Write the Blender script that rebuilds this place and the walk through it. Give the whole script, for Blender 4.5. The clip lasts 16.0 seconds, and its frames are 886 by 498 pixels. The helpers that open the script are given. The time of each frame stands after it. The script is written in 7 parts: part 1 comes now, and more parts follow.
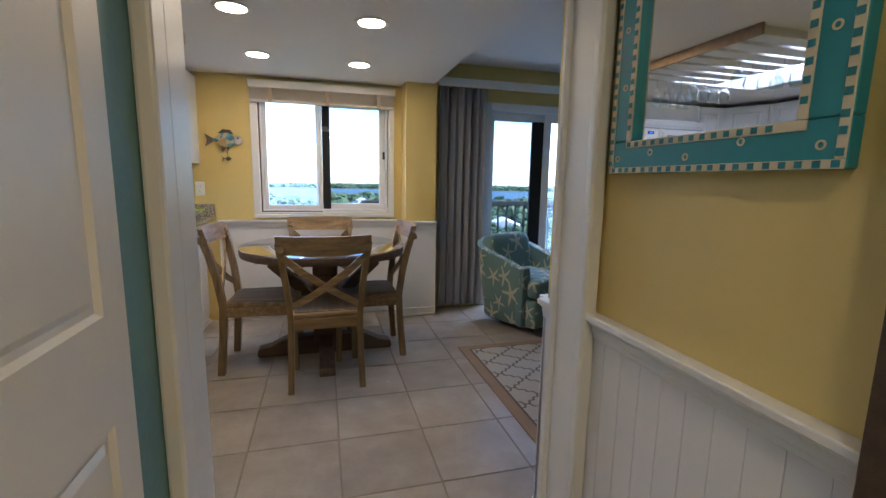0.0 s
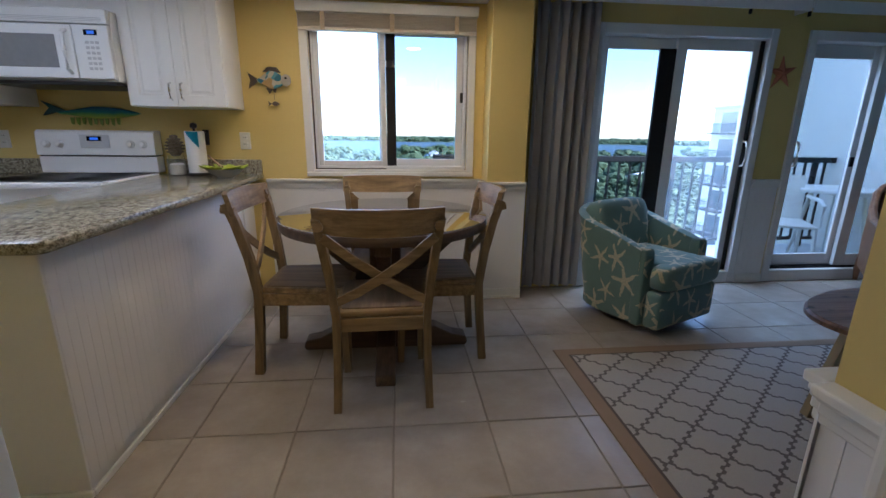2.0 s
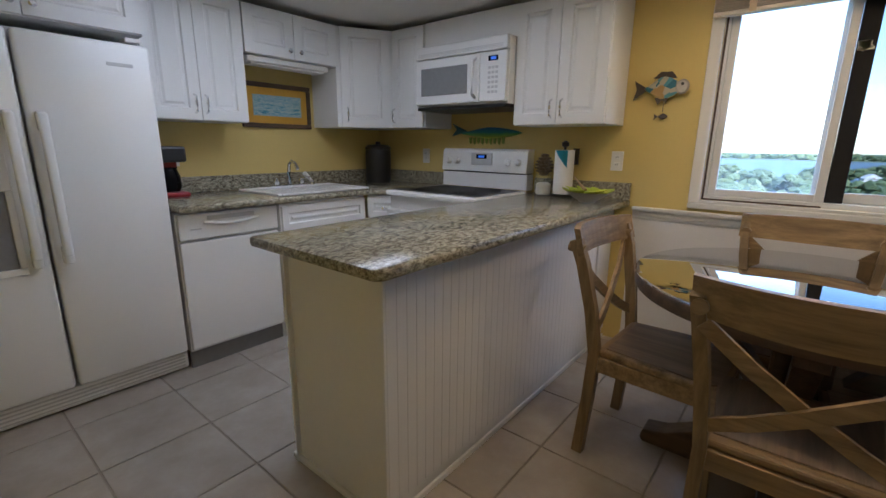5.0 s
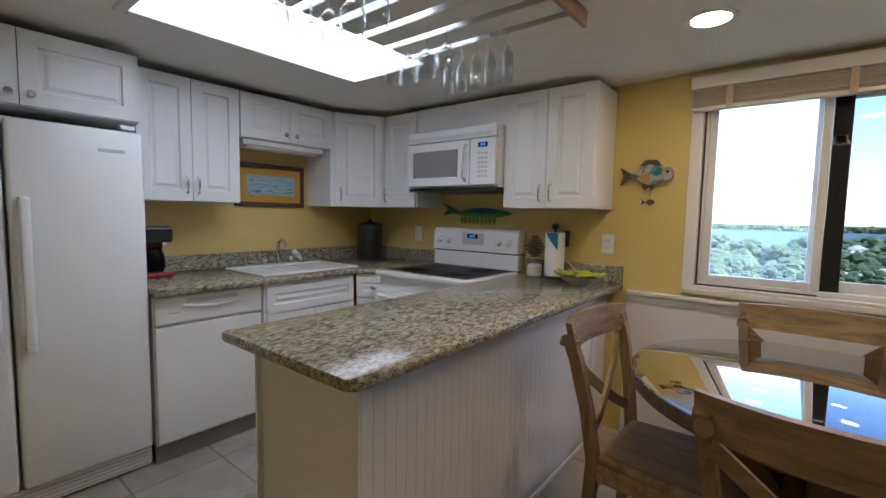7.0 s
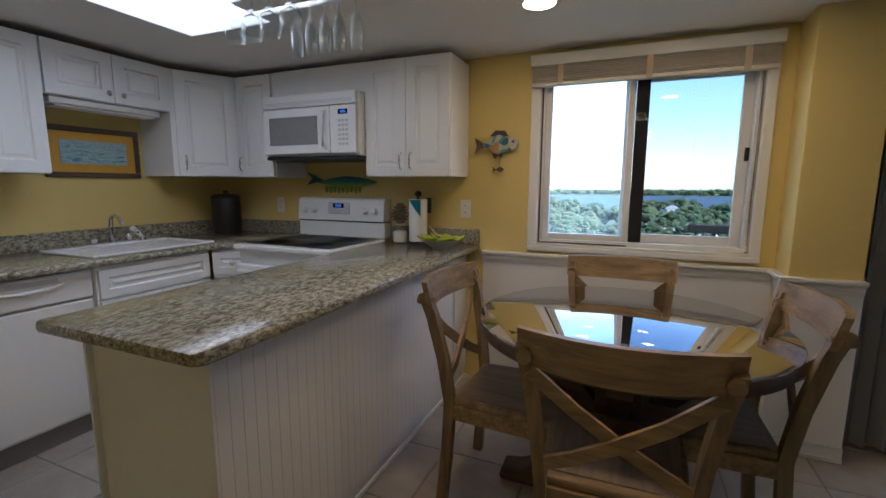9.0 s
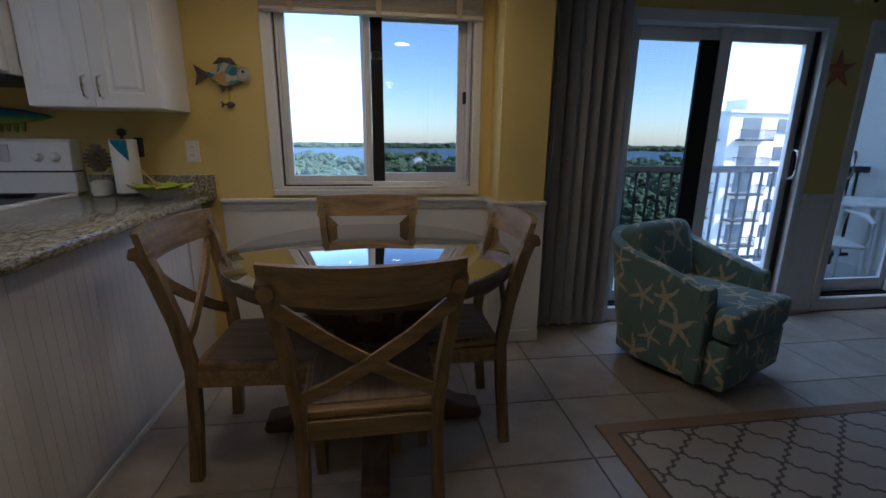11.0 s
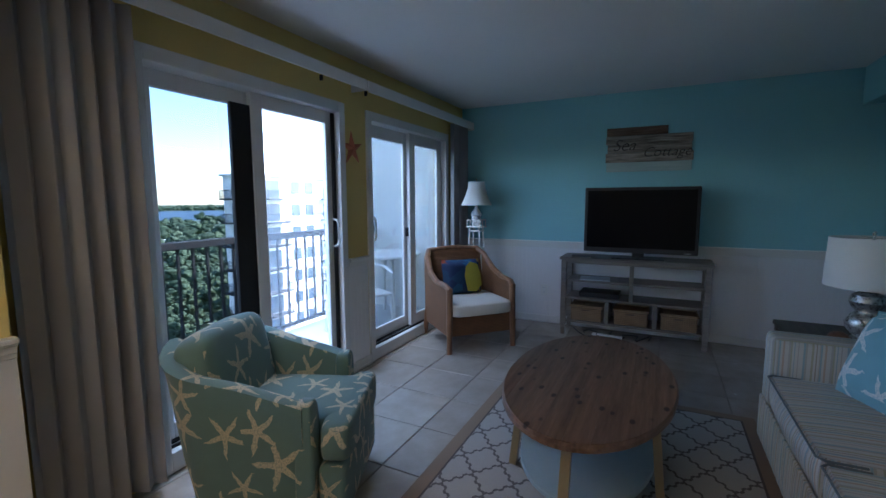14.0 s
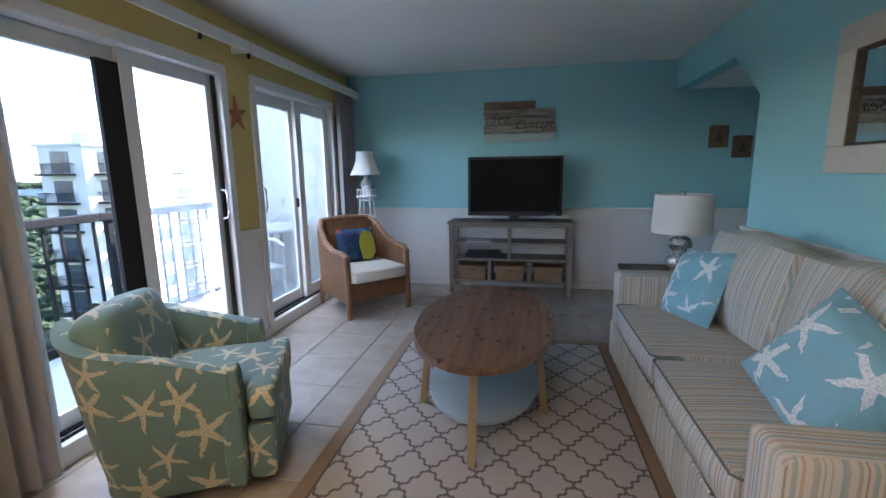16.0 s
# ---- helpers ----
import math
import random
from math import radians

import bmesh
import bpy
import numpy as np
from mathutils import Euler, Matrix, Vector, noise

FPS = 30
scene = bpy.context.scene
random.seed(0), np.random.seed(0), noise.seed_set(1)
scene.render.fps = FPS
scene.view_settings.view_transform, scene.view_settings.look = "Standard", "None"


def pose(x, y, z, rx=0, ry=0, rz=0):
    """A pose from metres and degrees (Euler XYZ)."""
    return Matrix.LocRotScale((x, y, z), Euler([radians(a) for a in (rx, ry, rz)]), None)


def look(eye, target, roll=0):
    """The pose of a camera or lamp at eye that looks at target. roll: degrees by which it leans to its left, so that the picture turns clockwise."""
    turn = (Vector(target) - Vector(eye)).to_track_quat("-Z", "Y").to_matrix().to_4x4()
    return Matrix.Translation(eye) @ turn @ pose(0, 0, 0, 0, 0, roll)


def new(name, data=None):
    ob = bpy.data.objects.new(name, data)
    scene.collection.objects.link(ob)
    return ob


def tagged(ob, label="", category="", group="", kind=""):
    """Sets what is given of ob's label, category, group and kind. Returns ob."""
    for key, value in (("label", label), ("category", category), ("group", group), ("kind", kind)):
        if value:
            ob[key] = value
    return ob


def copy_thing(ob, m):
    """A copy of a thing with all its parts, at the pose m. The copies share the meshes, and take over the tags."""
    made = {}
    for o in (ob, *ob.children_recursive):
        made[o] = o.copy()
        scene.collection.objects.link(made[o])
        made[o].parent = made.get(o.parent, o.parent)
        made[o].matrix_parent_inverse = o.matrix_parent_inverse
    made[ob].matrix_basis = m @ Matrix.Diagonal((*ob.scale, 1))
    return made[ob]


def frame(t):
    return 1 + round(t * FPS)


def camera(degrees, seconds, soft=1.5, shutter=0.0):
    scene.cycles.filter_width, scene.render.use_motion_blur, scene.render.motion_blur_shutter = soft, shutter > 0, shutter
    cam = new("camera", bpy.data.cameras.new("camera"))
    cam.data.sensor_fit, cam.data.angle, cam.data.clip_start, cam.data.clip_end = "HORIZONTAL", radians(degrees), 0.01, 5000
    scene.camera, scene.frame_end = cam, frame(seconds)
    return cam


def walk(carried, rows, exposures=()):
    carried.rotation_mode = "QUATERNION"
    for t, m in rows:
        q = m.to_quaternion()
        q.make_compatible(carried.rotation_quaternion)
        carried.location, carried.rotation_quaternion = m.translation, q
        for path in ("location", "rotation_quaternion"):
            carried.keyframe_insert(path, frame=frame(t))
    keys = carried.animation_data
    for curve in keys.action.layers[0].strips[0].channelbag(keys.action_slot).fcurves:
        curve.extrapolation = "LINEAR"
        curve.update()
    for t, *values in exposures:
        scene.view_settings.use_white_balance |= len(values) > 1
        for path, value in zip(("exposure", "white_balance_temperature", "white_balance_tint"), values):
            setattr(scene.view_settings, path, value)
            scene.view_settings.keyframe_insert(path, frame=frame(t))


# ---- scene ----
cam = camera(90.7, 16.0)
PATH = [
    (0, (0.754, 0.399, 1.238), (1.278, 2.305, 0.933), 1.0),
    (0.5, (0.811, 0.565, 1.238), (1.264, 2.489, 0.932), 0.3),
    (1, (0.852, 0.756, 1.233), (1.197, 2.694, 0.882), 0.7),
    (1.5, (0.855, 0.959, 1.197), (1.12, 2.89, 0.75), 1.2),
    (2, (0.829, 1.184, 1.213), (1.032, 3.106, 0.701), 0.7),
    (2.5, (0.853, 1.34, 1.192), (0.842, 3.261, 0.635), 0.0),
    (3, (0.93, 1.509, 1.209), (0.591, 3.391, 0.622), 1.9),
    (3.5, (0.945, 1.583, 1.209), (0.312, 3.391, 0.632), 2.0),
    (4, (0.902, 1.609, 1.202), (0.038, 3.317, 0.621), 1.6),
    (4.5, (0.8, 1.65, 1.204), (-0.263, 3.255, 0.661), 1.5),
    (5, (0.669, 1.71, 1.226), (-0.56, 3.218, 0.765), 0.6),
    (5.2, (0.639, 1.724, 1.232), (-0.638, 3.203, 0.806), 0.5),
    (7.3, (0.654, 1.792, 1.309), (-0.562, 3.375, 1.18), 0.2),
    (7.5, (0.668, 1.79, 1.304), (-0.498, 3.409, 1.169), 0.0),
    (8, (0.702, 1.778, 1.299), (-0.368, 3.46, 1.13), 0.5),
    (8.2, (0.718, 1.772, 1.301), (-0.322, 3.471, 1.117), 0.6),
    (10.3, (0.776, 1.805, 1.25), (0.692, 3.757, 0.823), 0.7),
    (10.5, (0.79, 1.812, 1.232), (0.796, 3.767, 0.806), 0.9),
    (11, (0.802, 1.828, 1.22), (1.074, 3.749, 0.736), 0.6),
    (11.5, (0.855, 1.854, 1.183), (1.383, 3.705, 0.642), 1.4),
    (12, (0.912, 1.963, 1.171), (1.702, 3.71, 0.604), 0.5),
    (12.5, (1.007, 2.094, 1.189), (2.102, 3.662, 0.604), 0.0),
    (13, (1.106, 2.2, 1.216), (2.449, 3.595, 0.714), 1.1),
    (13.5, (1.146, 2.326, 1.267), (2.75, 3.469, 0.919), 0.8),
    (14, (1.144, 2.431, 1.308), (2.921, 3.321, 1.087), -0.2),
    (14.5, (1.158, 2.395, 1.315), (3.019, 3.12, 1.191), -0.3),
    (15, (1.136, 2.407, 1.302), (3.061, 2.939, 1.197), -0.3),
    (15.5, (1.053, 2.443, 1.292), (3.001, 2.855, 1.099), -0.4),
    (16, (0.928, 2.497, 1.276), (2.863, 2.866, 0.929), -0.8),
]
EXPOSURES = [(0.0, 3.3, 5050, 15), (1.0, 2.9, 5080, 15), (1.5, 2.9, 5100, 15), (2.5, 2.85, 5150, 15), (5.0, 2.75, 5450, 14), (8.0, 2.8, 5500, 14), (10.5, 1.75, 5200, 16), (11.5, 1.7, 5150, 16),
             (12.0, 2.1, 5175, 16), (12.5, 2.25, 5200, 17), (13.5, 2.75, 5300, 16), (14.5, 3.15, 5450, 17), (15.5, 3.75, 5950, 20), (16.0, 3.92, 6050, 20)]
walk(cam, [(t, look(eye, target, roll)) for t, eye, target, roll in PATH], EXPOSURES)

# ---- world and sun ----
world = bpy.data.worlds.new("sky")
scene.world = world
world.use_nodes = True
wn = world.node_tree.nodes
sky = wn.new("ShaderNodeTexSky")
sky.sky_type, sky.sun_disc = "NISHITA", False
SUN = Vector((0.68, -0.38, 0.62)).normalized()
sky.sun_elevation = math.asin(SUN.z)
sky.sun_rotation = math.atan2(SUN.x, SUN.y)
sky.air_density, sky.dust_density, sky.ozone_density = 1.0, 0.5, 1.9
sky.altitude = 100.0
world.node_tree.links.new(sky.outputs[0], wn["Background"].inputs[0])
wn["Background"].inputs[1].default_value = 0.15
sun = new("sun", bpy.data.lights.new("sun", "SUN"))
sun.data.energy, sun.data.angle, sun.data.color = 4.0, radians(0.5), (1.0, 0.95, 0.88)
sun.matrix_world = look(SUN * 50, (0, 0, 0))

# added fill lamp, unseen above the door heads, standing in for sky light
day = bpy.data.lights.new("balcony_fill_lamp", "AREA")
day.shape, day.size, day.size_y, day.energy, day.color = "RECTANGLE", 3.2, 0.9, 18.0, (0.74, 0.87, 1.0)
new("balcony_fill_lamp", day).matrix_basis = look((3.4, 5.2, 2.85), (3.4, 4.3, 0.0))

# ---- materials ----
MATS = {}


def node_set(node, key, value):
    if key == "operation":
        node.operation = value
    elif key == "data_type":
        node.data_type = value
    elif key == "blend_type":
        node.blend_type = value
    elif key == "bands_direction":
        node.bands_direction = value


class Nodes:
    """A small helper round one node material."""

    def __init__(self, name):
        self.m = bpy.data.materials.new(name)
        self.m.use_nodes = True
        self.t = self.m.node_tree
        self.n, self.l = self.t.nodes, self.t.links
        self.b = self.n["Principled BSDF"]
        MATS[name] = self.m

    def put(self, kind, **values):
        node = self.n.new("ShaderNode" + kind)
        for key, value in values.items():
            if key.startswith("i_"):
                node.inputs[key[2:].replace("_", " ")].default_value = value
            else:
                node_set(node, key, value)
        return node

    def link(self, a, b):
        self.l.new(a, b)

    def coords(self, scale=(1, 1, 1), kind="Object", spin=(0, 0, 0)):
        c = self.put("TexCoord")
        mp = self.put("Mapping")
        mp.inputs["Scale"].default_value = scale
        mp.inputs["Rotation"].default_value = spin
        self.link(c.outputs[kind], mp.inputs["Vector"])
        return mp.outputs[0]

    def noise(self, vec, scale, detail=4.0, rough=0.55):
        nz = self.put("TexNoise", i_Scale=scale, i_Detail=detail, i_Roughness=rough)
        self.link(vec, nz.inputs["Vector"])
        return nz.outputs["Fac"]

    def ramp(self, fac, stops, mode="LINEAR"):
        r = self.put("ValToRGB")
        r.color_ramp.interpolation = mode
        while len(r.color_ramp.elements) < len(stops):
            r.color_ramp.elements.new(0.5)
        for e, (p, c) in zip(r.color_ramp.elements, stops):
            e.position, e.color = p, (*c, 1)
        self.link(fac, r.inputs[0])
        return r.outputs[0]

    def mix(self, fac, a, b, blend="MIX"):
        x = self.put("Mix", data_type="RGBA", blend_type=blend)
        for sock, v in ((x.inputs[0], fac), (x.inputs[6], a), (x.inputs[7], b)):
            if isinstance(v, (int, float)):
                sock.default_value = v
            elif isinstance(v, tuple):
                sock.default_value = (*v, 1)
            else:
                self.link(v, sock)
        return x.outputs[2]

    def math(self, op, a, b=0.0, c=0.0):
        x = self.put("Math", operation=op)
        for k, v in enumerate((a, b, c)):
            if isinstance(v, (int, float)):
                x.inputs[k].default_value = v
            else:
                self.link(v, x.inputs[k])
        return x.outputs[0]

    def bump(self, height, strength, distance=0.01):
        bp = self.put("Bump", i_Strength=strength, i_Distance=distance)
        self.link(height, bp.inputs["Height"])
        self.link(bp.outputs[0], self.b.inputs["Normal"])

    def color(self, c):
        if isinstance(c, tuple):
            self.b.inputs["Base Color"].default_value = (*c, 1)
        else:
            self.link(c, self.b.inputs["Base Color"])

    def rough(self, r):
        if isinstance(r, (int, float)):
            self.b.inputs["Roughness"].default_value = r
        else:
            self.link(r, self.b.inputs["Roughness"])


def shade(c, k):
    return tuple(min(1.0, v * k) for v in c)


def paint(name, c, rough=0.5, vary=0.06, grain=60.0, bump=0.08, metal=0.0, blotch=1.3):
    """A painted or moulded surface: broad unevenness, fine grain, a slight orange-peel relief."""
    g = Nodes(name)
    v = g.coords()
    broad = g.noise(v, blotch, 3)
    fine = g.noise(v, grain, 3)
    base = g.mix(broad, shade(c, 1 - vary), shade(c, 1 + vary))
    g.color(g.mix(g.math("MULTIPLY", fine, 0.35), base, shade(c, 1 - 2 * vary)))
    g.rough(g.math("MULTIPLY_ADD", fine, 0.2, rough - 0.1))
    g.b.inputs["Metallic"].default_value = metal
    g.bump(fine, bump, 0.004)
    return g.m


def wood(name, dark, light, axis=0, scale=1.0, rough=0.5, knots=False, bump=0.25):
    """Wood with the grain along one local axis, each piece with a tone of its own."""
    g = Nodes(name)
    s = [14.0 * scale] * 3
    s[axis] = 1.1 * scale
    v = g.coords(tuple(s))
    info = g.put("ObjectInfo")
    off = g.put("VectorMath", operation="ADD")
    g.link(v, off.inputs[0])
    g.link(g.math("MULTIPLY", info.outputs["Random"], 37.0), off.inputs[1])
    grain = g.noise(off.outputs[0], 2.2, 7, 0.65)
    fine = g.noise(off.outputs[0], 11.0, 4, 0.6)
    col = g.ramp(grain, [(0.28, dark), (0.5, tuple((a + b) / 2 for a, b in zip(dark, light))), (0.72, light)])
    col = g.mix(g.math("MULTIPLY", fine, 0.35), col, dark)
    if knots:
        k = g.put("TexVoronoi", i_Scale=8.0)
        kv = g.coords((1.0, 1.9, 1.0))
        g.link(kv, k.inputs["Vector"])
        spot = g.ramp(k.outputs["Distance"], [(0.12, (1, 1, 1)), (0.21, (0, 0, 0))])
        col = g.mix(spot, col, shade(dark, 0.35))
    tone = g.math("MULTIPLY_ADD", info.outputs["Random"], 0.3, 0.85)
    hsv = g.put("HueSaturation")
    g.link(tone, hsv.inputs["Value"])
    g.link(col, hsv.inputs["Color"])
    g.color(hsv.outputs[0])
    g.rough(g.math("MULTIPLY_ADD", fine, 0.25, rough - 0.1))
    g.bump(grain, bump, 0.003)
    return g.m


def plain(name, c, rough=0.4, metal=0.0, trans=0.0):
    g = Nodes(name)
    v = g.coords()
    n = g.noise(v, 35, 3)
    g.color(g.mix(n, shade(c, 0.9), shade(c, 1.1)))
    g.rough(g.math("MULTIPLY_ADD", n, 0.12, rough))
    g.b.inputs["Metallic"].default_value = metal
    g.b.inputs["Transmission Weight"].default_value = trans
    return g.m


def glow(name, c, strength):
    g = Nodes(name)
    g.color(tuple(0.85 * v for v in c))
    g.b.inputs["Emission Color"].default_value = (*c, 1)
    g.b.inputs["Emission Strength"].default_value = strength
    return g.m


def pane(name, tint=(1, 1, 1), gloss=1.0, haze=0.0):
    """Clear window glass: straight through, with a sheen that grows at grazing angles."""
    g = Nodes(name)
    tr = g.put("BsdfTransparent")
    tr.inputs[0].default_value = (*tint, 1)
    gl = g.put("BsdfGlossy")
    gl.inputs["Roughness"].default_value = 0.02
    lw = g.put("LayerWeight")
    edge = g.math("MULTIPLY_ADD", g.math("POWER", lw.outputs["Facing"], 4.0), 0.9, 0.045)
    mx = g.put("MixShader")
    g.link(g.math("MINIMUM", g.math("MULTIPLY", edge, gloss), 1.0), mx.inputs[0])
    g.link(tr.outputs[0], mx.inputs[1])
    g.link(gl.outputs[0], mx.inputs[2])
    out = mx.outputs[0]
    if haze:
        hz = g.put("BsdfTranslucent")
        hz.inputs[0].default_value = (0.9, 0.92, 0.95, 1)
        m2 = g.put("MixShader")
        m2.inputs[0].default_value = haze
        g.link(out, m2.inputs[1])
        g.link(hz.outputs[0], m2.inputs[2])
        out = m2.outputs[0]
    g.link(out, g.n["Material Output"].inputs["Surface"])
    return g.m


def granite():
    g = Nodes("granite")
    v = g.coords()
    flow = g.coords((1.0, 0.45, 1.0), spin=(0, 0, 0.5))
    a = g.noise(flow, 78, 7, 0.8)
    b = g.noise(v, 190, 4, 0.7)
    d = g.put("TexVoronoi", i_Scale=190.0)
    g.link(v, d.inputs["Vector"])
    col = g.ramp(a, [(0.36, (0.03, 0.027, 0.02)), (0.45, (0.15, 0.13, 0.085)), (0.53, (0.36, 0.335, 0.24)), (0.66, (0.56, 0.54, 0.43))])
    col = g.mix(g.ramp(b, [(0.56, (0, 0, 0)), (0.66, (1, 1, 1))]), col, (0.09, 0.075, 0.06))
    col = g.mix(g.ramp(d.outputs["Distance"], [(0.12, (1, 1, 1)), (0.2, (0, 0, 0))]), col, (0.55, 0.5, 0.4))
    g.color(col)
    g.rough(0.16)
    g.bump(b, 0.02, 0.002)
    return g.m


def tile_mat():
    g = Nodes("floor_tile")
    v = g.coords()
    info = g.put("ObjectInfo")
    off = g.put("VectorMath", operation="ADD")
    g.link(v, off.inputs[0])
    g.link(g.math("MULTIPLY", info.outputs["Random"], 53.0), off.inputs[1])
    a = g.noise(off.outputs[0], 5.0, 5, 0.6)
    b = g.noise(off.outputs[0], 60.0, 4, 0.6)
    col = g.ramp(a, [(0.3, (0.33, 0.29, 0.245)), (0.55, (0.40, 0.355, 0.305)), (0.75, (0.46, 0.415, 0.365))])
    col = g.mix(g.math("MULTIPLY", b, 0.25), col, (0.28, 0.23, 0.185))
    hsv = g.put("HueSaturation")
    g.link(g.math("MULTIPLY_ADD", info.outputs["Random"], 0.12, 0.94), hsv.inputs["Value"])
    g.link(col, hsv.inputs["Color"])
    g.color(hsv.outputs[0])
    g.rough(g.math("MULTIPLY_ADD", a, 0.06, 0.23))
    g.bump(g.mix(0.5, a, b), 0.06, 0.003)
    return g.m


def star_mask(g, uv, cells, size, keep=1.0):
    """Scattered five-armed starfish, laid out in flat coordinates."""
    vo = g.put("TexVoronoi", i_Scale=cells, i_Randomness=0.75)
    vo.voronoi_dimensions = "2D"
    g.link(uv, vo.inputs["Vector"])
    sc = g.put("VectorMath", operation="SCALE")
    g.link(uv, sc.inputs[0])
    sc.inputs["Scale"].default_value = 1.0
    df = g.put("VectorMath", operation="SUBTRACT")
    g.link(sc.outputs[0], df.inputs[0])
    g.link(vo.outputs["Position"], df.inputs[1])
    sp = g.put("SeparateXYZ")
    g.link(df.outputs[0], sp.inputs[0])
    cl = g.put("SeparateColor")
    g.link(vo.outputs["Color"], cl.inputs[0])
    wob = g.math("MULTIPLY", g.math("SUBTRACT", g.noise(uv, 26, 3), 0.5), 0.5)
    ang = g.math("ARCTAN2", sp.outputs[1], sp.outputs[0])
    ang = g.math("ADD", ang, g.math("MULTIPLY_ADD", cl.outputs[0], 6.28, wob))
    fr = g.math("FRACT", g.math("MULTIPLY", ang, 5 / (2 * math.pi)))
    arm = g.math("SUBTRACT", 1.0, g.math("MULTIPLY", g.math("ABSOLUTE", g.math("SUBTRACT", fr, 0.5)), 2.0))
    reach = g.math("MULTIPLY_ADD", g.math("POWER", arm, 2.6), 0.78, 0.22)
    grow = g.math("MULTIPLY_ADD", cl.outputs[1], 0.5, 0.65)
    reach = g.math("MULTIPLY", g.math("MULTIPLY", reach, grow), size)
    ln = g.put("VectorMath", operation="LENGTH")
    g.link(df.outputs[0], ln.inputs[0])
    inside = g.math("SUBTRACT", reach, ln.outputs["Value"])
    return g.math("SMOOTH_MIN", g.math("MAXIMUM", g.math("MULTIPLY", inside, 180.0), 0.0), 1.0, 0.1), inside


def star_fabric(name, ground, star, edge, cells, size):
    g = Nodes(name)
    uv = g.coords(kind="UV")
    mask, inside = star_mask(g, uv, cells, size)
    weave = g.noise(g.coords(kind="UV"), 420, 2)
    mottle = g.noise(uv, 9, 5)
    bg = g.mix(mottle, shade(ground, 0.85), shade(ground, 1.15))
    dots = g.noise(uv, 130, 2)
    st = g.mix(g.ramp(dots, [(0.45, (0, 0, 0)), (0.6, (1, 1, 1))]), star, edge)
    st = g.mix(g.ramp(g.math("MULTIPLY", inside, 40.0), [(0.2, (0, 0, 0)), (0.5, (1, 1, 1))]), star, st)
    g.color(g.mix(mask, bg, st))
    g.rough(0.85)
    g.b.inputs["Sheen Weight"].default_value = 0.2
    g.bump(weave, 0.25, 0.002)
    return g.m


def stripe_fabric(name):
    g = Nodes(name)
    uv = g.coords(kind="UV")
    sp = g.put("SeparateXYZ")
    g.link(uv, sp.inputs[0])
    u = g.math("FRACT", g.math("MULTIPLY_ADD", g.noise(uv, 60, 2), 0.02, g.math("MULTIPLY", sp.outputs[0], 6.2)))
    cream, taupe, olive, teal, rust, brown = (0.55, 0.53, 0.47), (0.38, 0.35, 0.30), (0.36, 0.34, 0.20), (0.22, 0.36, 0.40), (0.44, 0.31, 0.21), (0.24, 0.19, 0.14)
    seq = [cream, taupe, cream, teal, cream, olive, taupe, cream, rust, cream, teal, taupe, cream, brown, cream, olive, cream, taupe, teal, cream]
    at, stops = 0.0, []
    rng = random.Random(4)
    widths = [rng.uniform(0.5, 1.4) * (1.5 if c is cream else 0.8) for c in seq]
    for w, c in zip(widths, seq):
        stops.append((at / sum(widths), c))
        at += w
    col = g.ramp(u, stops, "CONSTANT")
    weave = g.noise(uv, 300, 2)
    g.color(g.mix(g.math("MULTIPLY", weave, 0.6), col, (0.46, 0.44, 0.39)))
    g.rough(0.9)
    g.bump(weave, 0.3, 0.002)
    return g.m


def rug_mat():
    """Trellis of wavy lozenges in dark lines, in local metres of the rug."""
    g = Nodes("rug_field")
    v = g.coords()
    sp = g.put("SeparateXYZ")
    g.link(v, sp.inputs[0])
    wob = g.math("MULTIPLY", g.math("SUBTRACT", g.noise(v, 45, 2), 0.5), 0.35)
    x = g.math("MULTIPLY", sp.outputs[0], 1 / 0.25)
    y = g.math("MULTIPLY", sp.outputs[1], 1 / 0.20)
    u, w = g.math("ADD", x, y), g.math("SUBTRACT", x, y)
    lines = []
    for p, q in ((u, w), (w, u)):
        step = g.math("MINIMUM", g.math("MAXIMUM", g.math("MULTIPLY", g.math("SINE", g.math("MULTIPLY", q, 6 * math.pi)), 2.2), -1.0), 1.0)
        wave = g.math("MULTIPLY", step, 0.034)
        p = g.math("ADD", g.math("ADD", p, wave), g.math("MULTIPLY", wob, 0.05))
        lines.append(g.math("ABSOLUTE", g.math("SUBTRACT", g.math("FRACT", p), 0.5)))
    f = g.math("MINIMUM", lines[0], lines[1])
    line = g.ramp(f, [(0.036, (1, 1, 1)), (0.052, (0, 0, 0))])
    yarn = g.noise(v, 260, 3)
    bg = g.mix(yarn, (0.31, 0.29, 0.26), (0.47, 0.44, 0.395))
    g.color(g.mix(line, bg, g.mix(yarn, (0.09, 0.075, 0.07), (0.17, 0.15, 0.14))))
    g.rough(0.95)
    g.bump(yarn, 0.5, 0.004)
    return g.m


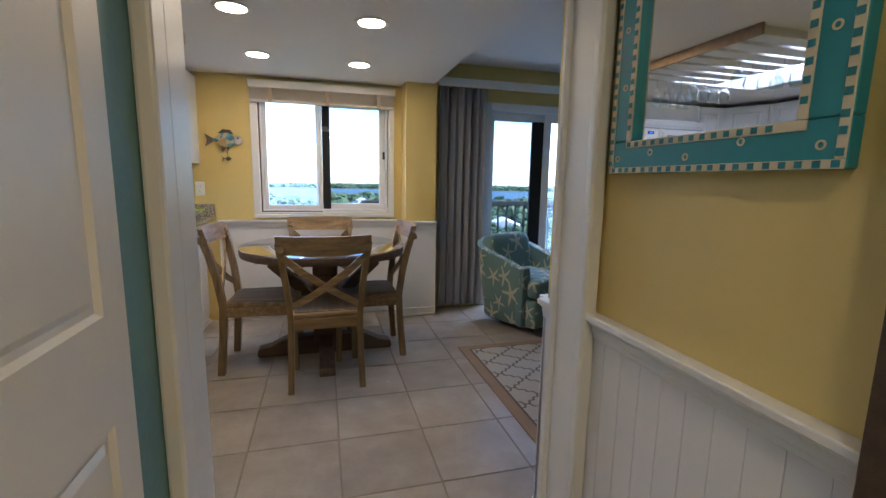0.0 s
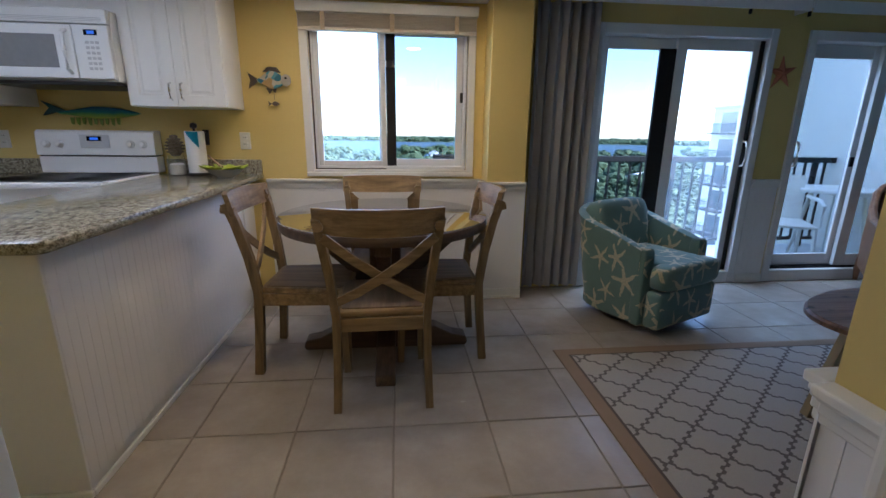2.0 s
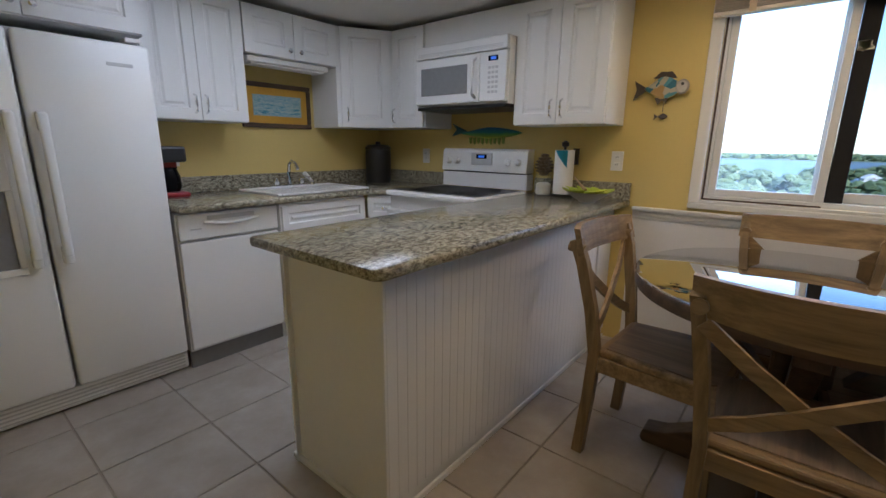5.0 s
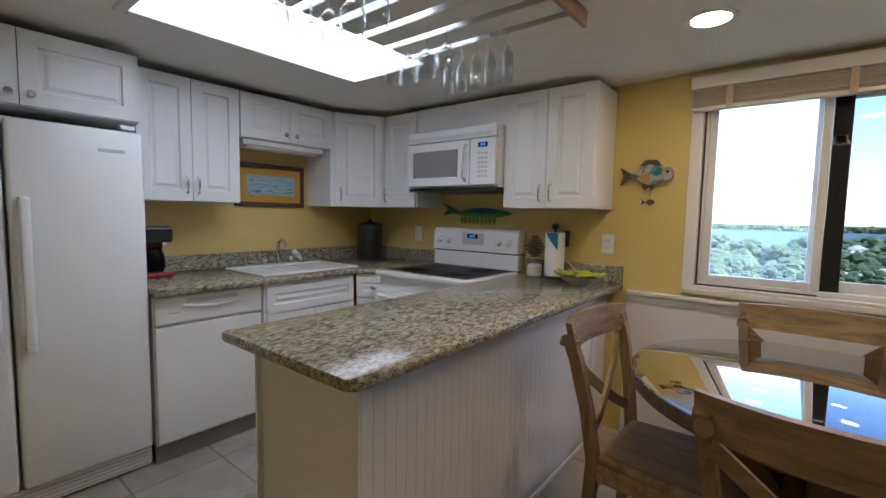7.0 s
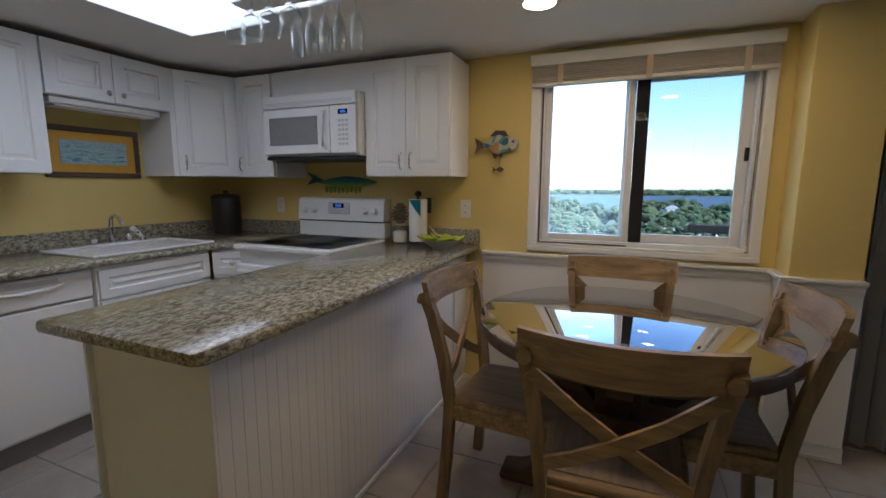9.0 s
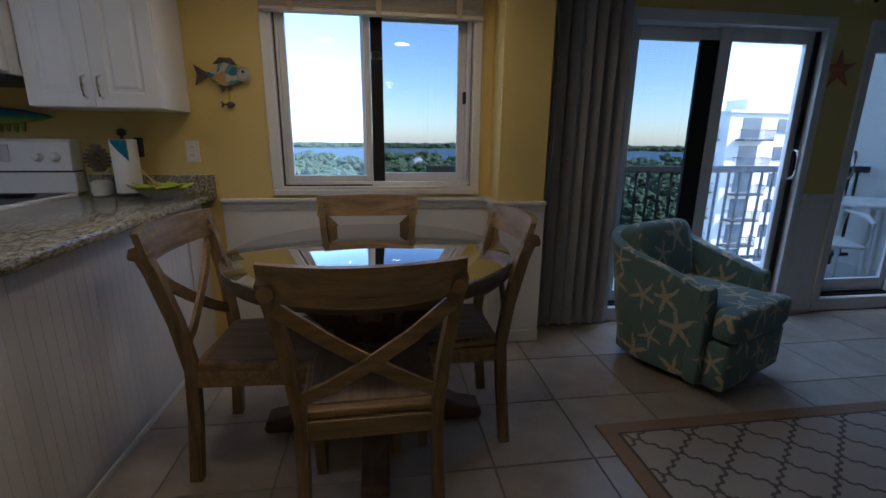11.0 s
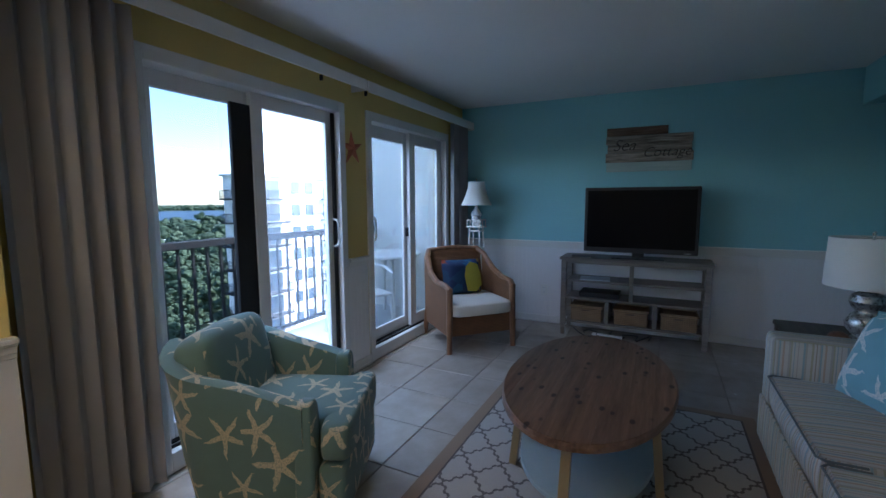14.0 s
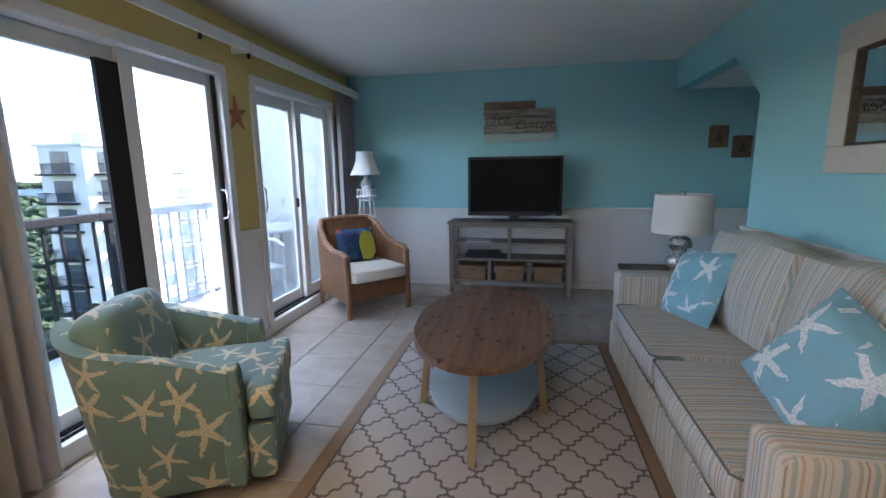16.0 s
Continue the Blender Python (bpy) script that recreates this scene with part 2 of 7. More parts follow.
def weave_mat(name, dark, light, scale=90.0):
    g = Nodes(name)
    v = g.coords()
    w1 = g.put("TexWave", i_Scale=scale * 0.32, i_Distortion=1.2, bands_direction="Z")
    w2 = g.put("TexWave", i_Scale=scale * 0.32, i_Distortion=1.2, bands_direction="X")
    w3 = g.put("TexWave", i_Scale=scale * 0.32, i_Distortion=1.2, bands_direction="Y")
    for w in (w1, w2, w3):
        g.link(v, w.inputs["Vector"])
    h = g.math("MULTIPLY", w1.outputs["Fac"], g.math("MAXIMUM", w2.outputs["Fac"], w3.outputs["Fac"]))
    n = g.noise(v, 14, 4)
    g.color(g.mix(g.math("MULTIPLY_ADD", n, 0.5, g.math("MULTIPLY", h, 0.5)), dark, light))
    g.rough(0.55)
    g.bump(h, 0.6, 0.004)
    return g.m


def cloth(name, c, vary=0.1, scale=300.0):
    g = Nodes(name)
    v = g.coords()
    w = g.noise(v, scale, 2)
    b = g.noise(v, 5, 4)
    g.color(g.mix(b, shade(c, 1 - vary), shade(c, 1 + vary)))
    g.rough(0.9)
    g.bump(w, 0.25, 0.002)
    return g.m


YELLOW = paint("yellow_wall_paint", (0.67, 0.525, 0.18), 0.55)
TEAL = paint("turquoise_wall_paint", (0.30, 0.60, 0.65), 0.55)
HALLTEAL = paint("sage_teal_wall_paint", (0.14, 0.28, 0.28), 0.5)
WHITE = paint("white_trim_paint", (0.74, 0.73, 0.70), 0.35, 0.03)
BEAD = paint("white_beadboard_paint", (0.77, 0.76, 0.76), 0.42, 0.05, 45)
CEIL = paint("ceiling_paint", (0.80, 0.79, 0.77), 0.8, 0.03, 120, 0.2)
CAB = paint("white_cabinet_paint", (0.77, 0.77, 0.76), 0.38, 0.03)
APPL = paint("white_enamel", (0.78, 0.78, 0.77), 0.25, 0.02, 200, 0.03)
ALU = paint("white_aluminium", (0.70, 0.70, 0.70), 0.35, 0.03, 90)
DARKALU = plain("dark_bronze_aluminium", (0.009, 0.009, 0.011), 0.8)
CHROME = plain("chrome", (0.7, 0.7, 0.7), 0.12, 1.0)
BLACK = plain("black_plastic", (0.012, 0.012, 0.013), 0.3)
SCREEN = plain("black_screen", (0.004, 0.004, 0.005), 0.12)
SCREEN.node_tree.nodes["Principled BSDF"].inputs["Specular IOR Level"].default_value = 0.12
COOKTOP = plain("black_ceramic_glass", (0.006, 0.006, 0.007), 0.3)
COOKTOP.node_tree.nodes["Principled BSDF"].inputs["Specular IOR Level"].default_value = 0.2
GREYGLASS = plain("grey_door_glass", (0.22, 0.22, 0.22), 0.12)
RED = plain("red_plastic", (0.28, 0.012, 0.015), 0.25)
BLUELCD = glow("blue_display", (0.08, 0.25, 1.0), 0.07)
GROUT = paint("grout", (0.26, 0.22, 0.18), 0.9)
TILE = tile_mat()
GRANITE = granite()
GLASS = pane("screened_window_glass", (0.55, 0.57, 0.58))
# clear glass; the bright panes' glare is mixed in as a translucent white veil
HAZY = pane("glare_veiled_window_glass", (1, 1, 1), 1.0, 0.07)
CLEAR = pane("clear_drinking_glass", (0.93, 0.95, 0.95), 1.6)


def silver():
    g = Nodes("mirror_silver")
    g.color((0.86, 0.87, 0.87))
    g.rough(0.01)
    g.b.inputs["Metallic"].default_value = 1.0
    return g.m


MIRROR = silver()
CHAIRWOOD = wood("weathered_chair_wood", (0.10, 0.065, 0.03), (0.34, 0.235, 0.11), 2, 1.0, 0.5)
CHAIRWOODX = wood("weathered_chair_rail_wood", (0.11, 0.07, 0.033), (0.40, 0.275, 0.13), 0, 1.0, 0.45)
TABLEWOOD = wood("table_top_wood", (0.28, 0.18, 0.10), (0.56, 0.40, 0.25), 0, 0.8, 0.4)
DARKWOOD = wood("dark_table_wood", (0.035, 0.022, 0.014), (0.12, 0.075, 0.045), 0, 1.0, 0.45)
COFFEEWOOD = wood("coffee_table_plank_wood", (0.10, 0.055, 0.03), (0.30, 0.18, 0.11), 0, 0.9, 0.5, True)
GREYWOOD = wood("grey_brown_stand_wood", (0.12, 0.10, 0.085), (0.28, 0.24, 0.20), 1, 1.0, 0.5)
DRIFT = wood("whitewashed_driftwood", (0.05, 0.03, 0.018), (0.58, 0.52, 0.44), 1, 1.7, 0.8)
RUSTIC = wood("rust_brown_board", (0.05, 0.028, 0.018), (0.34, 0.22, 0.15), 1, 1.7, 0.8)
PALEBOARD = wood("pale_blue_board", (0.30, 0.40, 0.40), (0.48, 0.57, 0.56), 1, 1.0, 0.8)
TRIMWOOD = wood("golden_rack_frame_wood", (0.30, 0.19, 0.10), (0.5, 0.35, 0.2), 0, 1.0, 0.5)
PILLOWBLUE = star_fabric("blue_starfish_fabric", (0.20, 0.42, 0.50), (0.75, 0.76, 0.74), (0.45, 0.58, 0.62), 5.2, 0.125)
ARMFABRIC = star_fabric("green_teal_starfish_fabric", (0.12, 0.20, 0.185), (0.54, 0.47, 0.32), (0.30, 0.33, 0.25), 5.2, 0.125)
STRIPE = stripe_fabric("striped_sofa_fabric")
RUG = rug_mat()
RUGEDGE = cloth("brown_rug_border", (0.25, 0.18, 0.12))
RUGLINE = cloth("dark_rug_line", (0.11, 0.085, 0.07))
WICKER = weave_mat("brown_wicker", (0.07, 0.03, 0.013), (0.31, 0.145, 0.06), 70)
BASKET = weave_mat("basket_weave", (0.09, 0.05, 0.022), (0.42, 0.27, 0.13), 55)
CREAM = cloth("cream_seat_fabric", (0.66, 0.63, 0.57), 0.05)
GREYSEAT = wood("grey_brown_seat_wood", (0.13, 0.095, 0.07), (0.33, 0.24, 0.16), 1, 0.8, 0.5)
DRAPE = cloth("grey_taupe_vertical_blind", (0.29, 0.29, 0.305), 0.08)
SHADE = cloth("white_linen_shade", (0.72, 0.70, 0.66), 0.03)
TAPE = cloth("tan_ladder_tape", (0.50, 0.40, 0.28), 0.1)
FRAMESHADE = plain("brown_frame_shadow", (0.07, 0.045, 0.03), 0.6)
BLINDM = paint("cream_blind_slat", (0.66, 0.60, 0.52), 0.5, 0.05)
GOLDLEG = paint("brushed_gold_paint", (0.34, 0.27, 0.15), 0.4, 0.08, 80, 0.1, 0.3)
BLUESHELF = paint("pale_blue_paint", (0.32, 0.41, 0.43), 0.45, 0.06)


def mercury():
    g = Nodes("mercury_glass")
    v = g.coords()
    n = g.noise(v, 38, 5, 0.7)
    g.color(g.ramp(n, [(0.4, (0.25, 0.23, 0.21)), (0.55, (0.75, 0.73, 0.7))]))
    g.b.inputs["Metallic"].default_value = 0.9
    g.rough(g.math("MULTIPLY_ADD", n, 0.5, 0.08))
    g.bump(n, 0.15, 0.003)
    return g.m


MERCURY = mercury()
STAR = paint("terracotta_starfish", (0.48, 0.16, 0.08), 0.8, 0.2, 90, 0.5)
MIRTEAL = paint("teal_mirror_frame_paint", (0.03, 0.24, 0.30), 0.45, 0.2, 14, 0.15)
MIRCREAM = paint("cream_mirror_trim", (0.60, 0.54, 0.40), 0.5, 0.1)
SHELLFRAME = paint("pale_shell_frame", (0.60, 0.56, 0.50), 0.35, 0.12, 30, 0.2, 0.0, 12)
CONCRETE = paint("balcony_concrete", (0.74, 0.73, 0.70), 0.85, 0.08, 40, 0.2)
STUCCO = paint("white_stucco", (0.72, 0.70, 0.67), 0.85, 0.05, 30, 0.2)
WINDOWDARK = plain("far_window_glass", (0.05, 0.07, 0.09), 0.1)
KITLIGHT = glow("kitchen_light_panel", (0.96, 0.97, 1.0), 0.6)
DOWNLIGHT = glow("downlight_bulb", (1.0, 0.72, 0.40), 12.5)

# ---- mesh helpers ----


def mesh():
    return bmesh.new()


def bevel(bm, verts, width, seg=2):
    es = {e for v in verts for e in v.link_edges}
    bmesh.ops.bevel(bm, geom=list(es), offset=width, segments=seg, affect="EDGES", profile=0.5)


def box(bm, a, b, bev=0.0, seg=2, m=None):
    """A box between two corners, with its edges rounded by bev, laid by the pose m."""
    a, b = Vector(a), Vector(b)
    tmp = bmesh.new()
    size, mid = b - a, (a + b) / 2
    bmesh.ops.create_cube(tmp, size=1.0, matrix=Matrix.Translation(mid) @ Matrix.Diagonal((*size, 1)))
    if bev:
        bmesh.ops.bevel(tmp, geom=tmp.edges[:], offset=min(bev, min(abs(v) for v in size) * 0.49), segments=seg, affect="EDGES", profile=0.5)
    if m is not None:
        bmesh.ops.transform(tmp, matrix=m, verts=tmp.verts)
    merge(bm, tmp)


def merge(bm, tmp):
    data = bpy.data.meshes.new("tmp")
    tmp.to_mesh(data)
    tmp.free()
    bm.from_mesh(data)
    bpy.data.meshes.remove(data)


def rod(bm, p, q, r0, r1=None, n=12):
    p, q = Vector(p), Vector(q)
    d = q - p
    m = Matrix.Translation((p + q) / 2) @ d.to_track_quat("Z", "Y").to_matrix().to_4x4()
    bmesh.ops.create_cone(bm, cap_ends=True, segments=n, radius1=r0, radius2=r0 if r1 is None else r1, depth=d.length, matrix=m)


def prism(bm, outline, z0, z1, m=None, bev=0.0):
    """An upright prism over a flat outline."""
    tmp = bmesh.new()
    lo = [tmp.verts.new((x, y, z0)) for x, y in outline]
    hi = [tmp.verts.new((x, y, z1)) for x, y in outline]
    n = len(outline)
    tmp.faces.new(lo[::-1])
    tmp.faces.new(hi)
    for k in range(n):
        tmp.faces.new((lo[k], lo[(k + 1) % n], hi[(k + 1) % n], hi[k]))
    bmesh.ops.recalc_face_normals(tmp, faces=tmp.faces)
    if bev:
        bmesh.ops.bevel(tmp, geom=tmp.edges[:], offset=bev, segments=2, affect="EDGES", profile=0.5)
    if m is not None:
        bmesh.ops.transform(tmp, matrix=m, verts=tmp.verts)
    merge(bm, tmp)


def lathe(bm, profile, n=28, m=None, sx=1.0, sy=1.0):
    """A turned shape from (radius, height) pairs."""
    tmp = bmesh.new()
    rings = []
    for r, z in profile:
        rings.append([tmp.verts.new((sx * max(r, 0.0004) * math.cos(2 * math.pi * k / n), sy * max(r, 0.0004) * math.sin(2 * math.pi * k / n), z)) for k in range(n)])
    for a, b in zip(rings, rings[1:]):
        for k in range(n):
            tmp.faces.new((a[k], a[(k + 1) % n], b[(k + 1) % n], b[k]))
    tmp.faces.new(rings[0][::-1])
    tmp.faces.new(rings[-1])
    bmesh.ops.recalc_face_normals(tmp, faces=tmp.faces)
    if m is not None:
        bmesh.ops.transform(tmp, matrix=m, verts=tmp.verts)
    merge(bm, tmp)


def sweep(bm, points, r, n=8):
    """A round tube through points."""
    pts = [Vector(p) for p in points]
    rings = []
    for k, p in enumerate(pts):
        d = (pts[min(k + 1, len(pts) - 1)] - pts[max(k - 1, 0)]).normalized()
        q = d.to_track_quat("Z", "Y")
        rad = r[k] if isinstance(r, (list, tuple)) else r
        rings.append([bm.verts.new(p + q @ Vector((rad * math.cos(2 * math.pi * j / n), rad * math.sin(2 * math.pi * j / n), 0))) for j in range(n)])
    for a, b in zip(rings, rings[1:]):
        for j in range(n):
            bm.faces.new((a[j], a[(j + 1) % n], b[(j + 1) % n], b[j]))
    bm.faces.new(rings[0][::-1])
    bm.faces.new(rings[-1])


def plank(bm, points, width, thick, side):
    """A flat bent board along points; side is the way across its face."""
    pts, s = [Vector(p) for p in points], Vector(side).normalized()
    rings = []
    for k, p in enumerate(pts):
        d = (pts[min(k + 1, len(pts) - 1)] - pts[max(k - 1, 0)]).normalized()
        n = d.cross(s).normalized()
        rings.append([bm.verts.new(p + s * width / 2 * a + n * thick / 2 * b) for a, b in ((-1, -1), (1, -1), (1, 1), (-1, 1))])
    faces = []
    for a, b in zip(rings, rings[1:]):
        for j in range(4):
            faces.append(bm.faces.new((a[j], a[(j + 1) % 4], b[(j + 1) % 4], b[j])))
    faces.append(bm.faces.new(rings[0][::-1]))
    faces.append(bm.faces.new(rings[-1]))
    bmesh.ops.recalc_face_normals(bm, faces=faces)


def flat_uv(bm):
    """Coordinates in metres, each face laid flat along its main direction."""
    layer = bm.loops.layers.uv.verify()
    for f in bm.faces:
        n = [abs(v) for v in f.normal]
        k = n.index(max(n))
        for l in f.loops:
            c = l.vert.co
            l[layer].uv = ((c.y, c.z) if k == 0 else (c.x, c.z) if k == 1 else (c.x, c.y))


def part(name, bm, material, parent=None, label="", smooth=False, uv=False):
    if uv:
        bm.normal_update()
        flat_uv(bm)
    data = bpy.data.meshes.new(name)
    bm.to_mesh(data)
    bm.free()
    data.materials.append(material)
    if smooth:
        data.shade_smooth()
        data.set_sharp_from_angle(angle=radians(38))
    ob = new(name, data)
    ob.parent = parent
    if label:
        ob["label"] = label
    return ob


def thing(name, label, category, m=None, group="", kind=""):
    ob = new(name)
    ob.empty_display_size = 0.1
    if m is not None:
        ob.matrix_basis = m
    return tagged(ob, label, category, group, kind)


def setting(name, bm, material, label="", smooth=False):
    return tagged(part(name, bm, material, smooth=smooth), label, kind="structure")


# ---- the plan ----
XW, XE = -2.37, 5.775      # sink wall, television wall
YN, YS = 4.50, 1.07        # window wall, sofa wall
ZK, ZL = 2.08, 2.325       # ceilings of kitchen and living room
XB = 1.72                  # edge of the lower ceiling
HX0, HX1 = 0.42, 1.485     # hall walls
T = 0.14
RAIL = 0.88

# window wall with its window, pillar, two sliding doors
WX0, WX1, WZ0, WZ1 = 0.235, 1.345, 0.945, 1.95
S1A, S1B, S2A, S2B, SZ0, SZ1 = 2.32, 3.64, 4.00, 5.33, 0.02, 1.935


def wall_with_holes(bm, x0, x1, z0, z1, y0, y1, holes):
    """A wall along x between y0 and y1, with holes (xa, xb, za, zb) through it."""
    xs = sorted({x0, x1, *[h[0] for h in holes], *[h[1] for h in holes]})
    for a, b in zip(xs, xs[1:]):
        cut = sorted((h[2], h[3]) for h in holes if h[0] < (a + b) / 2 < h[1])
        z = z0
        for c, d in cut:
            if c > z + 1e-4:
                box(bm, (a, y0, z), (b, y1, c))
            z = d
        if z < z1:
            box(bm, (a, y0, z), (b, y1, z1))


bm = mesh()
wall_with_holes(bm, XW - T, XE + T, -0.1, ZL + 0.15, YN, YN + T, [(WX0, WX1, WZ0, WZ1), (S1A, S1B, SZ0, SZ1), (S2A, S2B, SZ0, SZ1)])
setting("wall_north", bm, YELLOW, "yellow painted wall with a window and two sliding doors")
bm = mesh()
box(bm, (1.465, 4.28, 0), (1.745, YN - 0.001, ZL), 0.004)
setting("wall_pillar", bm, YELLOW, "yellow painted pillar jutting out beside the window", False)
bm = mesh()
box(bm, (XW - T, 1.56, -0.1), (XW, YN, ZL + 0.15))
setting("wall_west", bm, YELLOW, "yellow painted kitchen wall behind the sink")
bm = mesh()
box(bm, (XE, -0.5, -0.1), (XE + T, YN, ZL + 0.15))
setting("wall_east", bm, TEAL, "turquoise painted wall behind the television")
bm = mesh()
prism(bm, [(HX1 + T, 0), (4.11, 0), (4.11, 1.73), (4.52, 2.04), (XE, 2.04), (XE, ZL + 0.15), (HX1 + T, ZL + 0.15)], 0, T, Matrix(((1, 0, 0, 0), (0, 0, -1, YS), (0, 1, 0, 0), (0, 0, 0, 1))))
setting("wall_south", bm, TEAL, "turquoise wall with an opening whose corner is cut off")
# alcove behind the opening
bm = mesh()
box(bm, (3.82, -0.4, 0), (3.92, YS - T, 2.2))
box(bm, (3.82, -0.5, 0), (XE, -0.4, 2.2))
setting("wall_alcove", bm, TEAL, "turquoise alcove walls")
bm = mesh()
box(bm, (3.92, -0.4, 2.04), (XE, YS - T, 2.2))
tagged(part("ceiling_alcove", bm, CEIL), "white alcove ceiling", kind="structure")
# hall
bm = mesh()
box(bm, (HX1, -1.0, 0), (HX1 + T, 1.44, ZL + 0.1))
box(bm, (HX1 + 0.012, 1.59, 0), (HX1 + T, 1.72, ZL + 0.1))
setting("wall_hall_east", bm, YELLOW, "yellow hall wall ending at the living room")
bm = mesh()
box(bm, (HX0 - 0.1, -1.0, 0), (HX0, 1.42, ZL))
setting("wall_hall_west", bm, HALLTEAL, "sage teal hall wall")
bm = mesh()
box(bm, (XW - T, 1.452, 0), (HX0 + 0.028, 1.56, ZL))
setting("wall_kitchen_south", bm, YELLOW, "yellow partition between hall and kitchen")
bm = mesh()
box(bm, (HX0 - 0.1, -1.1, 0), (HX1 + T, -1.0, ZL))
setting("wall_hall_end", bm, YELLOW, "yellow wall at the end of the hall")
# ceilings
bm = mesh()
LB = (-1.44, -0.45, 2.38, 3.53)   # light box opening x0, x1, y0, y1
z1 = ZK + 0.12
box(bm, (XW, 1.56, ZK), (LB[0], YN, z1))
box(bm, (LB[1], 1.56, ZK), (XB, YN, z1))
box(bm, (LB[0], 1.56, ZK), (LB[1], LB[2], z1))
box(bm, (LB[0], LB[3], ZK), (LB[1], YN, z1))
box(bm, (HX0, 1.45, ZK), (HX1, 1.56, z1))
box(bm, (XB - 0.02, 1.73, z1), (XB, YN, ZL))
tagged(part("ceiling_kitchen", bm, CEIL), "white lowered kitchen and dining ceiling", kind="structure")
bm = mesh()
box(bm, (XW - T, 0.9, ZL), (XE + T, YN + T, ZL + 0.12))
tagged(part("ceiling_living", bm, CEIL), "white living room ceiling", kind="structure")
bm = mesh()
box(bm, (HX0 - 0.1, -1.1, ZK), (HX1 + T, 1.45, ZK + 0.12))
tagged(part("ceiling_hall", bm, CEIL), "white hall ceiling", kind="structure")
# floor slab, its tiles follow at the end
bm = mesh()
box(bm, (XW - T, -1.1, -0.12), (XE + T, YN + T, -0.005))
FLOOR = setting("floor", bm, GROUT, "beige square ceramic floor tiles with brown grout")


# ---- trim: chair rail, beadboard, skirting ----
def rail_run(name, p, q, out, z=RAIL, label="white moulded chair rail"):
    """A moulded chair rail from p to q, standing out along out."""
    p, q, o = Vector((*p, 0)), Vector((*q, 0)), Vector((*out, 0)).normalized()
    bm = mesh()
    for d, za, zb in ((0.014, -0.072, -0.052), (0.02, -0.055, -0.018), (0.042, -0.02, 0.0), (0.03, -0.03, -0.018)):
        a, b = p, q + o * d
        lo = (min(a.x, b.x), min(a.y, b.y), z + za)
        hi = (max(a.x, b.x), max(a.y, b.y), z + zb)
        box(bm, lo, hi, 0.004)
    return setting(name, bm, WHITE, label)


def bead_run(name, p, q, out, z0, z1, step=0.045, mat=None, label="white grooved beadboard panelling"):
    """Beadboard from p to q: narrow boards with a groove between."""
    p, q, o = Vector((*p, 0)), Vector((*q, 0)), Vector((*out, 0)).normalized()
    d = (q - p)
    n = max(1, round(d.length / step))
    a, b = p, q + o * 0.004
    bm = mesh()
    box(bm, (min(a.x, b.x), min(a.y, b.y), z0), (max(a.x, b.x), max(a.y, b.y), z1))
    run = setting(name, bm, mat or BEAD, label)
    a, b = p + d.normalized() * 0.001, p + d / n - d.normalized() * 0.001 + o * 0.006
    bm = mesh()
    box(bm, (min(a.x, b.x), min(a.y, b.y), z0), (max(a.x, b.x), max(a.y, b.y), z1))
    first_board = part("board", bm, mat or BEAD, run)
    for k in range(1, n):
        ob = new("board", first_board.data)
        ob.parent = run
        ob.location = d * (k / n)
    return run


def skirt_run(name, p, q, out, h=0.075):
    p, q, o = Vector((*p, 0)), Vector((*q, 0)), Vector((*out, 0)).normalized()
    bm = mesh()
    for d, z in ((0.014, h), (0.02, 0.022)):
        b = q + o * d
        box(bm, (min(p.x, b.x), min(p.y, b.y), 0), (max(p.x, b.x), max(p.y, b.y), z), 0.004)
    return setting(name, bm, WHITE, "white painted skirting board")


def wainscot(tag, p, q, out, z=RAIL, step=0.045, smooth_panel=False):
    if smooth_panel:
        bead_run("wainscot_" + tag, p, q, out, 0.0, z - 0.05, 9.0, label="smooth white painted lower wall panel")
    else:
        bead_run("wainscot_" + tag, p, q, out, 0.0, z - 0.05, step)
    rail_run("trim_rail_" + tag, p, q, out, z)
    o = Vector(out).normalized() * 0.0082
    skirt_run("baseboard_" + tag, (p[0] + o.x, p[1] + o.y), (q[0] + o.x, q[1] + o.y), out)


wainscot("window", (-0.11, YN), (1.465, YN), (0, -1), smooth_panel=True)
wainscot("pillar_side", (1.465, YN - 0.05), (1.465, 4.28), (-1, 0), smooth_panel=True)
wainscot("pillar_front", (1.425, 4.28), (1.75, 4.28), (0, -1), smooth_panel=True)
wainscot("pier", (S1B + 0.06, YN), (S2A - 0.06, YN), (0, -1))
wainscot("east", (XE, -0.4), (XE, YN - 0.01), (-1, 0))
wainscot("south", (HX1 + T, YS), (4.105, YS), (0, 1), 0.90)
wainscot("hall", (HX1, -0.99), (HX1, 1.44), (-1, 0), 0.886, 0.07)
wainscot("stub", (HX1 + 0.012, 1.592), (HX1 + 0.012, 1.72), (-1, 0), 0.85)
wainscot("stub_end", (HX1, 1.72), (HX1 + T, 1.72), (0, 1), 0.85)


# doorway casing
def casing(name, x0, x1, y0, y1, label):
    bm = mesh()
    box(bm, (x0, y0, 0), (x1, y1, ZK), 0.004)
    return bm


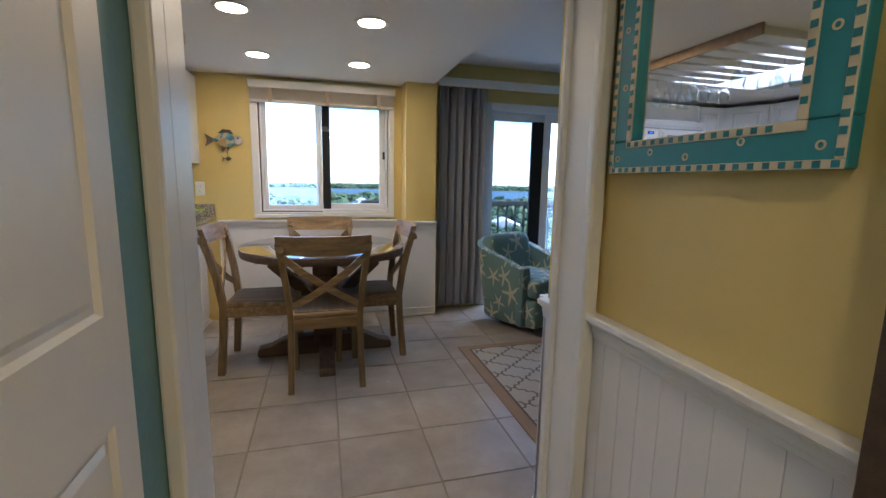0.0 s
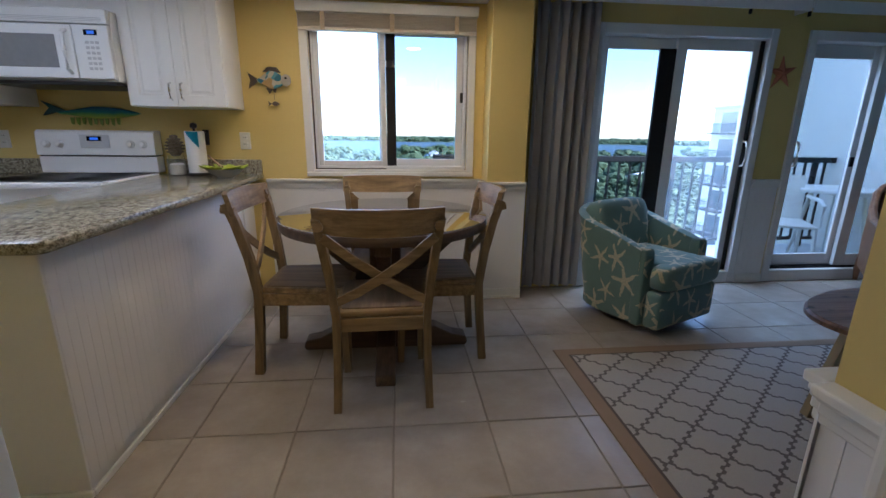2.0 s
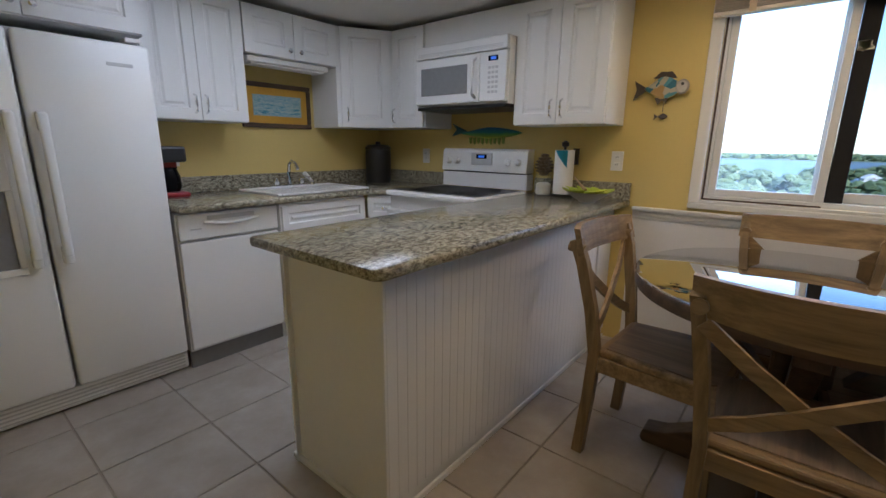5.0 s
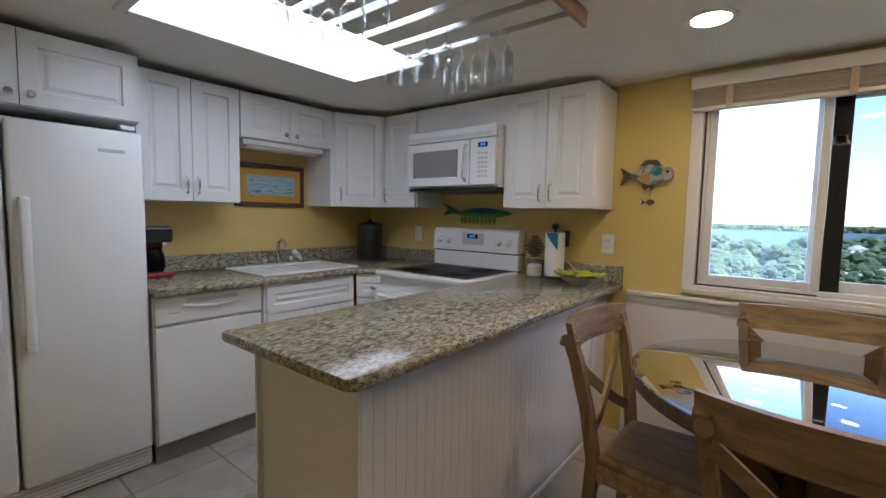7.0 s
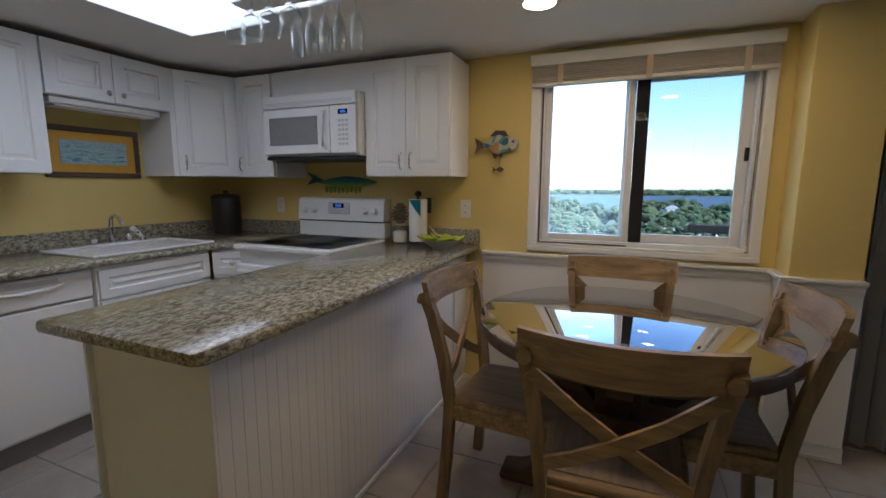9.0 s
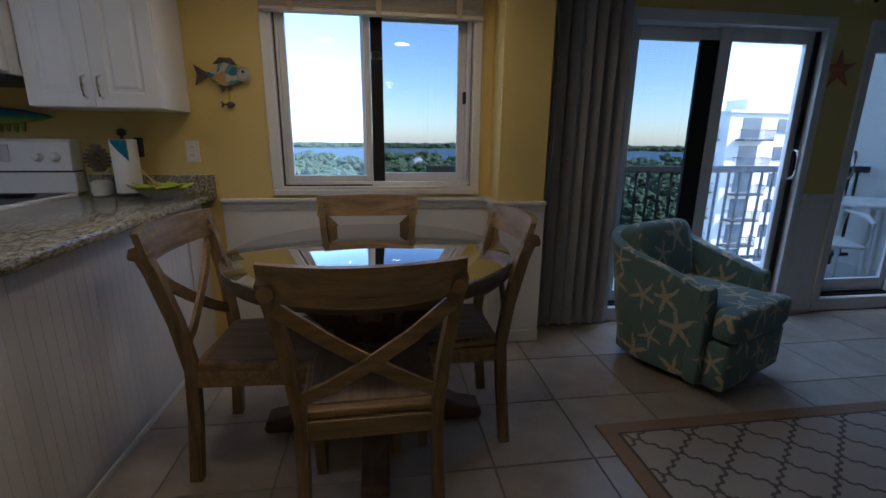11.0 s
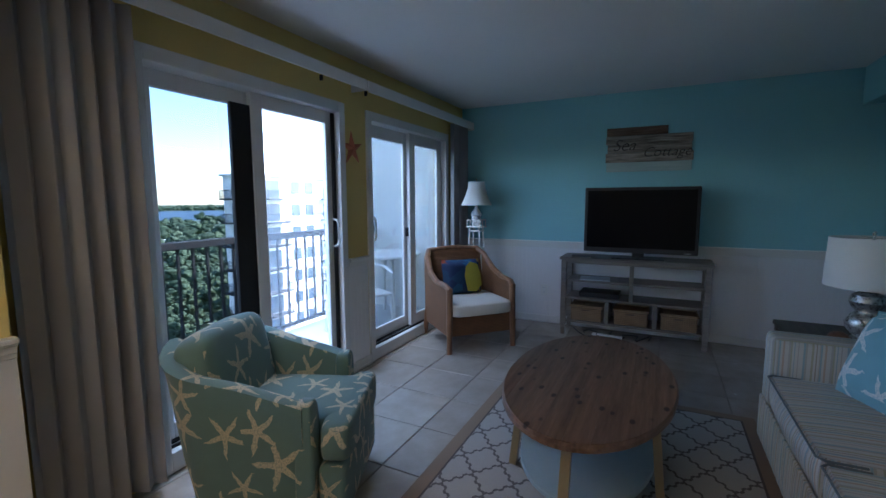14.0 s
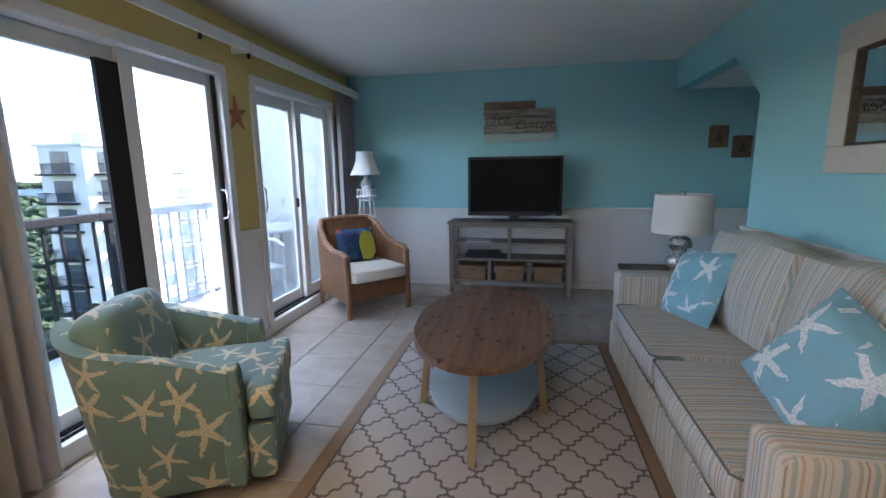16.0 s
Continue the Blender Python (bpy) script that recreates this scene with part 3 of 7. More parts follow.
bm = casing("trim", HX1 - 0.035, HX1 + 0.02, 1.44, 1.59, "")
box(bm, (HX1 - 0.05, 1.415, 0), (HX1 - 0.005, 1.45, ZK), 0.01)
box(bm, (HX1 - 0.05, 1.58, 0), (HX1 - 0.001, 1.605, ZK), 0.008)
setting("trim_doorway_east", bm, WHITE, "white painted door casing")
bm = casing("trim", HX0 - 0.02, HX0 + 0.036, 1.45, 1.58, "")
box(bm, (HX0, 1.365, 0), (HX0 + 0.038, 1.4495, ZK), 0.008)
setting("trim_doorway_west", bm, WHITE, "white painted door casing")


def slab_with_panels(bm, w, h, t, fields):
    """A door leaf in one skin: sunk fields (x0, x1, z0, z1), each with a raised middle."""
    tmp = mesh()
    xs = sorted({0.0, w, *[f[0] for f in fields], *[f[1] for f in fields]})
    zs = sorted({0.0, h, *[f[2] for f in fields], *[f[3] for f in fields]})
    grid = {(i, k): tmp.verts.new((x, 0, z)) for i, x in enumerate(xs) for k, z in enumerate(zs)}
    sunk = []
    for i in range(len(xs) - 1):
        for k in range(len(zs) - 1):
            f = tmp.faces.new((grid[i, k], grid[i + 1, k], grid[i + 1, k + 1], grid[i, k + 1]))
            mx, mz = (xs[i] + xs[i + 1]) / 2, (zs[k] + zs[k + 1]) / 2
            if any(a < mx < b and c < mz < d for a, b, c, d in fields):
                sunk.append(f)
    rim = [e for e in tmp.edges if e.is_boundary]
    got = bmesh.ops.extrude_edge_only(tmp, edges=rim)["geom"]
    vs = [v for v in got if isinstance(v, bmesh.types.BMVert)]
    bmesh.ops.translate(tmp, verts=vs, vec=(0, t, 0))
    bmesh.ops.edgeloop_fill(tmp, edges=[e for e in got if isinstance(e, bmesh.types.BMEdge) and e.is_boundary])
    bmesh.ops.recalc_face_normals(tmp, faces=tmp.faces)
    m = min(0.016, w * 0.06)
    for thick, depth in ((m * 0.6, -0.009), (m, 0.0), (m * 1.1, 0.006)):
        bmesh.ops.inset_individual(tmp, faces=sunk, thickness=thick, depth=depth)
    merge(bm, tmp)


# white panelled door in the hall's west wall
door = thing("door_1", "white painted panelled interior door, closed", "door", pose(HX0 + 0.014, 0.445, 0.01, 0, 0, 90), kind="structure")
bm = mesh()
fields = []
for za, zb in ((0.12, 0.845), (1.02, 1.62), (1.72, 1.95)):
    fields += [(0.10, 0.355, za, zb), (0.43, 0.695, za, zb)]
slab_with_panels(bm, 0.77, 2.02, 0.012, fields)
part("leaf", bm, WHITE, door)

bm = mesh()
box(bm, (HX1 - 0.056, 0.63, 0.0), (HX1 - 0.0435, 0.765, 2.05), 0.003)
setting("trim_post", bm, DARKWOOD, "dark brown wooden door post in the hall")

# ---- window ----
def slider_panel(parent, name, x0, x1, z0, z1, y, mat, stile=0.045, thick=0.035, label="", glass=None):
    """A framed glass panel: four bars and a pane."""
    bm = mesh()
    for a, b in (((x0, y, z0), (x0 + stile, y + thick, z1)), ((x1 - stile, y, z0), (x1, y + thick, z1))):
        box(bm, a, b, 0.004)
    for a, b in (((x0 + stile, y, z0), (x1 - stile, y + thick, z0 + stile)), ((x0 + stile, y, z1 - stile), (x1 - stile, y + thick, z1))):
        box(bm, a, b, 0.004)
    fr = part(name, bm, mat, parent, label)
    bm = mesh()
    box(bm, (x0 + stile - 0.004, y + thick / 2 - 0.003, z0 + stile - 0.004), (x1 - stile + 0.004, y + thick / 2 + 0.003, z1 - stile + 0.004))
    gl = part("pane", bm, glass or GLASS, fr)
    gl.visible_shadow = False
    return fr


win = thing("window_1", "white framed sliding window with a dark screen stile", "window", kind="structure")
CX0, CX1 = WX0 - 0.056, WX1 + 0.05
bm = mesh()
for a, b in (((CX0, YN - 0.022, 0.93), (WX0, YN + 0.01, 2.02)), ((WX1, YN - 0.022, 0.93), (CX1, YN + 0.01, 2.02)), ((WX0, YN - 0.022, WZ1), (WX1, YN + 0.01, 2.02))):
    box(bm, a, b, 0.005)
part("window_casing", bm, WHITE, win)
bm = mesh()
box(bm, (CX0, YN - 0.03, 0.898), (CX1, YN - 0.001, 0.929), 0.006)
box(bm, (WX0, YN - 0.022, 0.929), (WX1, YN + 0.012, WZ0), 0.003)
part("window_sill", bm, WHITE, win)
bm = mesh()
for a, b in (((WX0, YN + 0.02, WZ0), (WX0 + 0.025, YN + 0.13, WZ1)), ((WX1 - 0.025, YN + 0.02, WZ0), (WX1, YN + 0.13, WZ1)),
             ((WX0 + 0.025, YN + 0.02, WZ0), (WX1 - 0.025, YN + 0.13, WZ0 + 0.025)), ((WX0 + 0.025, YN + 0.02, WZ1 - 0.025), (WX1 - 0.025, YN + 0.13, WZ1))):
    box(bm, a, b, 0.003)
part("window_frame", bm, ALU, win)
# thin brown strips: the frame's shadow beside the sashes, put in as colour
bm = mesh()
for a, b in (((WX0 + 0.004, YN + 0.013, WZ0 + 0.002), (WX0 + 0.013, YN + 0.0195, WZ1 - 0.03)), ((WX0 + 0.013, YN + 0.013, WZ0 + 0.002), (0.75, YN + 0.0195, WZ0 + 0.010)),
             ((WX1 - 0.012, YN + 0.013, WZ0 + 0.002), (WX1 - 0.006, YN + 0.0195, WZ1 - 0.03))):
    box(bm, a, b, 0.001)
part("track_seal", bm, FRAMESHADE, win, "brown strip painted for the shadow between casing and sash")
slider_panel(win, "sash", WX0 + 0.026, 0.756, WZ0 + 0.026, WZ1 - 0.026, YN + 0.035, ALU, 0.037, 0.03, glass=HAZY)
slider_panel(win, "sash", 0.70, WX1 - 0.026, WZ0 + 0.026, WZ1 - 0.026, YN + 0.075, ALU, 0.05, 0.03)
bm = mesh()
box(bm, (0.758, YN + 0.045, WZ0 + 0.027), (0.826, YN + 0.07, WZ1 - 0.03), 0.003)
stile = part("screen_stile", bm, DARKALU, win, "dark bronze screen frame stile")
bm = mesh()
drng = random.Random(8)
for k in range(16):
    box(bm, (0.762 + drng.uniform(0, 0.05), YN + 0.0425, 1.652 + drng.uniform(0, 0.04)), (0.772 + drng.uniform(0, 0.048), YN + 0.0448, 1.664 + drng.uniform(0, 0.04)))
part("decal", bm, SHADE, stile, "pale patterned decal")
bm = mesh()
box(bm, (WX1 - 0.046, YN + 0.058, 1.43), (WX1 - 0.026, YN + 0.078, 1.50), 0.004)
part("latch", bm, BLACK, win, "black window latch")
bm = mesh()
sweep(bm, [(WX1 - 0.012, YN + 0.006, 1.88), (WX1 - 0.013, YN + 0.004, 1.4), (WX1 - 0.012, YN + 0.005, 0.985)], 0.0022, 6)
lathe(bm, [(0.003, 0.0), (0.009, 0.006), (0.007, 0.022), (0.002, 0.03)], 10, pose(WX1 - 0.012, YN + 0.004, 0.955))
part("blind_cord", bm, WHITE, win, "white blind cord with a small tassel")

# raised blind over the window
blind = thing("window_blind", "cream wooden window blind pulled up under a white valance", "blind", pose(0.175, YN - 0.065, 1.868))
bm = mesh()
box(bm, (0, 0, 0.112), (1.225, 0.06, 0.178), 0.006)
part("valance", bm, WHITE, blind)
srng = random.Random(12)
for k in range(9):
    bm = mesh()
    z = 0.025 + k * 0.0094 + srng.uniform(-0.0012, 0.0012)
    box(bm, (0.012, 0.006 + srng.uniform(-0.003, 0.003), z), (1.213, 0.056, z + 0.0042), 0.0018)
    part("slat", bm, BLINDM, blind)
bm = mesh()
box(bm, (0.012, 0.006, 0.0), (1.213, 0.056, 0.021), 0.004)
part("bottom_bar", bm, BLINDM, blind)
for x in (0.16, 0.62, 1.06):
    bm = mesh()
    box(bm, (x, 0.0005, 0.0), (x + 0.03, 0.0025, 0.111))
    part("tape", bm, TAPE, blind, "tan ladder tape")

# ---- sliding doors ----
def sliding_door(name, xa, xb, split, dark_at, handles, label, stile=0.08, glass=HAZY):
    d = thing(name, label, "sliding door", kind="structure")
    y = YN
    bm = mesh()
    for a, b in (((xa - 0.05, y - 0.018, 0.0), (xa + 0.012, y + 0.13, SZ1 + 0.06)), ((xb - 0.012, y - 0.018, 0.0), (xb + 0.05, y + 0.13, SZ1 + 0.06)),
                 ((xa + 0.012, y - 0.018, SZ1 - 0.012), (xb - 0.012, y + 0.13, SZ1 + 0.06)), ((xa + 0.012, y - 0.012, 0.0), (xb - 0.012, y + 0.14, 0.10))):
        box(bm, a, b, 0.006)
    part("door_frame", bm, ALU, d)
    bm = mesh()
    for yy in (0.03, 0.07, 0.105):
        box(bm, (xa + 0.012, y + yy, 0.1), (xb - 0.012, y + yy + 0.008, 0.115))
    part("track", bm, DARKALU, d)
    slider_panel(d, "fixed_panel", xa + 0.013, split + 0.03, 0.116, SZ1 - 0.013, y + 0.085, ALU, stile, 0.035)
    slider_panel(d, "sliding_panel", split - 0.03, xb - 0.013, 0.116, SZ1 - 0.013, y + 0.04, ALU, stile, 0.035, glass=glass)
    if dark_at:
        bm = mesh()
        box(bm, (dark_at[0], y + 0.045, 0.117), (dark_at[1], y + 0.07, SZ1 - 0.09), 0.004)
        part("screen_stile", bm, DARKALU, d, "dark bronze screen door stile")
    for hx, hy, mat in handles:
        bm = mesh()
        sweep(bm, [(hx, y + 0.038, 0.98), (hx, y + 0.0, 0.99), (hx, y - 0.012, 1.02), (hx, y - 0.012, 1.14), (hx, y + 0.0, 1.17), (hx, y + 0.038, 1.18)], 0.009)
        part("handle", bm, mat, d)
    return d


sliding_door("door_2", S1A, S1B, 2.965, (2.805, 2.933), [(3.595, 0, WHITE)], "white aluminium sliding glass door to the balcony")
sliding_door("door_3", S2A, S2B, 4.70, None, [(4.05, 0, WHITE)], "white aluminium sliding glass door, slightly open", 0.10, GLASS)
bm = mesh()
box(bm, (S1B - 0.05, YN + 0.02, 0.116), (S1B - 0.02, YN + 0.035, SZ1 - 0.02), 0.003)
box(bm, (4.575, YN + 0.02, 0.98), (4.61, YN + 0.038, 1.06), 0.004)
part("screen_latch", bm, DARKALU, bpy.data.objects["door_3"], "dark screen latch")


# vertical blinds and their headrails
def drape(x0, x1, y, folds, label, depth=0.07, z0=0.03, z1=2.10):
    c = thing("vertical_blind", label, "blind", pose(x0, y, 0), "vertical blinds at the sliding doors")
    step = (x1 - x0) / folds
    for k in range(folds):
        bm = mesh()
        pts = []
        for j in range(7):
            u = j / 6
            pts.append((step * (k + u * 1.05), depth * (0.5 - 0.5 * math.cos(2 * math.pi * u)) * (0.75 + 0.25 * math.sin(k * 2.1))))
        out = pts + [(x, yy + 0.004) for x, yy in pts[::-1]]
        prism(bm, out, z0 + 0.004 * (k % 2), z1)
        part("vane", bm, DRAPE, c, smooth=True)
    return c


drape(1.80, 2.25, YN - 0.10, 6, "drawn-back grey taupe fabric vertical blind hanging beside the pillar")
drape(5.34, 5.70, YN - 0.10, 6, "drawn-back grey taupe fabric vertical blind hanging in the corner")


def headrail(x0, x1, y, z0, z1, label):
    h = thing("blind_valance", label, "valance", pose(x0, y, z0), "valances over the sliding doors")
    w = x1 - x0
    bm = mesh()
    box(bm, (0, 0, 0), (w, 0.012, z1 - z0), 0.003)
    part("front_board", bm, WHITE, h)
    bm = mesh()
    box(bm, (0, 0.013, z1 - z0 - 0.014), (w, YN - y - 0.001, z1 - z0), 0.002)
    part("top_board", bm, WHITE, h)
    bm = mesh()
    box(bm, (w - 0.012, 0.013, 0), (w, YN - y - 0.001, z1 - z0 - 0.015), 0.002)
    part("end_board", bm, WHITE, h)
    return h


headrail(1.78, 3.80, YN - 0.14, 2.09, 2.165, "long white valance board over the sliding door")
headrail(3.805, 5.76, YN - 0.15, 2.08, 2.16, "white valance board over the corner sliding door")
for x in (3.33, 3.79):
    c = thing("valance_clip", "small dark metal valance clip under the valance board", "clip", pose(x, YN - 0.135, 2.055))
    bm = mesh()
    box(bm, (0, 0, 0), (0.015, 0.02, 0.034), 0.003)
    part("clip", bm, DARKALU, c)

# ---- balcony and outside ----
bm = mesh()
box(bm, (1.2, YN + T, -0.2), (5.87, 5.82, -0.02))
setting("balcony_floor", bm, CONCRETE, "pale concrete balcony floor")
bm = mesh()
box(bm, (5.72, YN + T, -0.2), (5.87, 6.4, 2.6))
setting("balcony_wall", bm, STUCCO, "white stucco balcony side wall")
rail_thing = thing("balcony_railing", "dark bronze balcony railing with upright balusters on the balcony edge", "railing", pose(1.2, 5.72, -0.02))
bm = mesh()
box(bm, (0, -0.04, 0.96), (4.51, 0.04, 1.02), 0.008)
part("top_rail", bm, DARKALU, rail_thing)
bm = mesh()
box(bm, (0, -0.02, 0.08), (4.51, 0.02, 0.115), 0.004)
part("bottom_rail", bm, DARKALU, rail_thing)
for k in range(37):
    bm = mesh()
    w = 0.022 if k % 14 == 7 else 0.010
    box(bm, (0.06 + k * 0.121 - w, -w, 0.0 if k % 14 == 7 else 0.116), (0.06 + k * 0.121 + w, w, 0.959), 0.002)
    part("post" if k % 14 == 7 else "baluster", bm, DARKALU, rail_thing)


def patio_chair(m):
    c = thing("patio_chair", "white plastic patio chair standing on the balcony", "chair", m)
    bm = mesh()
    box(bm, (-0.25, -0.24, 0.40), (0.25, 0.24, 0.43), 0.012)
    part("seat", bm, WHITE, c)
    bm = mesh()
    plank(bm, [(0, -0.24, 0.42), (0, -0.28, 0.62), (0, -0.34, 0.86)], 0.46, 0.02, (1, 0, 0))
    part("backrest", bm, WHITE, c)
    for x in (-0.26, 0.26):
        bm = mesh()
        sweep(bm, [(x, 0.22, 0.43), (x, 0.23, 0.62), (x, 0.1, 0.66), (x, -0.27, 0.66)], 0.018)
        part("armrest", bm, WHITE, c)
        for y in (0.22, -0.22):
            bm = mesh()
            rod(bm, (x * 0.9, y, 0.41), (x, y * 1.15, 0), 0.02, 0.015)
            part("leg", bm, WHITE, c)
    return c


patio_chair(pose(4.6, 5.1, -0.02, 0, 0, 150))
pt = thing("patio_table", "round white plastic patio table on the balcony", "table", pose(5.28, 5.2, -0.02))
bm = mesh()
lathe(bm, [(0.36, 0.70), (0.37, 0.71), (0.37, 0.73), (0.36, 0.74)], 32)
part("tabletop", bm, WHITE, pt)
for k in range(4):
    a = math.pi / 4 + k * math.pi / 2
    bm = mesh()
    rod(bm, (0.2 * math.cos(a), 0.2 * math.sin(a), 0.70), (0.3 * math.cos(a), 0.3 * math.sin(a), 0), 0.022, 0.016)
    part("leg", bm, WHITE, pt)


def ground_mat():
    g = Nodes("far_ground")
    v = g.coords()
    a = g.noise(v, 0.012, 6)
    b = g.noise(v, 0.15, 5)
    col = g.ramp(a, [(0.35, (0.035, 0.06, 0.025)), (0.55, (0.06, 0.09, 0.04)), (0.7, (0.12, 0.13, 0.09))])
    g.color(g.mix(g.math("MULTIPLY", b, 0.5), col, (0.03, 0.05, 0.02)))
    g.rough(0.95)
    return g.m


def leaf_mat():
    g = Nodes("tree_foliage")
    geo = g.put("NewGeometry")
    v = g.coords()
    n = g.noise(v, 1.3, 5)
    c = g.ramp(geo.outputs["Random Per Island"], [(0.0, (0.028, 0.05, 0.018)), (0.5, (0.05, 0.085, 0.03)), (1.0, (0.10, 0.13, 0.05))])
    g.color(g.mix(n, c, (0.03, 0.055, 0.02)))
    g.rough(0.8)
    g.bump(n, 0.9, 0.3)
    return g.m


GROUND = -30.0
bm = mesh()
prism(bm, [(4000 * math.cos(2 * math.pi * k / 64), 4000 * math.sin(2 * math.pi * k / 64)) for k in range(64)], GROUND - 1, GROUND)
setting("ground", bm, ground_mat(), "flat wooded coastal land reaching the horizon")
WATER = plain("bay_water", (0.03, 0.065, 0.10), 0.5)
bm = mesh()
prism(bm, [(-1900, 700), (-400, 560), (250, 610), (700, 760), (1200, 980), (900, 1350), (200, 1500), (-900, 1600), (-2200, 1300)], GROUND, GROUND + 0.3)
setting("water", bm, WATER, "blue bay water beyond the trees")
LEAF = leaf_mat()
rng = random.Random(11)
ico = bmesh.new()
bmesh.ops.create_icosphere(ico, subdivisions=1, radius=1.0)
iv = np.array([v.co[:] for v in ico.verts])
ifc = [[v.index for v in f.verts] for f in ico.faces]
ico.free()


def clumps(name, spots, label):
    """Leafy crowns: each one a cluster of uneven clumps."""
    verts, faces, base = [], [], 0
    nrng = np.random.RandomState(5)
    for x, y, z, r, count in spots:
        lobes = nrng.uniform(0.7, 1.15, 7)
        grain = 1.35 / math.sqrt(count)
        for _ in range(count):
            a, u = nrng.uniform(0, 6.283), math.sqrt(nrng.uniform(0, 1))
            d = r * u * lobes[int(a * 7 / 6.284)]
            s = r * grain * nrng.uniform(0.55, 1.35)
            c = np.array((x + d * math.cos(a), y + d * math.sin(a), z + r * (0.75 * math.sqrt(max(0.0, 1 - u * u)) - 0.3 + 0.12 * math.sin(3 * a + x) + nrng.uniform(-0.16, 0.08))))
            p = iv * nrng.uniform(0.6, 1.25, (len(iv), 1)) * (s, s, s * 0.75) + c
            verts.append(p)
            faces += [[q + base for q in f] for f in ifc]
            base += len(iv)
    data = bpy.data.meshes.new(name)
    data.from_pydata(np.concatenate(verts).tolist(), [], faces)
    data.materials.append(LEAF)
    return tagged(new(name, data), label, "trees", kind="stuff")


spots = []
for _ in range(900):
    a, d = rng.uniform(-0.35, 1.45), 45 + 520 * rng.random() ** 1.6
    r = rng.uniform(3.5, 6.5) * (1 + d / 500)
    spots.append((d * math.sin(a), d * math.cos(a), GROUND + rng.uniform(7, 11), r, 150 if d < 110 else 60 if d < 230 else 16))
clumps("tree_canopy", spots, "dense green tree tops seen from above")
spots = []
for _ in range(1500):
    a = rng.uniform(-0.9, 1.6)
    d = rng.uniform(1650, 2300)
    spots.append((d * math.sin(a), d * math.cos(a), GROUND + 3, rng.uniform(10, 18), 6))
clumps("far_woods", spots, "dark far tree line on the other shore")
ROOF = plain("pale_house_roof", (0.55, 0.55, 0.54), 0.7)
for k in range(26):
    a = rng.uniform(-0.1, 1.0)
    d = rng.uniform(150, 520)
    w, l, h = rng.uniform(9, 16), rng.uniform(12, 24), rng.uniform(7, 11)
    hs = thing("house", "small white house with a pale roof among the trees", "house", pose(d * math.sin(a), d * math.cos(a), GROUND, 0, 0, rng.uniform(0, 180)), "houses among the trees")
    bm = mesh()
    box(bm, (-l / 2, -w / 2, 0), (l / 2, w / 2, h))
    part("wall", bm, STUCCO, hs)
    bm = mesh()
    prism(bm, [(-w / 2 - 0.6, 0), (w / 2 + 0.6, 0), (0, 3.2)], -l / 2 - 0.6, l / 2 + 0.6, Matrix(((0, 0, 1, 0), (1, 0, 0, 0), (0, 1, 0, h), (0, 0, 0, 1))))
    part("roof", bm, ROOF, hs)
    for j in range(5):
        bm = mesh()
        x = -l / 2 + l * (j + 0.5) / 5
        box(bm, (x - 0.7, -w / 2 - 0.08, h * 0.55), (x + 0.7, -w / 2 + 0.05, h * 0.8))
        part("window", bm, WINDOWDARK, hs)

# white apartment block across the way
ab = thing("apartment_building", "white stucco apartment building with many storeys, balconies and a flat roof", "building", pose(37.3, 45.1, GROUND))
BW, BD, BH, FLOORS = 40.0, 5.4, 34.3, 12
fl = BH / FLOORS
bm = mesh()
box(bm, (0, 0, 0), (BW, BD, BH))
part("wall", bm, STUCCO, ab)
bm = mesh()
box(bm, (-0.3, -0.3, BH), (BW + 0.3, BD + 0.3, BH + 0.25))
for x in (3, 13, 23, 33):
    box(bm, (x, 1.5, BH + 0.25), (x + 4, 4.6, BH + 1.6))
part("roof", bm, STUCCO, ab)
bay = 5.0


def linked(name, data, parent, loc):
    ob = new(name, data)
    ob.parent = parent
    ob.location = loc
    return ob


def mesh_of(name, bm, mat):
    data = bpy.data.meshes.new(name)
    bm.to_mesh(data)
    bm.free()
    data.materials.append(mat)
    return data


bm = mesh()
box(bm, (-0.7, -0.06, 0), (0.7, 0.1, 1.4))
box(bm, (-0.75, -0.1, -0.06), (0.75, 0.05, 0.0))
WIN_MESH = mesh_of("window", bm, WINDOWDARK)
bm = mesh()
box(bm, (-1.1, -0.05, 0), (1.1, 0.1, 2.1))
DOOR_MESH = mesh_of("window", bm, WINDOWDARK)
bm = mesh()
box(bm, (-1.7, -1.3, -0.12), (1.7, 0, 0.06))
for k in range(18):
    box(bm, (-1.68 + k * 0.197, -1.28, 0.06), (-1.65 + k * 0.197, -1.25, 1.0))
box(bm, (-1.7, -1.3, 1.0), (1.7, -1.23, 1.06))
for s in (-1.7, 1.66):
    box(bm, (s, -1.3, 1.0), (s + 0.04, 0, 1.06))
    for k in range(6):
        box(bm, (s, -1.2 + k * 0.2, 0.06), (s + 0.03, -1.17 + k * 0.2, 1.0))
BALC_MESH = mesh_of("balcony", bm, DARKALU)
for f in range(3, FLOORS):
    for b in range(8):
        x = 2.6 + b * bay
        if b % 2 == 0:
            linked("balcony", BALC_MESH, ab, (x, 0, f * fl + 0.1))
            linked("window", DOOR_MESH, ab, (x, 0, f * fl + 0.25))
        else:
            for dx in (-1.2, 1.2):
                linked("window", WIN_MESH, ab, (x + dx, 0, f * fl + 0.9))
    for nm, data, lift in (("balcony", BALC_MESH, 0.1), ("window", DOOR_MESH, 0.25)):
        ob = linked(nm, data, ab, (0, 2.8, f * fl + lift))
        ob.rotation_euler = (0, 0, radians(-90))

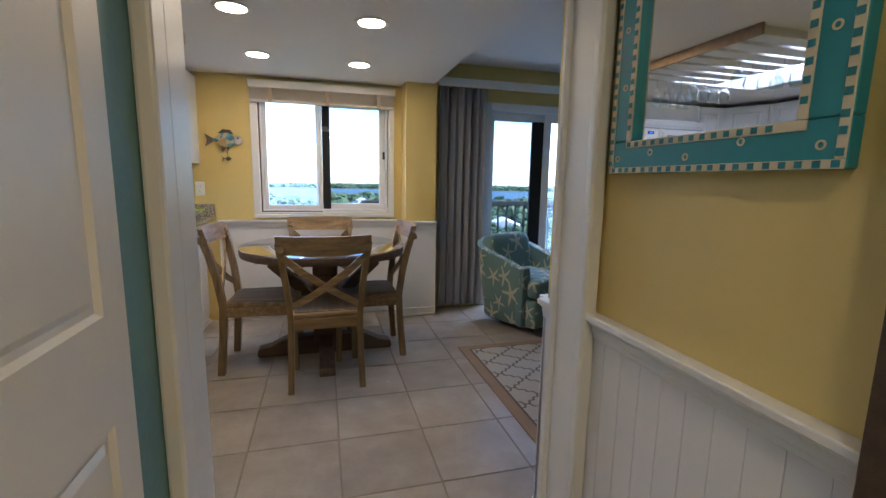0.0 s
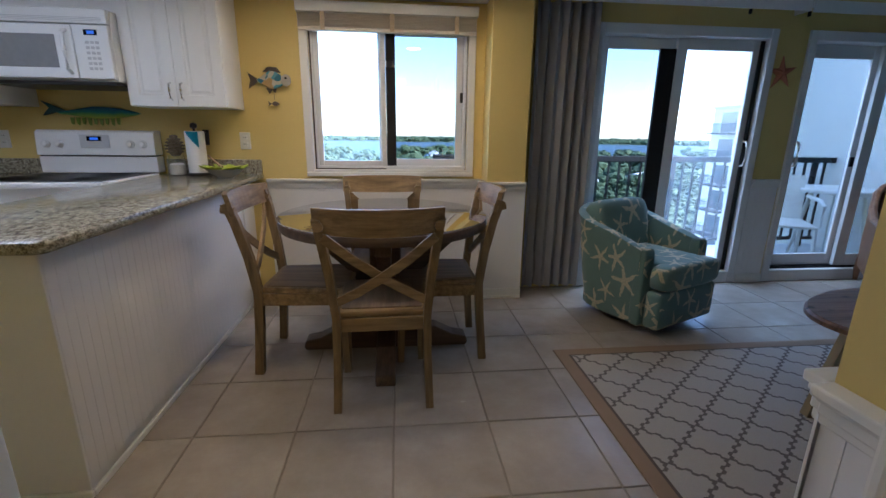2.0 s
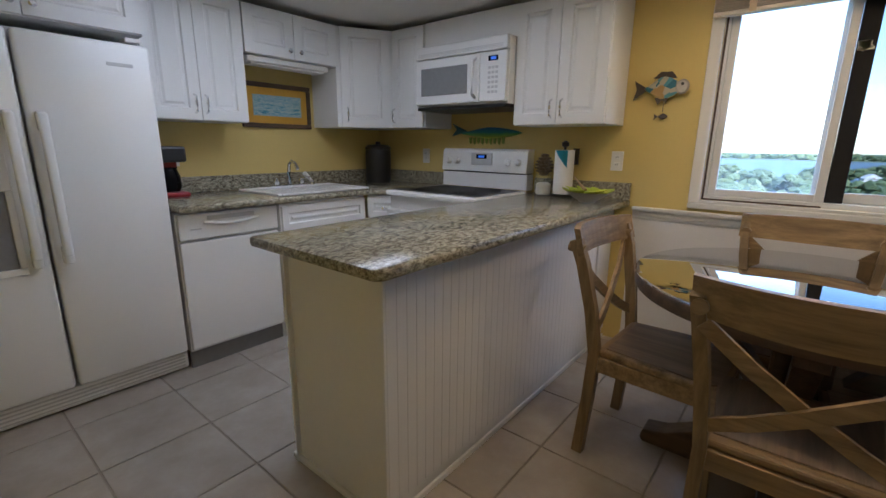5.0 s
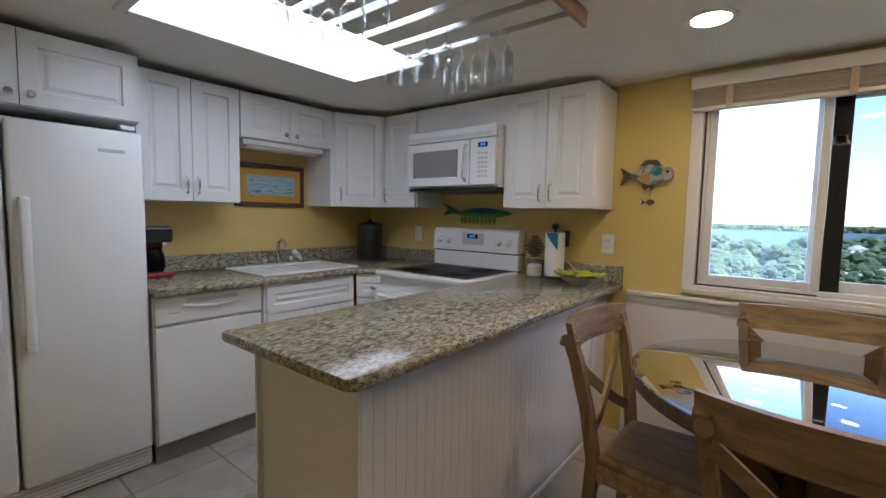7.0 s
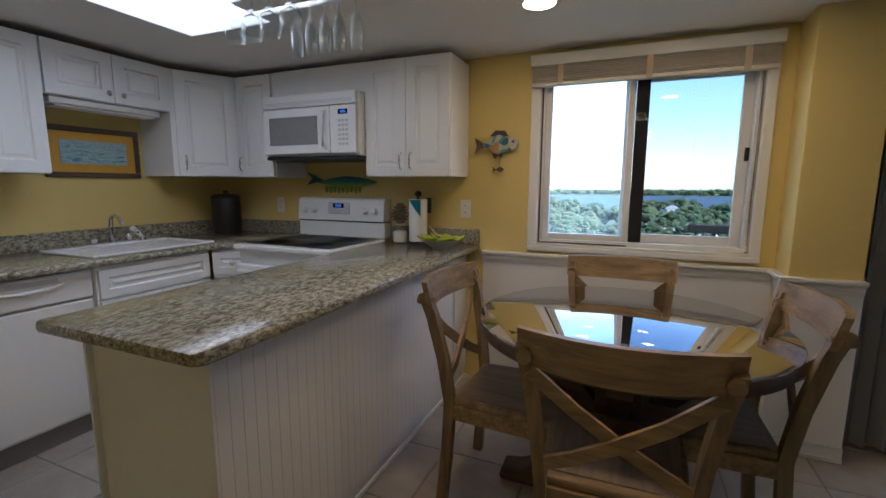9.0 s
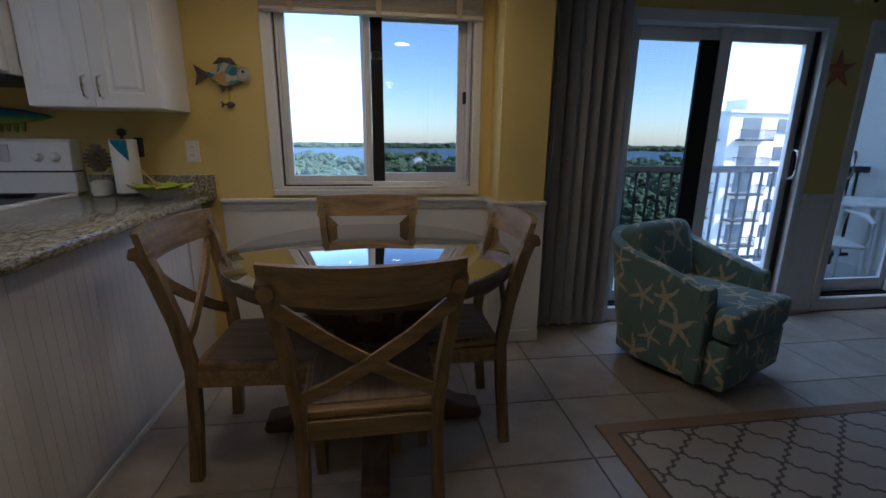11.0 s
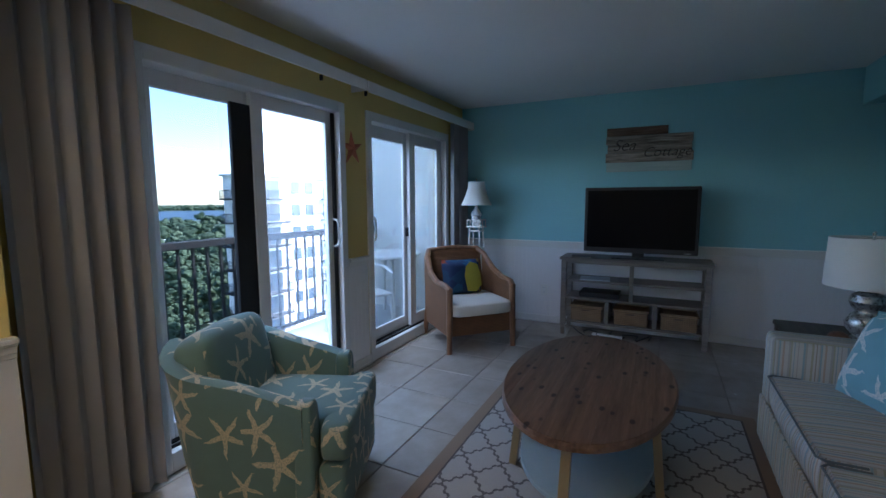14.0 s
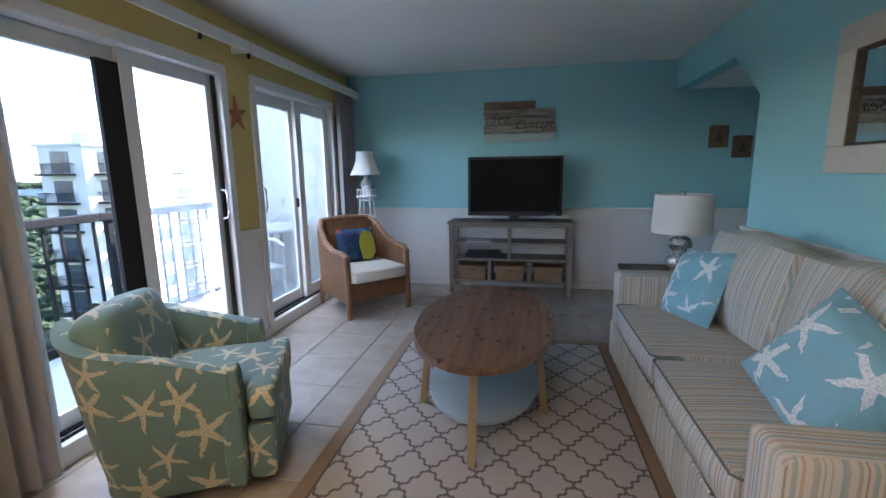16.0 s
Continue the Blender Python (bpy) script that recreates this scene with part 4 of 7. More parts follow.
# ---- kitchen ----
def pull(parent, x, z, upright=True, y=-0.022):
    """A curved cabinet pull, or a knob."""
    bm = mesh()
    if upright:
        sweep(bm, [(x, 0.002, z - 0.05), (x, y, z - 0.04), (x, y - 0.006, z - 0.015), (x, y, z + 0.005), (x, y - 0.006, z + 0.025), (x, y, z + 0.04), (x, 0.002, z + 0.05)],
              [0.006, 0.006, 0.005, 0.008, 0.005, 0.006, 0.006])
        return part("handle", bm, CHROME, parent, "brushed chrome handle", True)
    lathe(bm, [(0.005, 0.0), (0.005, 0.012), (0.014, 0.018), (0.015, 0.024), (0.008, 0.03)], 14, pose(x, 0, z, 90))
    return part("knob", bm, CHROME, parent, "round chrome knob", True)


def cabinet_door(parent, x0, x1, z0, z1, hx=None, hz=None, knob=False, name="door", t=0.02):
    d = mesh()
    w, h = x1 - x0, z1 - z0
    rim = min(0.062, w * 0.22, h * 0.28)
    slab_with_panels(d, w, h, t, [(rim, w - rim, rim, h - rim)])
    bmesh.ops.translate(d, verts=d.verts, vec=(x0, -t, z0))
    ob = part(name, d, CAB, parent)
    if hx is not None:
        bm_parent = ob
        if knob:
            k = pull(bm_parent, hx, hz, False)
        else:
            k = pull(bm_parent, hx, hz, True)
        k.location = (0, -t, 0)
    return ob


def cabinet(name, label, m, w, depth, h, doors, group, mat=None, toe=0.0):
    """A cabinet unit; doors: (x0, x1, z0, z1, handle x, handle z, knob)."""
    c = thing(name, label, "cabinet", m, group)
    bm = mesh()
    box(bm, (0, 0.0, toe), (w, depth, h), 0.002)
    if toe:
        box(bm, (0.0, 0.06, 0), (w, depth, toe))
    part("body", bm, mat or CAB, c)
    for d in doors:
        cabinet_door(c, *d)
    return c


UZ0, UZ1 = 1.35, 2.04
UH = UZ1 - UZ0
UP = "white wall cabinets"
FX = -2.065   # front of the wall cabinets over the sink
# over the refrigerator
cabinet("wall_cabinet", "white raised-panel cabinet over the refrigerator", pose(-1.90, 1.70, 1.72, 0, 0, 90), 0.86, 0.46, 0.32,
        [(0.005, 0.428, 0.005, 0.315, 0.395, 0.05, True), (0.432, 0.855, 0.005, 0.315, 0.465, 0.05, True)], UP)
cabinet("wall_cabinet", "tall white raised-panel wall cabinet with two doors", pose(FX, 2.583, UZ0, 0, 0, 90), 0.55, 0.30, UH,
        [(0.004, 0.273, 0.004, UH - 0.004, 0.24, 0.09, False), (0.277, 0.546, 0.004, UH - 0.004, 0.30, 0.09, False)], UP)
cabinet("wall_cabinet", "short white raised-panel wall cabinet over the sink", pose(FX, 3.138, 1.76, 0, 0, 90), 0.68, 0.30, 0.28,
        [(0.004, 0.338, 0.004, 0.276, 0.30, 0.05, True), (0.342, 0.676, 0.004, 0.276, 0.38, 0.05, True)], UP)
ul = thing("under_cabinet_light", "white strip light under the wall cabinet over the sink", "lamp", pose(-2.22, 3.17, 1.722))
bm = mesh()
box(bm, (0, 0, 0), (0.14, 0.60, 0.037), 0.008)
part("housing", bm, WHITE, ul)
bm = mesh()
box(bm, (0.02, 0.03, -0.012), (0.12, 0.57, 0.0), 0.005)
part("diffuser", bm, WHITE, ul)
# corner unit with a slanting front
cc = thing("wall_cabinet", "white corner wall cabinet with a slanted raised-panel door", "cabinet", pose(0, 0, 0), UP)
P0, P1 = Vector((FX, 3.822)), Vector((-1.86, 4.19))
bm = mesh()
prism(bm, [(XW + 0.003, 3.822), (P0.x, P0.y), (P1.x, P1.y), (P1.x, YN - 0.003), (XW + 0.003, YN - 0.003)], UZ0, UZ1)
part("body", bm, CAB, cc)
ang = math.degrees(math.atan2(P1.y - P0.y, P1.x - P0.x))
wd = (P1 - P0).length
ob = cabinet_door(cc, 0.03, wd - 0.03, 0.004, UH - 0.004, 0.07, 0.09)
ob.matrix_local = pose(P0.x, P0.y, UZ0, 0, 0, ang)
cabinet("wall_cabinet", "narrow white raised-panel wall cabinet beside the microwave", pose(-1.858, 4.19, UZ0), 0.33, 0.305, UH,
        [(0.012, 0.322, 0.004, UH - 0.004, 0.035, 0.09, False)], UP)
cabinet("wall_cabinet", "white filler cabinet over the microwave", pose(-1.526, 4.19, 1.865), 0.735, 0.305, UZ1 - 1.86, [], UP)
cabinet("wall_cabinet", "white raised-panel wall cabinet with two doors beside the window", pose(-0.788, 4.19, UZ0), 0.568, 0.305, UH,
        [(0.004, 0.282, 0.004, UH - 0.004, 0.252, 0.09, False), (0.286, 0.564, 0.004, UH - 0.004, 0.318, 0.09, False)], UP)

# microwave over the range
mw = thing("microwave", "white over-range microwave oven with a grey glass door", "microwave", pose(-1.523, 4.09, 1.48) @ Matrix.Diagonal((0.945, 1, 1, 1)))
bm = mesh()
box(bm, (0, 0.02, 0.0), (0.775, 0.405, 0.384), 0.006)
part("body", bm, APPL, mw)
bm = mesh()
box(bm, (0.004, -0.012, 0.012), (0.565, 0.019, 0.30), 0.008)
md = part("door", bm, APPL, mw)
bm = mesh()
box(bm, (0.06, -0.016, 0.07), (0.47, -0.011, 0.245), 0.004)
part("door_glass", bm, GREYGLASS, md, "grey oven door glass")
bm = mesh()
sweep(bm, [(0.535, -0.012, 0.04), (0.535, -0.045, 0.06), (0.535, -0.052, 0.155), (0.535, -0.045, 0.25), (0.535, -0.012, 0.27)], 0.011)
part("handle", bm, APPL, md, smooth=True)
bm = mesh()
box(bm, (0.57, -0.01, 0.012), (0.771, 0.019, 0.30), 0.006)
cp = part("control_panel", bm, APPL, mw)
bm = mesh()
box(bm, (0.635, -0.013, 0.245), (0.71, -0.009, 0.275), 0.002)
part("display", bm, SCREEN, cp, "dark display with blue digits")
bm = mesh()
box(bm, (0.655, -0.0145, 0.252), (0.695, -0.0128, 0.268))
part("digits", bm, BLUELCD, cp)
KEY = plain("grey_keypad", (0.5, 0.5, 0.5), 0.5)
for r in range(6):
    for c in range(3):
        bm = mesh()
        box(bm, (0.635 + c * 0.028, -0.0125, 0.06 + r * 0.028), (0.655 + c * 0.028, -0.0095, 0.075 + r * 0.028), 0.001)
        part("key", bm, KEY, cp)
bm = mesh()
box(bm, (0.0, -0.012, 0.305), (0.775, 0.019, 0.384), 0.008)
part("vent_panel", bm, APPL, mw)
bm = mesh()
for k in range(3):
    box(bm, (0.03, -0.0145, 0.318 + k * 0.008), (0.745, -0.0115, 0.321 + k * 0.008))
part("vent_slot", bm, KEY, mw)
bm = mesh()
box(bm, (0.01, 0.0, -0.022), (0.765, 0.4, -0.001), 0.004)
part("grease_filter", bm, BLACK, mw, "black underside with grease filter")

# lower cabinets along the sink wall
LOW = "white base cabinets"
CF = -1.75   # front of the base cabinets
CZ = 0.875
dw = thing("dishwasher", "white dishwasher built in under the granite worktop", "dishwasher", pose(CF - 0.02, 2.552, 0, 0, 0, 90))
bm = mesh()
box(bm, (0.002, 0.025, 0.10), (0.558, 0.55, CZ - 0.003), 0.004)
part("body", bm, APPL, dw)
bm = mesh()
box(bm, (0.004, 0.0, 0.115), (0.556, 0.024, 0.715), 0.008)
part("door", bm, APPL, dw)
bm = mesh()
box(bm, (0.004, -0.006, 0.725), (0.556, 0.024, CZ - 0.008), 0.008)
dp = part("control_panel", bm, APPL, dw)
bm = mesh()
sweep(bm, [(0.13, -0.007, 0.815), (0.2, -0.02, 0.805), (0.28, -0.024, 0.80), (0.36, -0.02, 0.805), (0.43, -0.007, 0.815)], 0.009)
part("handle", bm, APPL, dp, smooth=True)
# handle recess shown by a flat grey strip, its shade put into the colour
bm = mesh()
box(bm, (0.15, -0.0085, 0.825), (0.41, -0.0055, 0.848), 0.001)
part("vent", bm, KEY, dp, "grey strip painted for the shaded handle recess")
bm = mesh()
box(bm, (0.06, -0.0085, 0.78), (0.115, -0.0055, 0.786))
part("label_bar", bm, KEY, dp)
bm = mesh()
box(bm, (0.004, 0.04, 0.0), (0.556, 0.06, 0.098))
part("toe_kick", bm, plain("grey_toe_kick", (0.2, 0.2, 0.2), 0.5), dw, "grey toe kick")
cabinet("base_cabinet", "white raised-panel sink base cabinet", pose(CF, 3.114, 0, 0, 0, 90), 0.66, 0.6, CZ,
        [(0.008, 0.652, 0.705, CZ - 0.02), (0.008, 0.328, 0.11, 0.69, 0.29, 0.6, True), (0.332, 0.652, 0.11, 0.69, 0.37, 0.6, True)], LOW, toe=0.1)
cabinet("base_cabinet", "narrow white corner base cabinet with a drawer", pose(-1.735, 3.80, 0, 0, 0, 26), 0.27, 0.5, CZ,
        [(0.005, 0.265, 0.72, CZ - 0.015, 0.13, 0.79, True), (0.005, 0.265, 0.11, 0.70, 0.04, 0.6, True)], LOW, toe=0.1)
# peninsula
pen = thing("peninsula", "white beadboard kitchen peninsula under a granite worktop", "kitchen counter")
bm = mesh()
box(bm, (-0.70, 2.545, 0), (-0.232, YN - 0.004, CZ))
part("body", bm, CAB, pen)
n = 44
bm = mesh()
box(bm, (-0.2315, 2.5445, 0.06), (-0.2235, YN - 0.012, CZ))
part("backing", bm, BEAD, pen)
for k in range(n):
    bm = mesh()
    y0 = 2.539 + k * (YN - 0.01 - 2.539) / n
    box(bm, (-0.2233, y0 + 0.0003, 0.06), (-0.2205, y0 + (YN - 0.01 - 2.539) / n - 0.0003, CZ), 0.0008, 1)
    part("plank", bm, BEAD, pen)
bm = mesh()
box(bm, (-0.74, 2.529, 0.0), (-0.222, 2.5435, CZ), 0.003)
part("end_panel", bm, BEAD, pen)
bm = mesh()
box(bm, (-0.220, 2.525, 0.0), (-0.208, YN - 0.03, 0.026), 0.005)
part("shoe_moulding", bm, WHITE, pen)
bm = mesh()
box(bm, (-0.75, 2.513, 0.0), (-0.21, 2.528, 0.026), 0.005)
part("shoe_moulding", bm, WHITE, pen)
bm = mesh()
box(bm, (-0.2205, 4.24, 0.12), (-0.206, 4.44, 0.80), 0.006)
part("access_panel", bm, BEAD, pen, "white access panel at the wall")
pc = cabinet("base_cabinet", "white raised-panel base cabinet facing the kitchen aisle", pose(-0.72, 3.75, 0, 0, 0, -90), 1.24, 0.01, CZ,
             [(0.01, 0.41, 0.11, 0.85, 0.37, 0.7, True), (0.42, 0.82, 0.11, 0.85, 0.46, 0.7, True), (0.83, 1.23, 0.11, 0.85, 0.87, 0.7, True)], LOW)


def worktop(name, outline, label, z0=0.877, z1=0.915):
    bm = mesh()
    prism(bm, outline, z0, z1, None, 0.012)
    return tagged(part(name, bm, GRANITE, smooth=True), label, "worktop")


worktop("granite_worktop", [(-0.787, 2.43), (-0.155, 2.43), (-0.13, 2.455), (-0.13, YN - 0.003), (-0.787, YN - 0.003)],
        "speckled beige and brown granite worktop on the peninsula")
worktop("granite_worktop", [(XW + 0.003, 2.55), (-1.71, 2.55), (-1.71, 3.76), (-1.534, 3.90), (-1.534, YN - 0.003), (XW + 0.003, YN - 0.003)],
        "speckled beige and brown granite worktop around the sink")
for nm, a, b in (("along the sink wall", (XW + 0.002, 2.55, 0.9155), (XW + 0.022, YN - 0.024, 1.015)), ("behind the corner", (XW + 0.002, YN - 0.022, 0.9155), (-1.54, YN - 0.002, 1.015)),
                 ("beside the window", (-0.775, YN - 0.022, 0.9155), (-0.135, YN - 0.002, 1.015))):
    bm = mesh()
    box(bm, a, b, 0.003)
    tagged(part("granite_splashback", bm, GRANITE), "speckled granite splashback strip " + nm, "splashback")

# sink with tap
snk = thing("kitchen_sink", "white enamel drop-in double kitchen sink in the granite worktop", "sink", pose(-2.25, 3.12, 0.9155))
bm = mesh()
for a, b in (((0, 0, 0), (0.49, 0.03, 0.014)), ((0, 0.69, 0), (0.49, 0.72, 0.014)), ((0, 0.03, 0), (0.07, 0.69, 0.014)), ((0.46, 0.03, 0), (0.49, 0.69, 0.014)), ((0.07, 0.35, 0), (0.46, 0.375, 0.01))):
    box(bm, a, b, 0.006)
part("rim", bm, APPL, snk)
bm = mesh()
box(bm, (0.071, 0.031, 0.0005), (0.459, 0.689, 0.003))
part("basin", bm, APPL, snk)
tap = thing("kitchen_tap", "chrome kitchen tap with a tall arched spout behind the sink", "tap", pose(-2.215, 3.48, 0.93))
bm = mesh()
box(bm, (-0.03, -0.13, 0), (0.03, 0.13, 0.012), 0.006)
part("base_plate", bm, CHROME, tap)
bm = mesh()
sweep(bm, [(0, 0, 0.01), (0, 0, 0.10), (0.01, 0, 0.155), (0.045, 0, 0.175), (0.09, 0, 0.16), (0.115, 0, 0.12)], [0.017, 0.013, 0.011, 0.011, 0.011, 0.012])
part("spout", bm, CHROME, tap, smooth=True)
for y in (-0.1, 0.1):
    bm = mesh()
    lathe(bm, [(0.02, 0.01), (0.022, 0.03), (0.012, 0.045), (0.01, 0.05)], 14, pose(0, y, 0))
    sweep(bm, [(0, y, 0.045), (0.03, y * 1.15, 0.055), (0.055, y * 1.3, 0.058)], 0.007)
    part("lever", bm, CHROME, tap, smooth=True)
sp = thing("sink_sprayer", "chrome and white sink sprayer leaning beside the tap", "sprayer", pose(-2.20, 3.66, 0.93))
bm = mesh()
lathe(bm, [(0.02, 0), (0.018, 0.02), (0.012, 0.03)], 14)
part("holder", bm, CHROME, sp)
bm = mesh()
sweep(bm, [(0, 0, 0.02), (-0.01, -0.03, 0.06), (0.0, -0.06, 0.085)], [0.011, 0.015, 0.018])
part("head", bm, WHITE, sp, smooth=True)

# range
BURNER = plain("dark_burner_print", (0.02, 0.02, 0.02), 0.4)
st = thing("stove", "white freestanding electric range with a black glass cooktop", "stove", pose(-1.53, 3.80, 0))
W = 0.738
bm = mesh()
box(bm, (0, 0.03, 0.09), (W, 0.66, 0.895), 0.004)
part("body", bm, APPL, st)
bm = mesh()
box(bm, (0.0, -0.02, 0.895), (W, 0.60, 0.925), 0.008)
part("cooktop_rim", bm, APPL, st)
bm = mesh()
box(bm, (0.035, 0.05, 0.9255), (W - 0.035, 0.57, 0.929), 0.002)
ck = part("cooktop", bm, COOKTOP, st, "black glass cooktop")
for x, y, r in ((0.19, 0.17, 0.1), (0.54, 0.17, 0.08), (0.19, 0.43, 0.075), (0.54, 0.43, 0.1)):
    bm = mesh()
    lathe(bm, [(r - 0.004, 0.929), (r - 0.003, 0.9297), (r, 0.9297), (r + 0.001, 0.929)], 28, pose(x, y, 0))
    part("burner_ring", bm, BURNER, ck)
bm = mesh()
box(bm, (0.0, -0.015, 0.25), (W, 0.028, 0.80), 0.008)
od = part("oven_door", bm, APPL, st)
bm = mesh()
box(bm, (0.09, -0.0185, 0.36), (W - 0.09, -0.0145, 0.66), 0.004)
part("oven_window", bm, SCREEN, od, "black oven window")
bm = mesh()
sweep(bm, [(0.06, -0.015, 0.76), (0.07, -0.05, 0.765), (W - 0.07, -0.05, 0.765), (W - 0.06, -0.015, 0.76)], 0.012)
part("handle", bm, APPL, od, smooth=True)
bm = mesh()
box(bm, (0.0, -0.012, 0.10), (W, 0.028, 0.24), 0.008)
part("drawer", bm, APPL, st)
bm = mesh()
box(bm, (0.0, 0.60, 0.927), (W, 0.69, 1.035), 0.006)
part("back_riser", bm, APPL, st)
bm = mesh()
prism(bm, [(0.585, 1.042), (0.60, 1.19), (0.62, 1.205), (0.69, 1.205), (0.69, 1.042)], 0.0, W, Matrix(((0, 0, 1, 0), (1, 0, 0, 0), (0, 1, 0, 0), (0, 0, 0, 1))), 0.006)
bg = part("control_panel", bm, APPL, st)
# black bar filling the gap under the control panel, in place of its shade
bm = mesh()
box(bm, (0.01, 0.603, 1.034), (W - 0.01, 0.68, 1.043))
part("gap", bm, BLACK, st)
for x in (0.07, 0.15, W - 0.15, W - 0.07):
    bm = mesh()
    lathe(bm, [(0.026, 0), (0.026, 0.008), (0.02, 0.012), (0.018, 0.026), (0.012, 0.029)], 18, pose(x, 0.589, 1.115, 84))
    part("knob", bm, APPL, bg, "white stove knob", True)
bm = mesh()
box(bm, (0.28, 0.583, 1.09), (0.46, 0.592, 1.175), 0.002)
part("clock_panel", bm, KEY, bg, "grey clock panel")
bm = mesh()
box(bm, (0.325, 0.5805, 1.135), (0.415, 0.5826, 1.165))
part("display", bm, SCREEN, bg)
bm = mesh()
box(bm, (0.345, 0.579, 1.142), (0.395, 0.5803, 1.158))
part("digits", bm, BLUELCD, bg)

# refrigerator
fr = thing("refrigerator", "white side-by-side refrigerator with long curved handles and a water dispenser", "refrigerator", pose(-1.79, 1.655, 0, 0, 0, 90))
FH = 1.67
bm = mesh()
box(bm, (0.0, 0.085, 0.02), (0.89, 0.56, FH), 0.006)
part("body", bm, APPL, fr)
bm = mesh()
box(bm, (0.004, 0.0, 0.115), (0.40, 0.083, FH - 0.012), 0.016, 3)
fd = part("door", bm, APPL, fr, smooth=True)
bm = mesh()
box(bm, (0.412, 0.0, 0.115), (0.886, 0.083, FH - 0.012), 0.016, 3)
rd = part("door", bm, APPL, fr, smooth=True)
for x, d in ((0.355, fd), (0.455, rd)):
    bm = mesh()
    box(bm, (x - 0.018, -0.052, 0.74), (x + 0.018, -0.03, 1.34), 0.014, 3)
    for z in (0.73, 1.29):
        box(bm, (x - 0.018, -0.045, z - 0.025), (x + 0.018, 0.004, z + 0.055), 0.01)
    part("handle", bm, APPL, d, smooth=True)
bm = mesh()
for a, b in (((0.07, -0.012, 0.68), (0.325, 0.002, 0.71)), ((0.07, -0.012, 1.03), (0.325, 0.002, 1.18)), ((0.07, -0.012, 0.71), (0.095, 0.002, 1.03)), ((0.30, -0.012, 0.71), (0.325, 0.002, 1.03))):
    box(bm, a, b, 0.004)
part("water_dispenser", bm, APPL, fd)
bm = mesh()
box(bm, (0.096, -0.004, 0.711), (0.299, 0.001, 1.029))
part("dispenser_recess", bm, GREYGLASS, fd, "grey dispenser recess")
bm = mesh()
box(bm, (0.71, -0.0025, 1.555), (0.81, 0.001, 1.57), 0.001)
part("badge", bm, KEY, rd, "grey badge")
bm = mesh()
box(bm, (0.0, 0.03, 0.012), (0.89, 0.085, 0.105), 0.012)
gr = part("base_grille", bm, APPL, fr)
for k in range(4):
    bm = mesh()
    box(bm, (0.02, 0.0265, 0.03 + k * 0.018), (0.87, 0.031, 0.037 + k * 0.018))
    part("slot", bm, KEY, gr)
for x in (0.05, 0.8):
    bm = mesh()
    box(bm, (x, 0.02, FH), (x + 0.06, 0.12, FH + 0.018), 0.004)
    part("hinge_cover", bm, APPL, fr)

# things on the worktops
cm = thing("coffee_maker", "red and black drip coffee maker on the worktop", "coffee maker", pose(-2.12, 2.605, 0.9155, 0, 0, 90))
bm = mesh()
box(bm, (0, 0, 0), (0.17, 0.23, 0.03), 0.01)
part("base", bm, RED, cm)
bm = mesh()
box(bm, (0.005, 0.14, 0.03), (0.165, 0.23, 0.25), 0.012)
part("tank", bm, RED, cm)
bm = mesh()
box(bm, (0, 0.0, 0.2), (0.17, 0.139, 0.29), 0.014)
part("brew_head", bm, BLACK, cm)
bm = mesh()
lathe(bm, [(0.05, 0.032), (0.062, 0.06), (0.06, 0.12), (0.045, 0.16), (0.05, 0.17)], 20, pose(0.085, 0.07, 0))
part("carafe", bm, SCREEN, cm, smooth=True)
kg = thing("ice_bucket", "black round canister in the kitchen corner", "canister", pose(-2.14, 4.28, 0.9155))
bm = mesh()
lathe(bm, [(0.10, 0), (0.105, 0.02), (0.105, 0.25), (0.1, 0.27)], 28)
part("body", bm, BLACK, kg, smooth=True)
bm = mesh()
lathe(bm, [(0.106, 0.271), (0.106, 0.29), (0.09, 0.305), (0.02, 0.312), (0.02, 0.33), (0.012, 0.335)], 28)
part("lid", bm, BLACK, kg, smooth=True)
# pine cone jar
jar = thing("pine_cone_jar", "clear glass jar with a large brown pine cone on top", "jar", pose(-0.655, 4.37, 0.9155))
bm = mesh()
lathe(bm, [(0.05, 0), (0.055, 0.01), (0.055, 0.10), (0.048, 0.125), (0.052, 0.135)], 24)
part("glass", bm, CLEAR, jar, smooth=True)
CONE = wood("pine_cone", (0.06, 0.04, 0.02), (0.30, 0.22, 0.13), 2, 2.0)
bm = mesh()
for ring in range(7):
    z = 0.135 + ring * 0.02
    r = (0.02, 0.042, 0.05, 0.05, 0.043, 0.032, 0.015)[ring]
    for k in range(10):
        a = 2 * math.pi * (k + 0.5 * (ring % 2)) / 10
        bmesh.ops.create_icosphere(bm, subdivisions=1, radius=0.013, matrix=pose(r * math.cos(a), r * math.sin(a), z) @ Matrix.Diagonal((1, 1, 0.6, 1)))
lathe(bm, [(0.02, 0.125), (0.04, 0.15), (0.042, 0.21), (0.015, 0.265)], 12)
part("pine_cone", bm, CONE, jar)
bm = mesh()
lathe(bm, [(0.045, 0.004), (0.048, 0.01), (0.048, 0.07), (0.03, 0.08)], 16)
part("filling", bm, CREAM, jar)
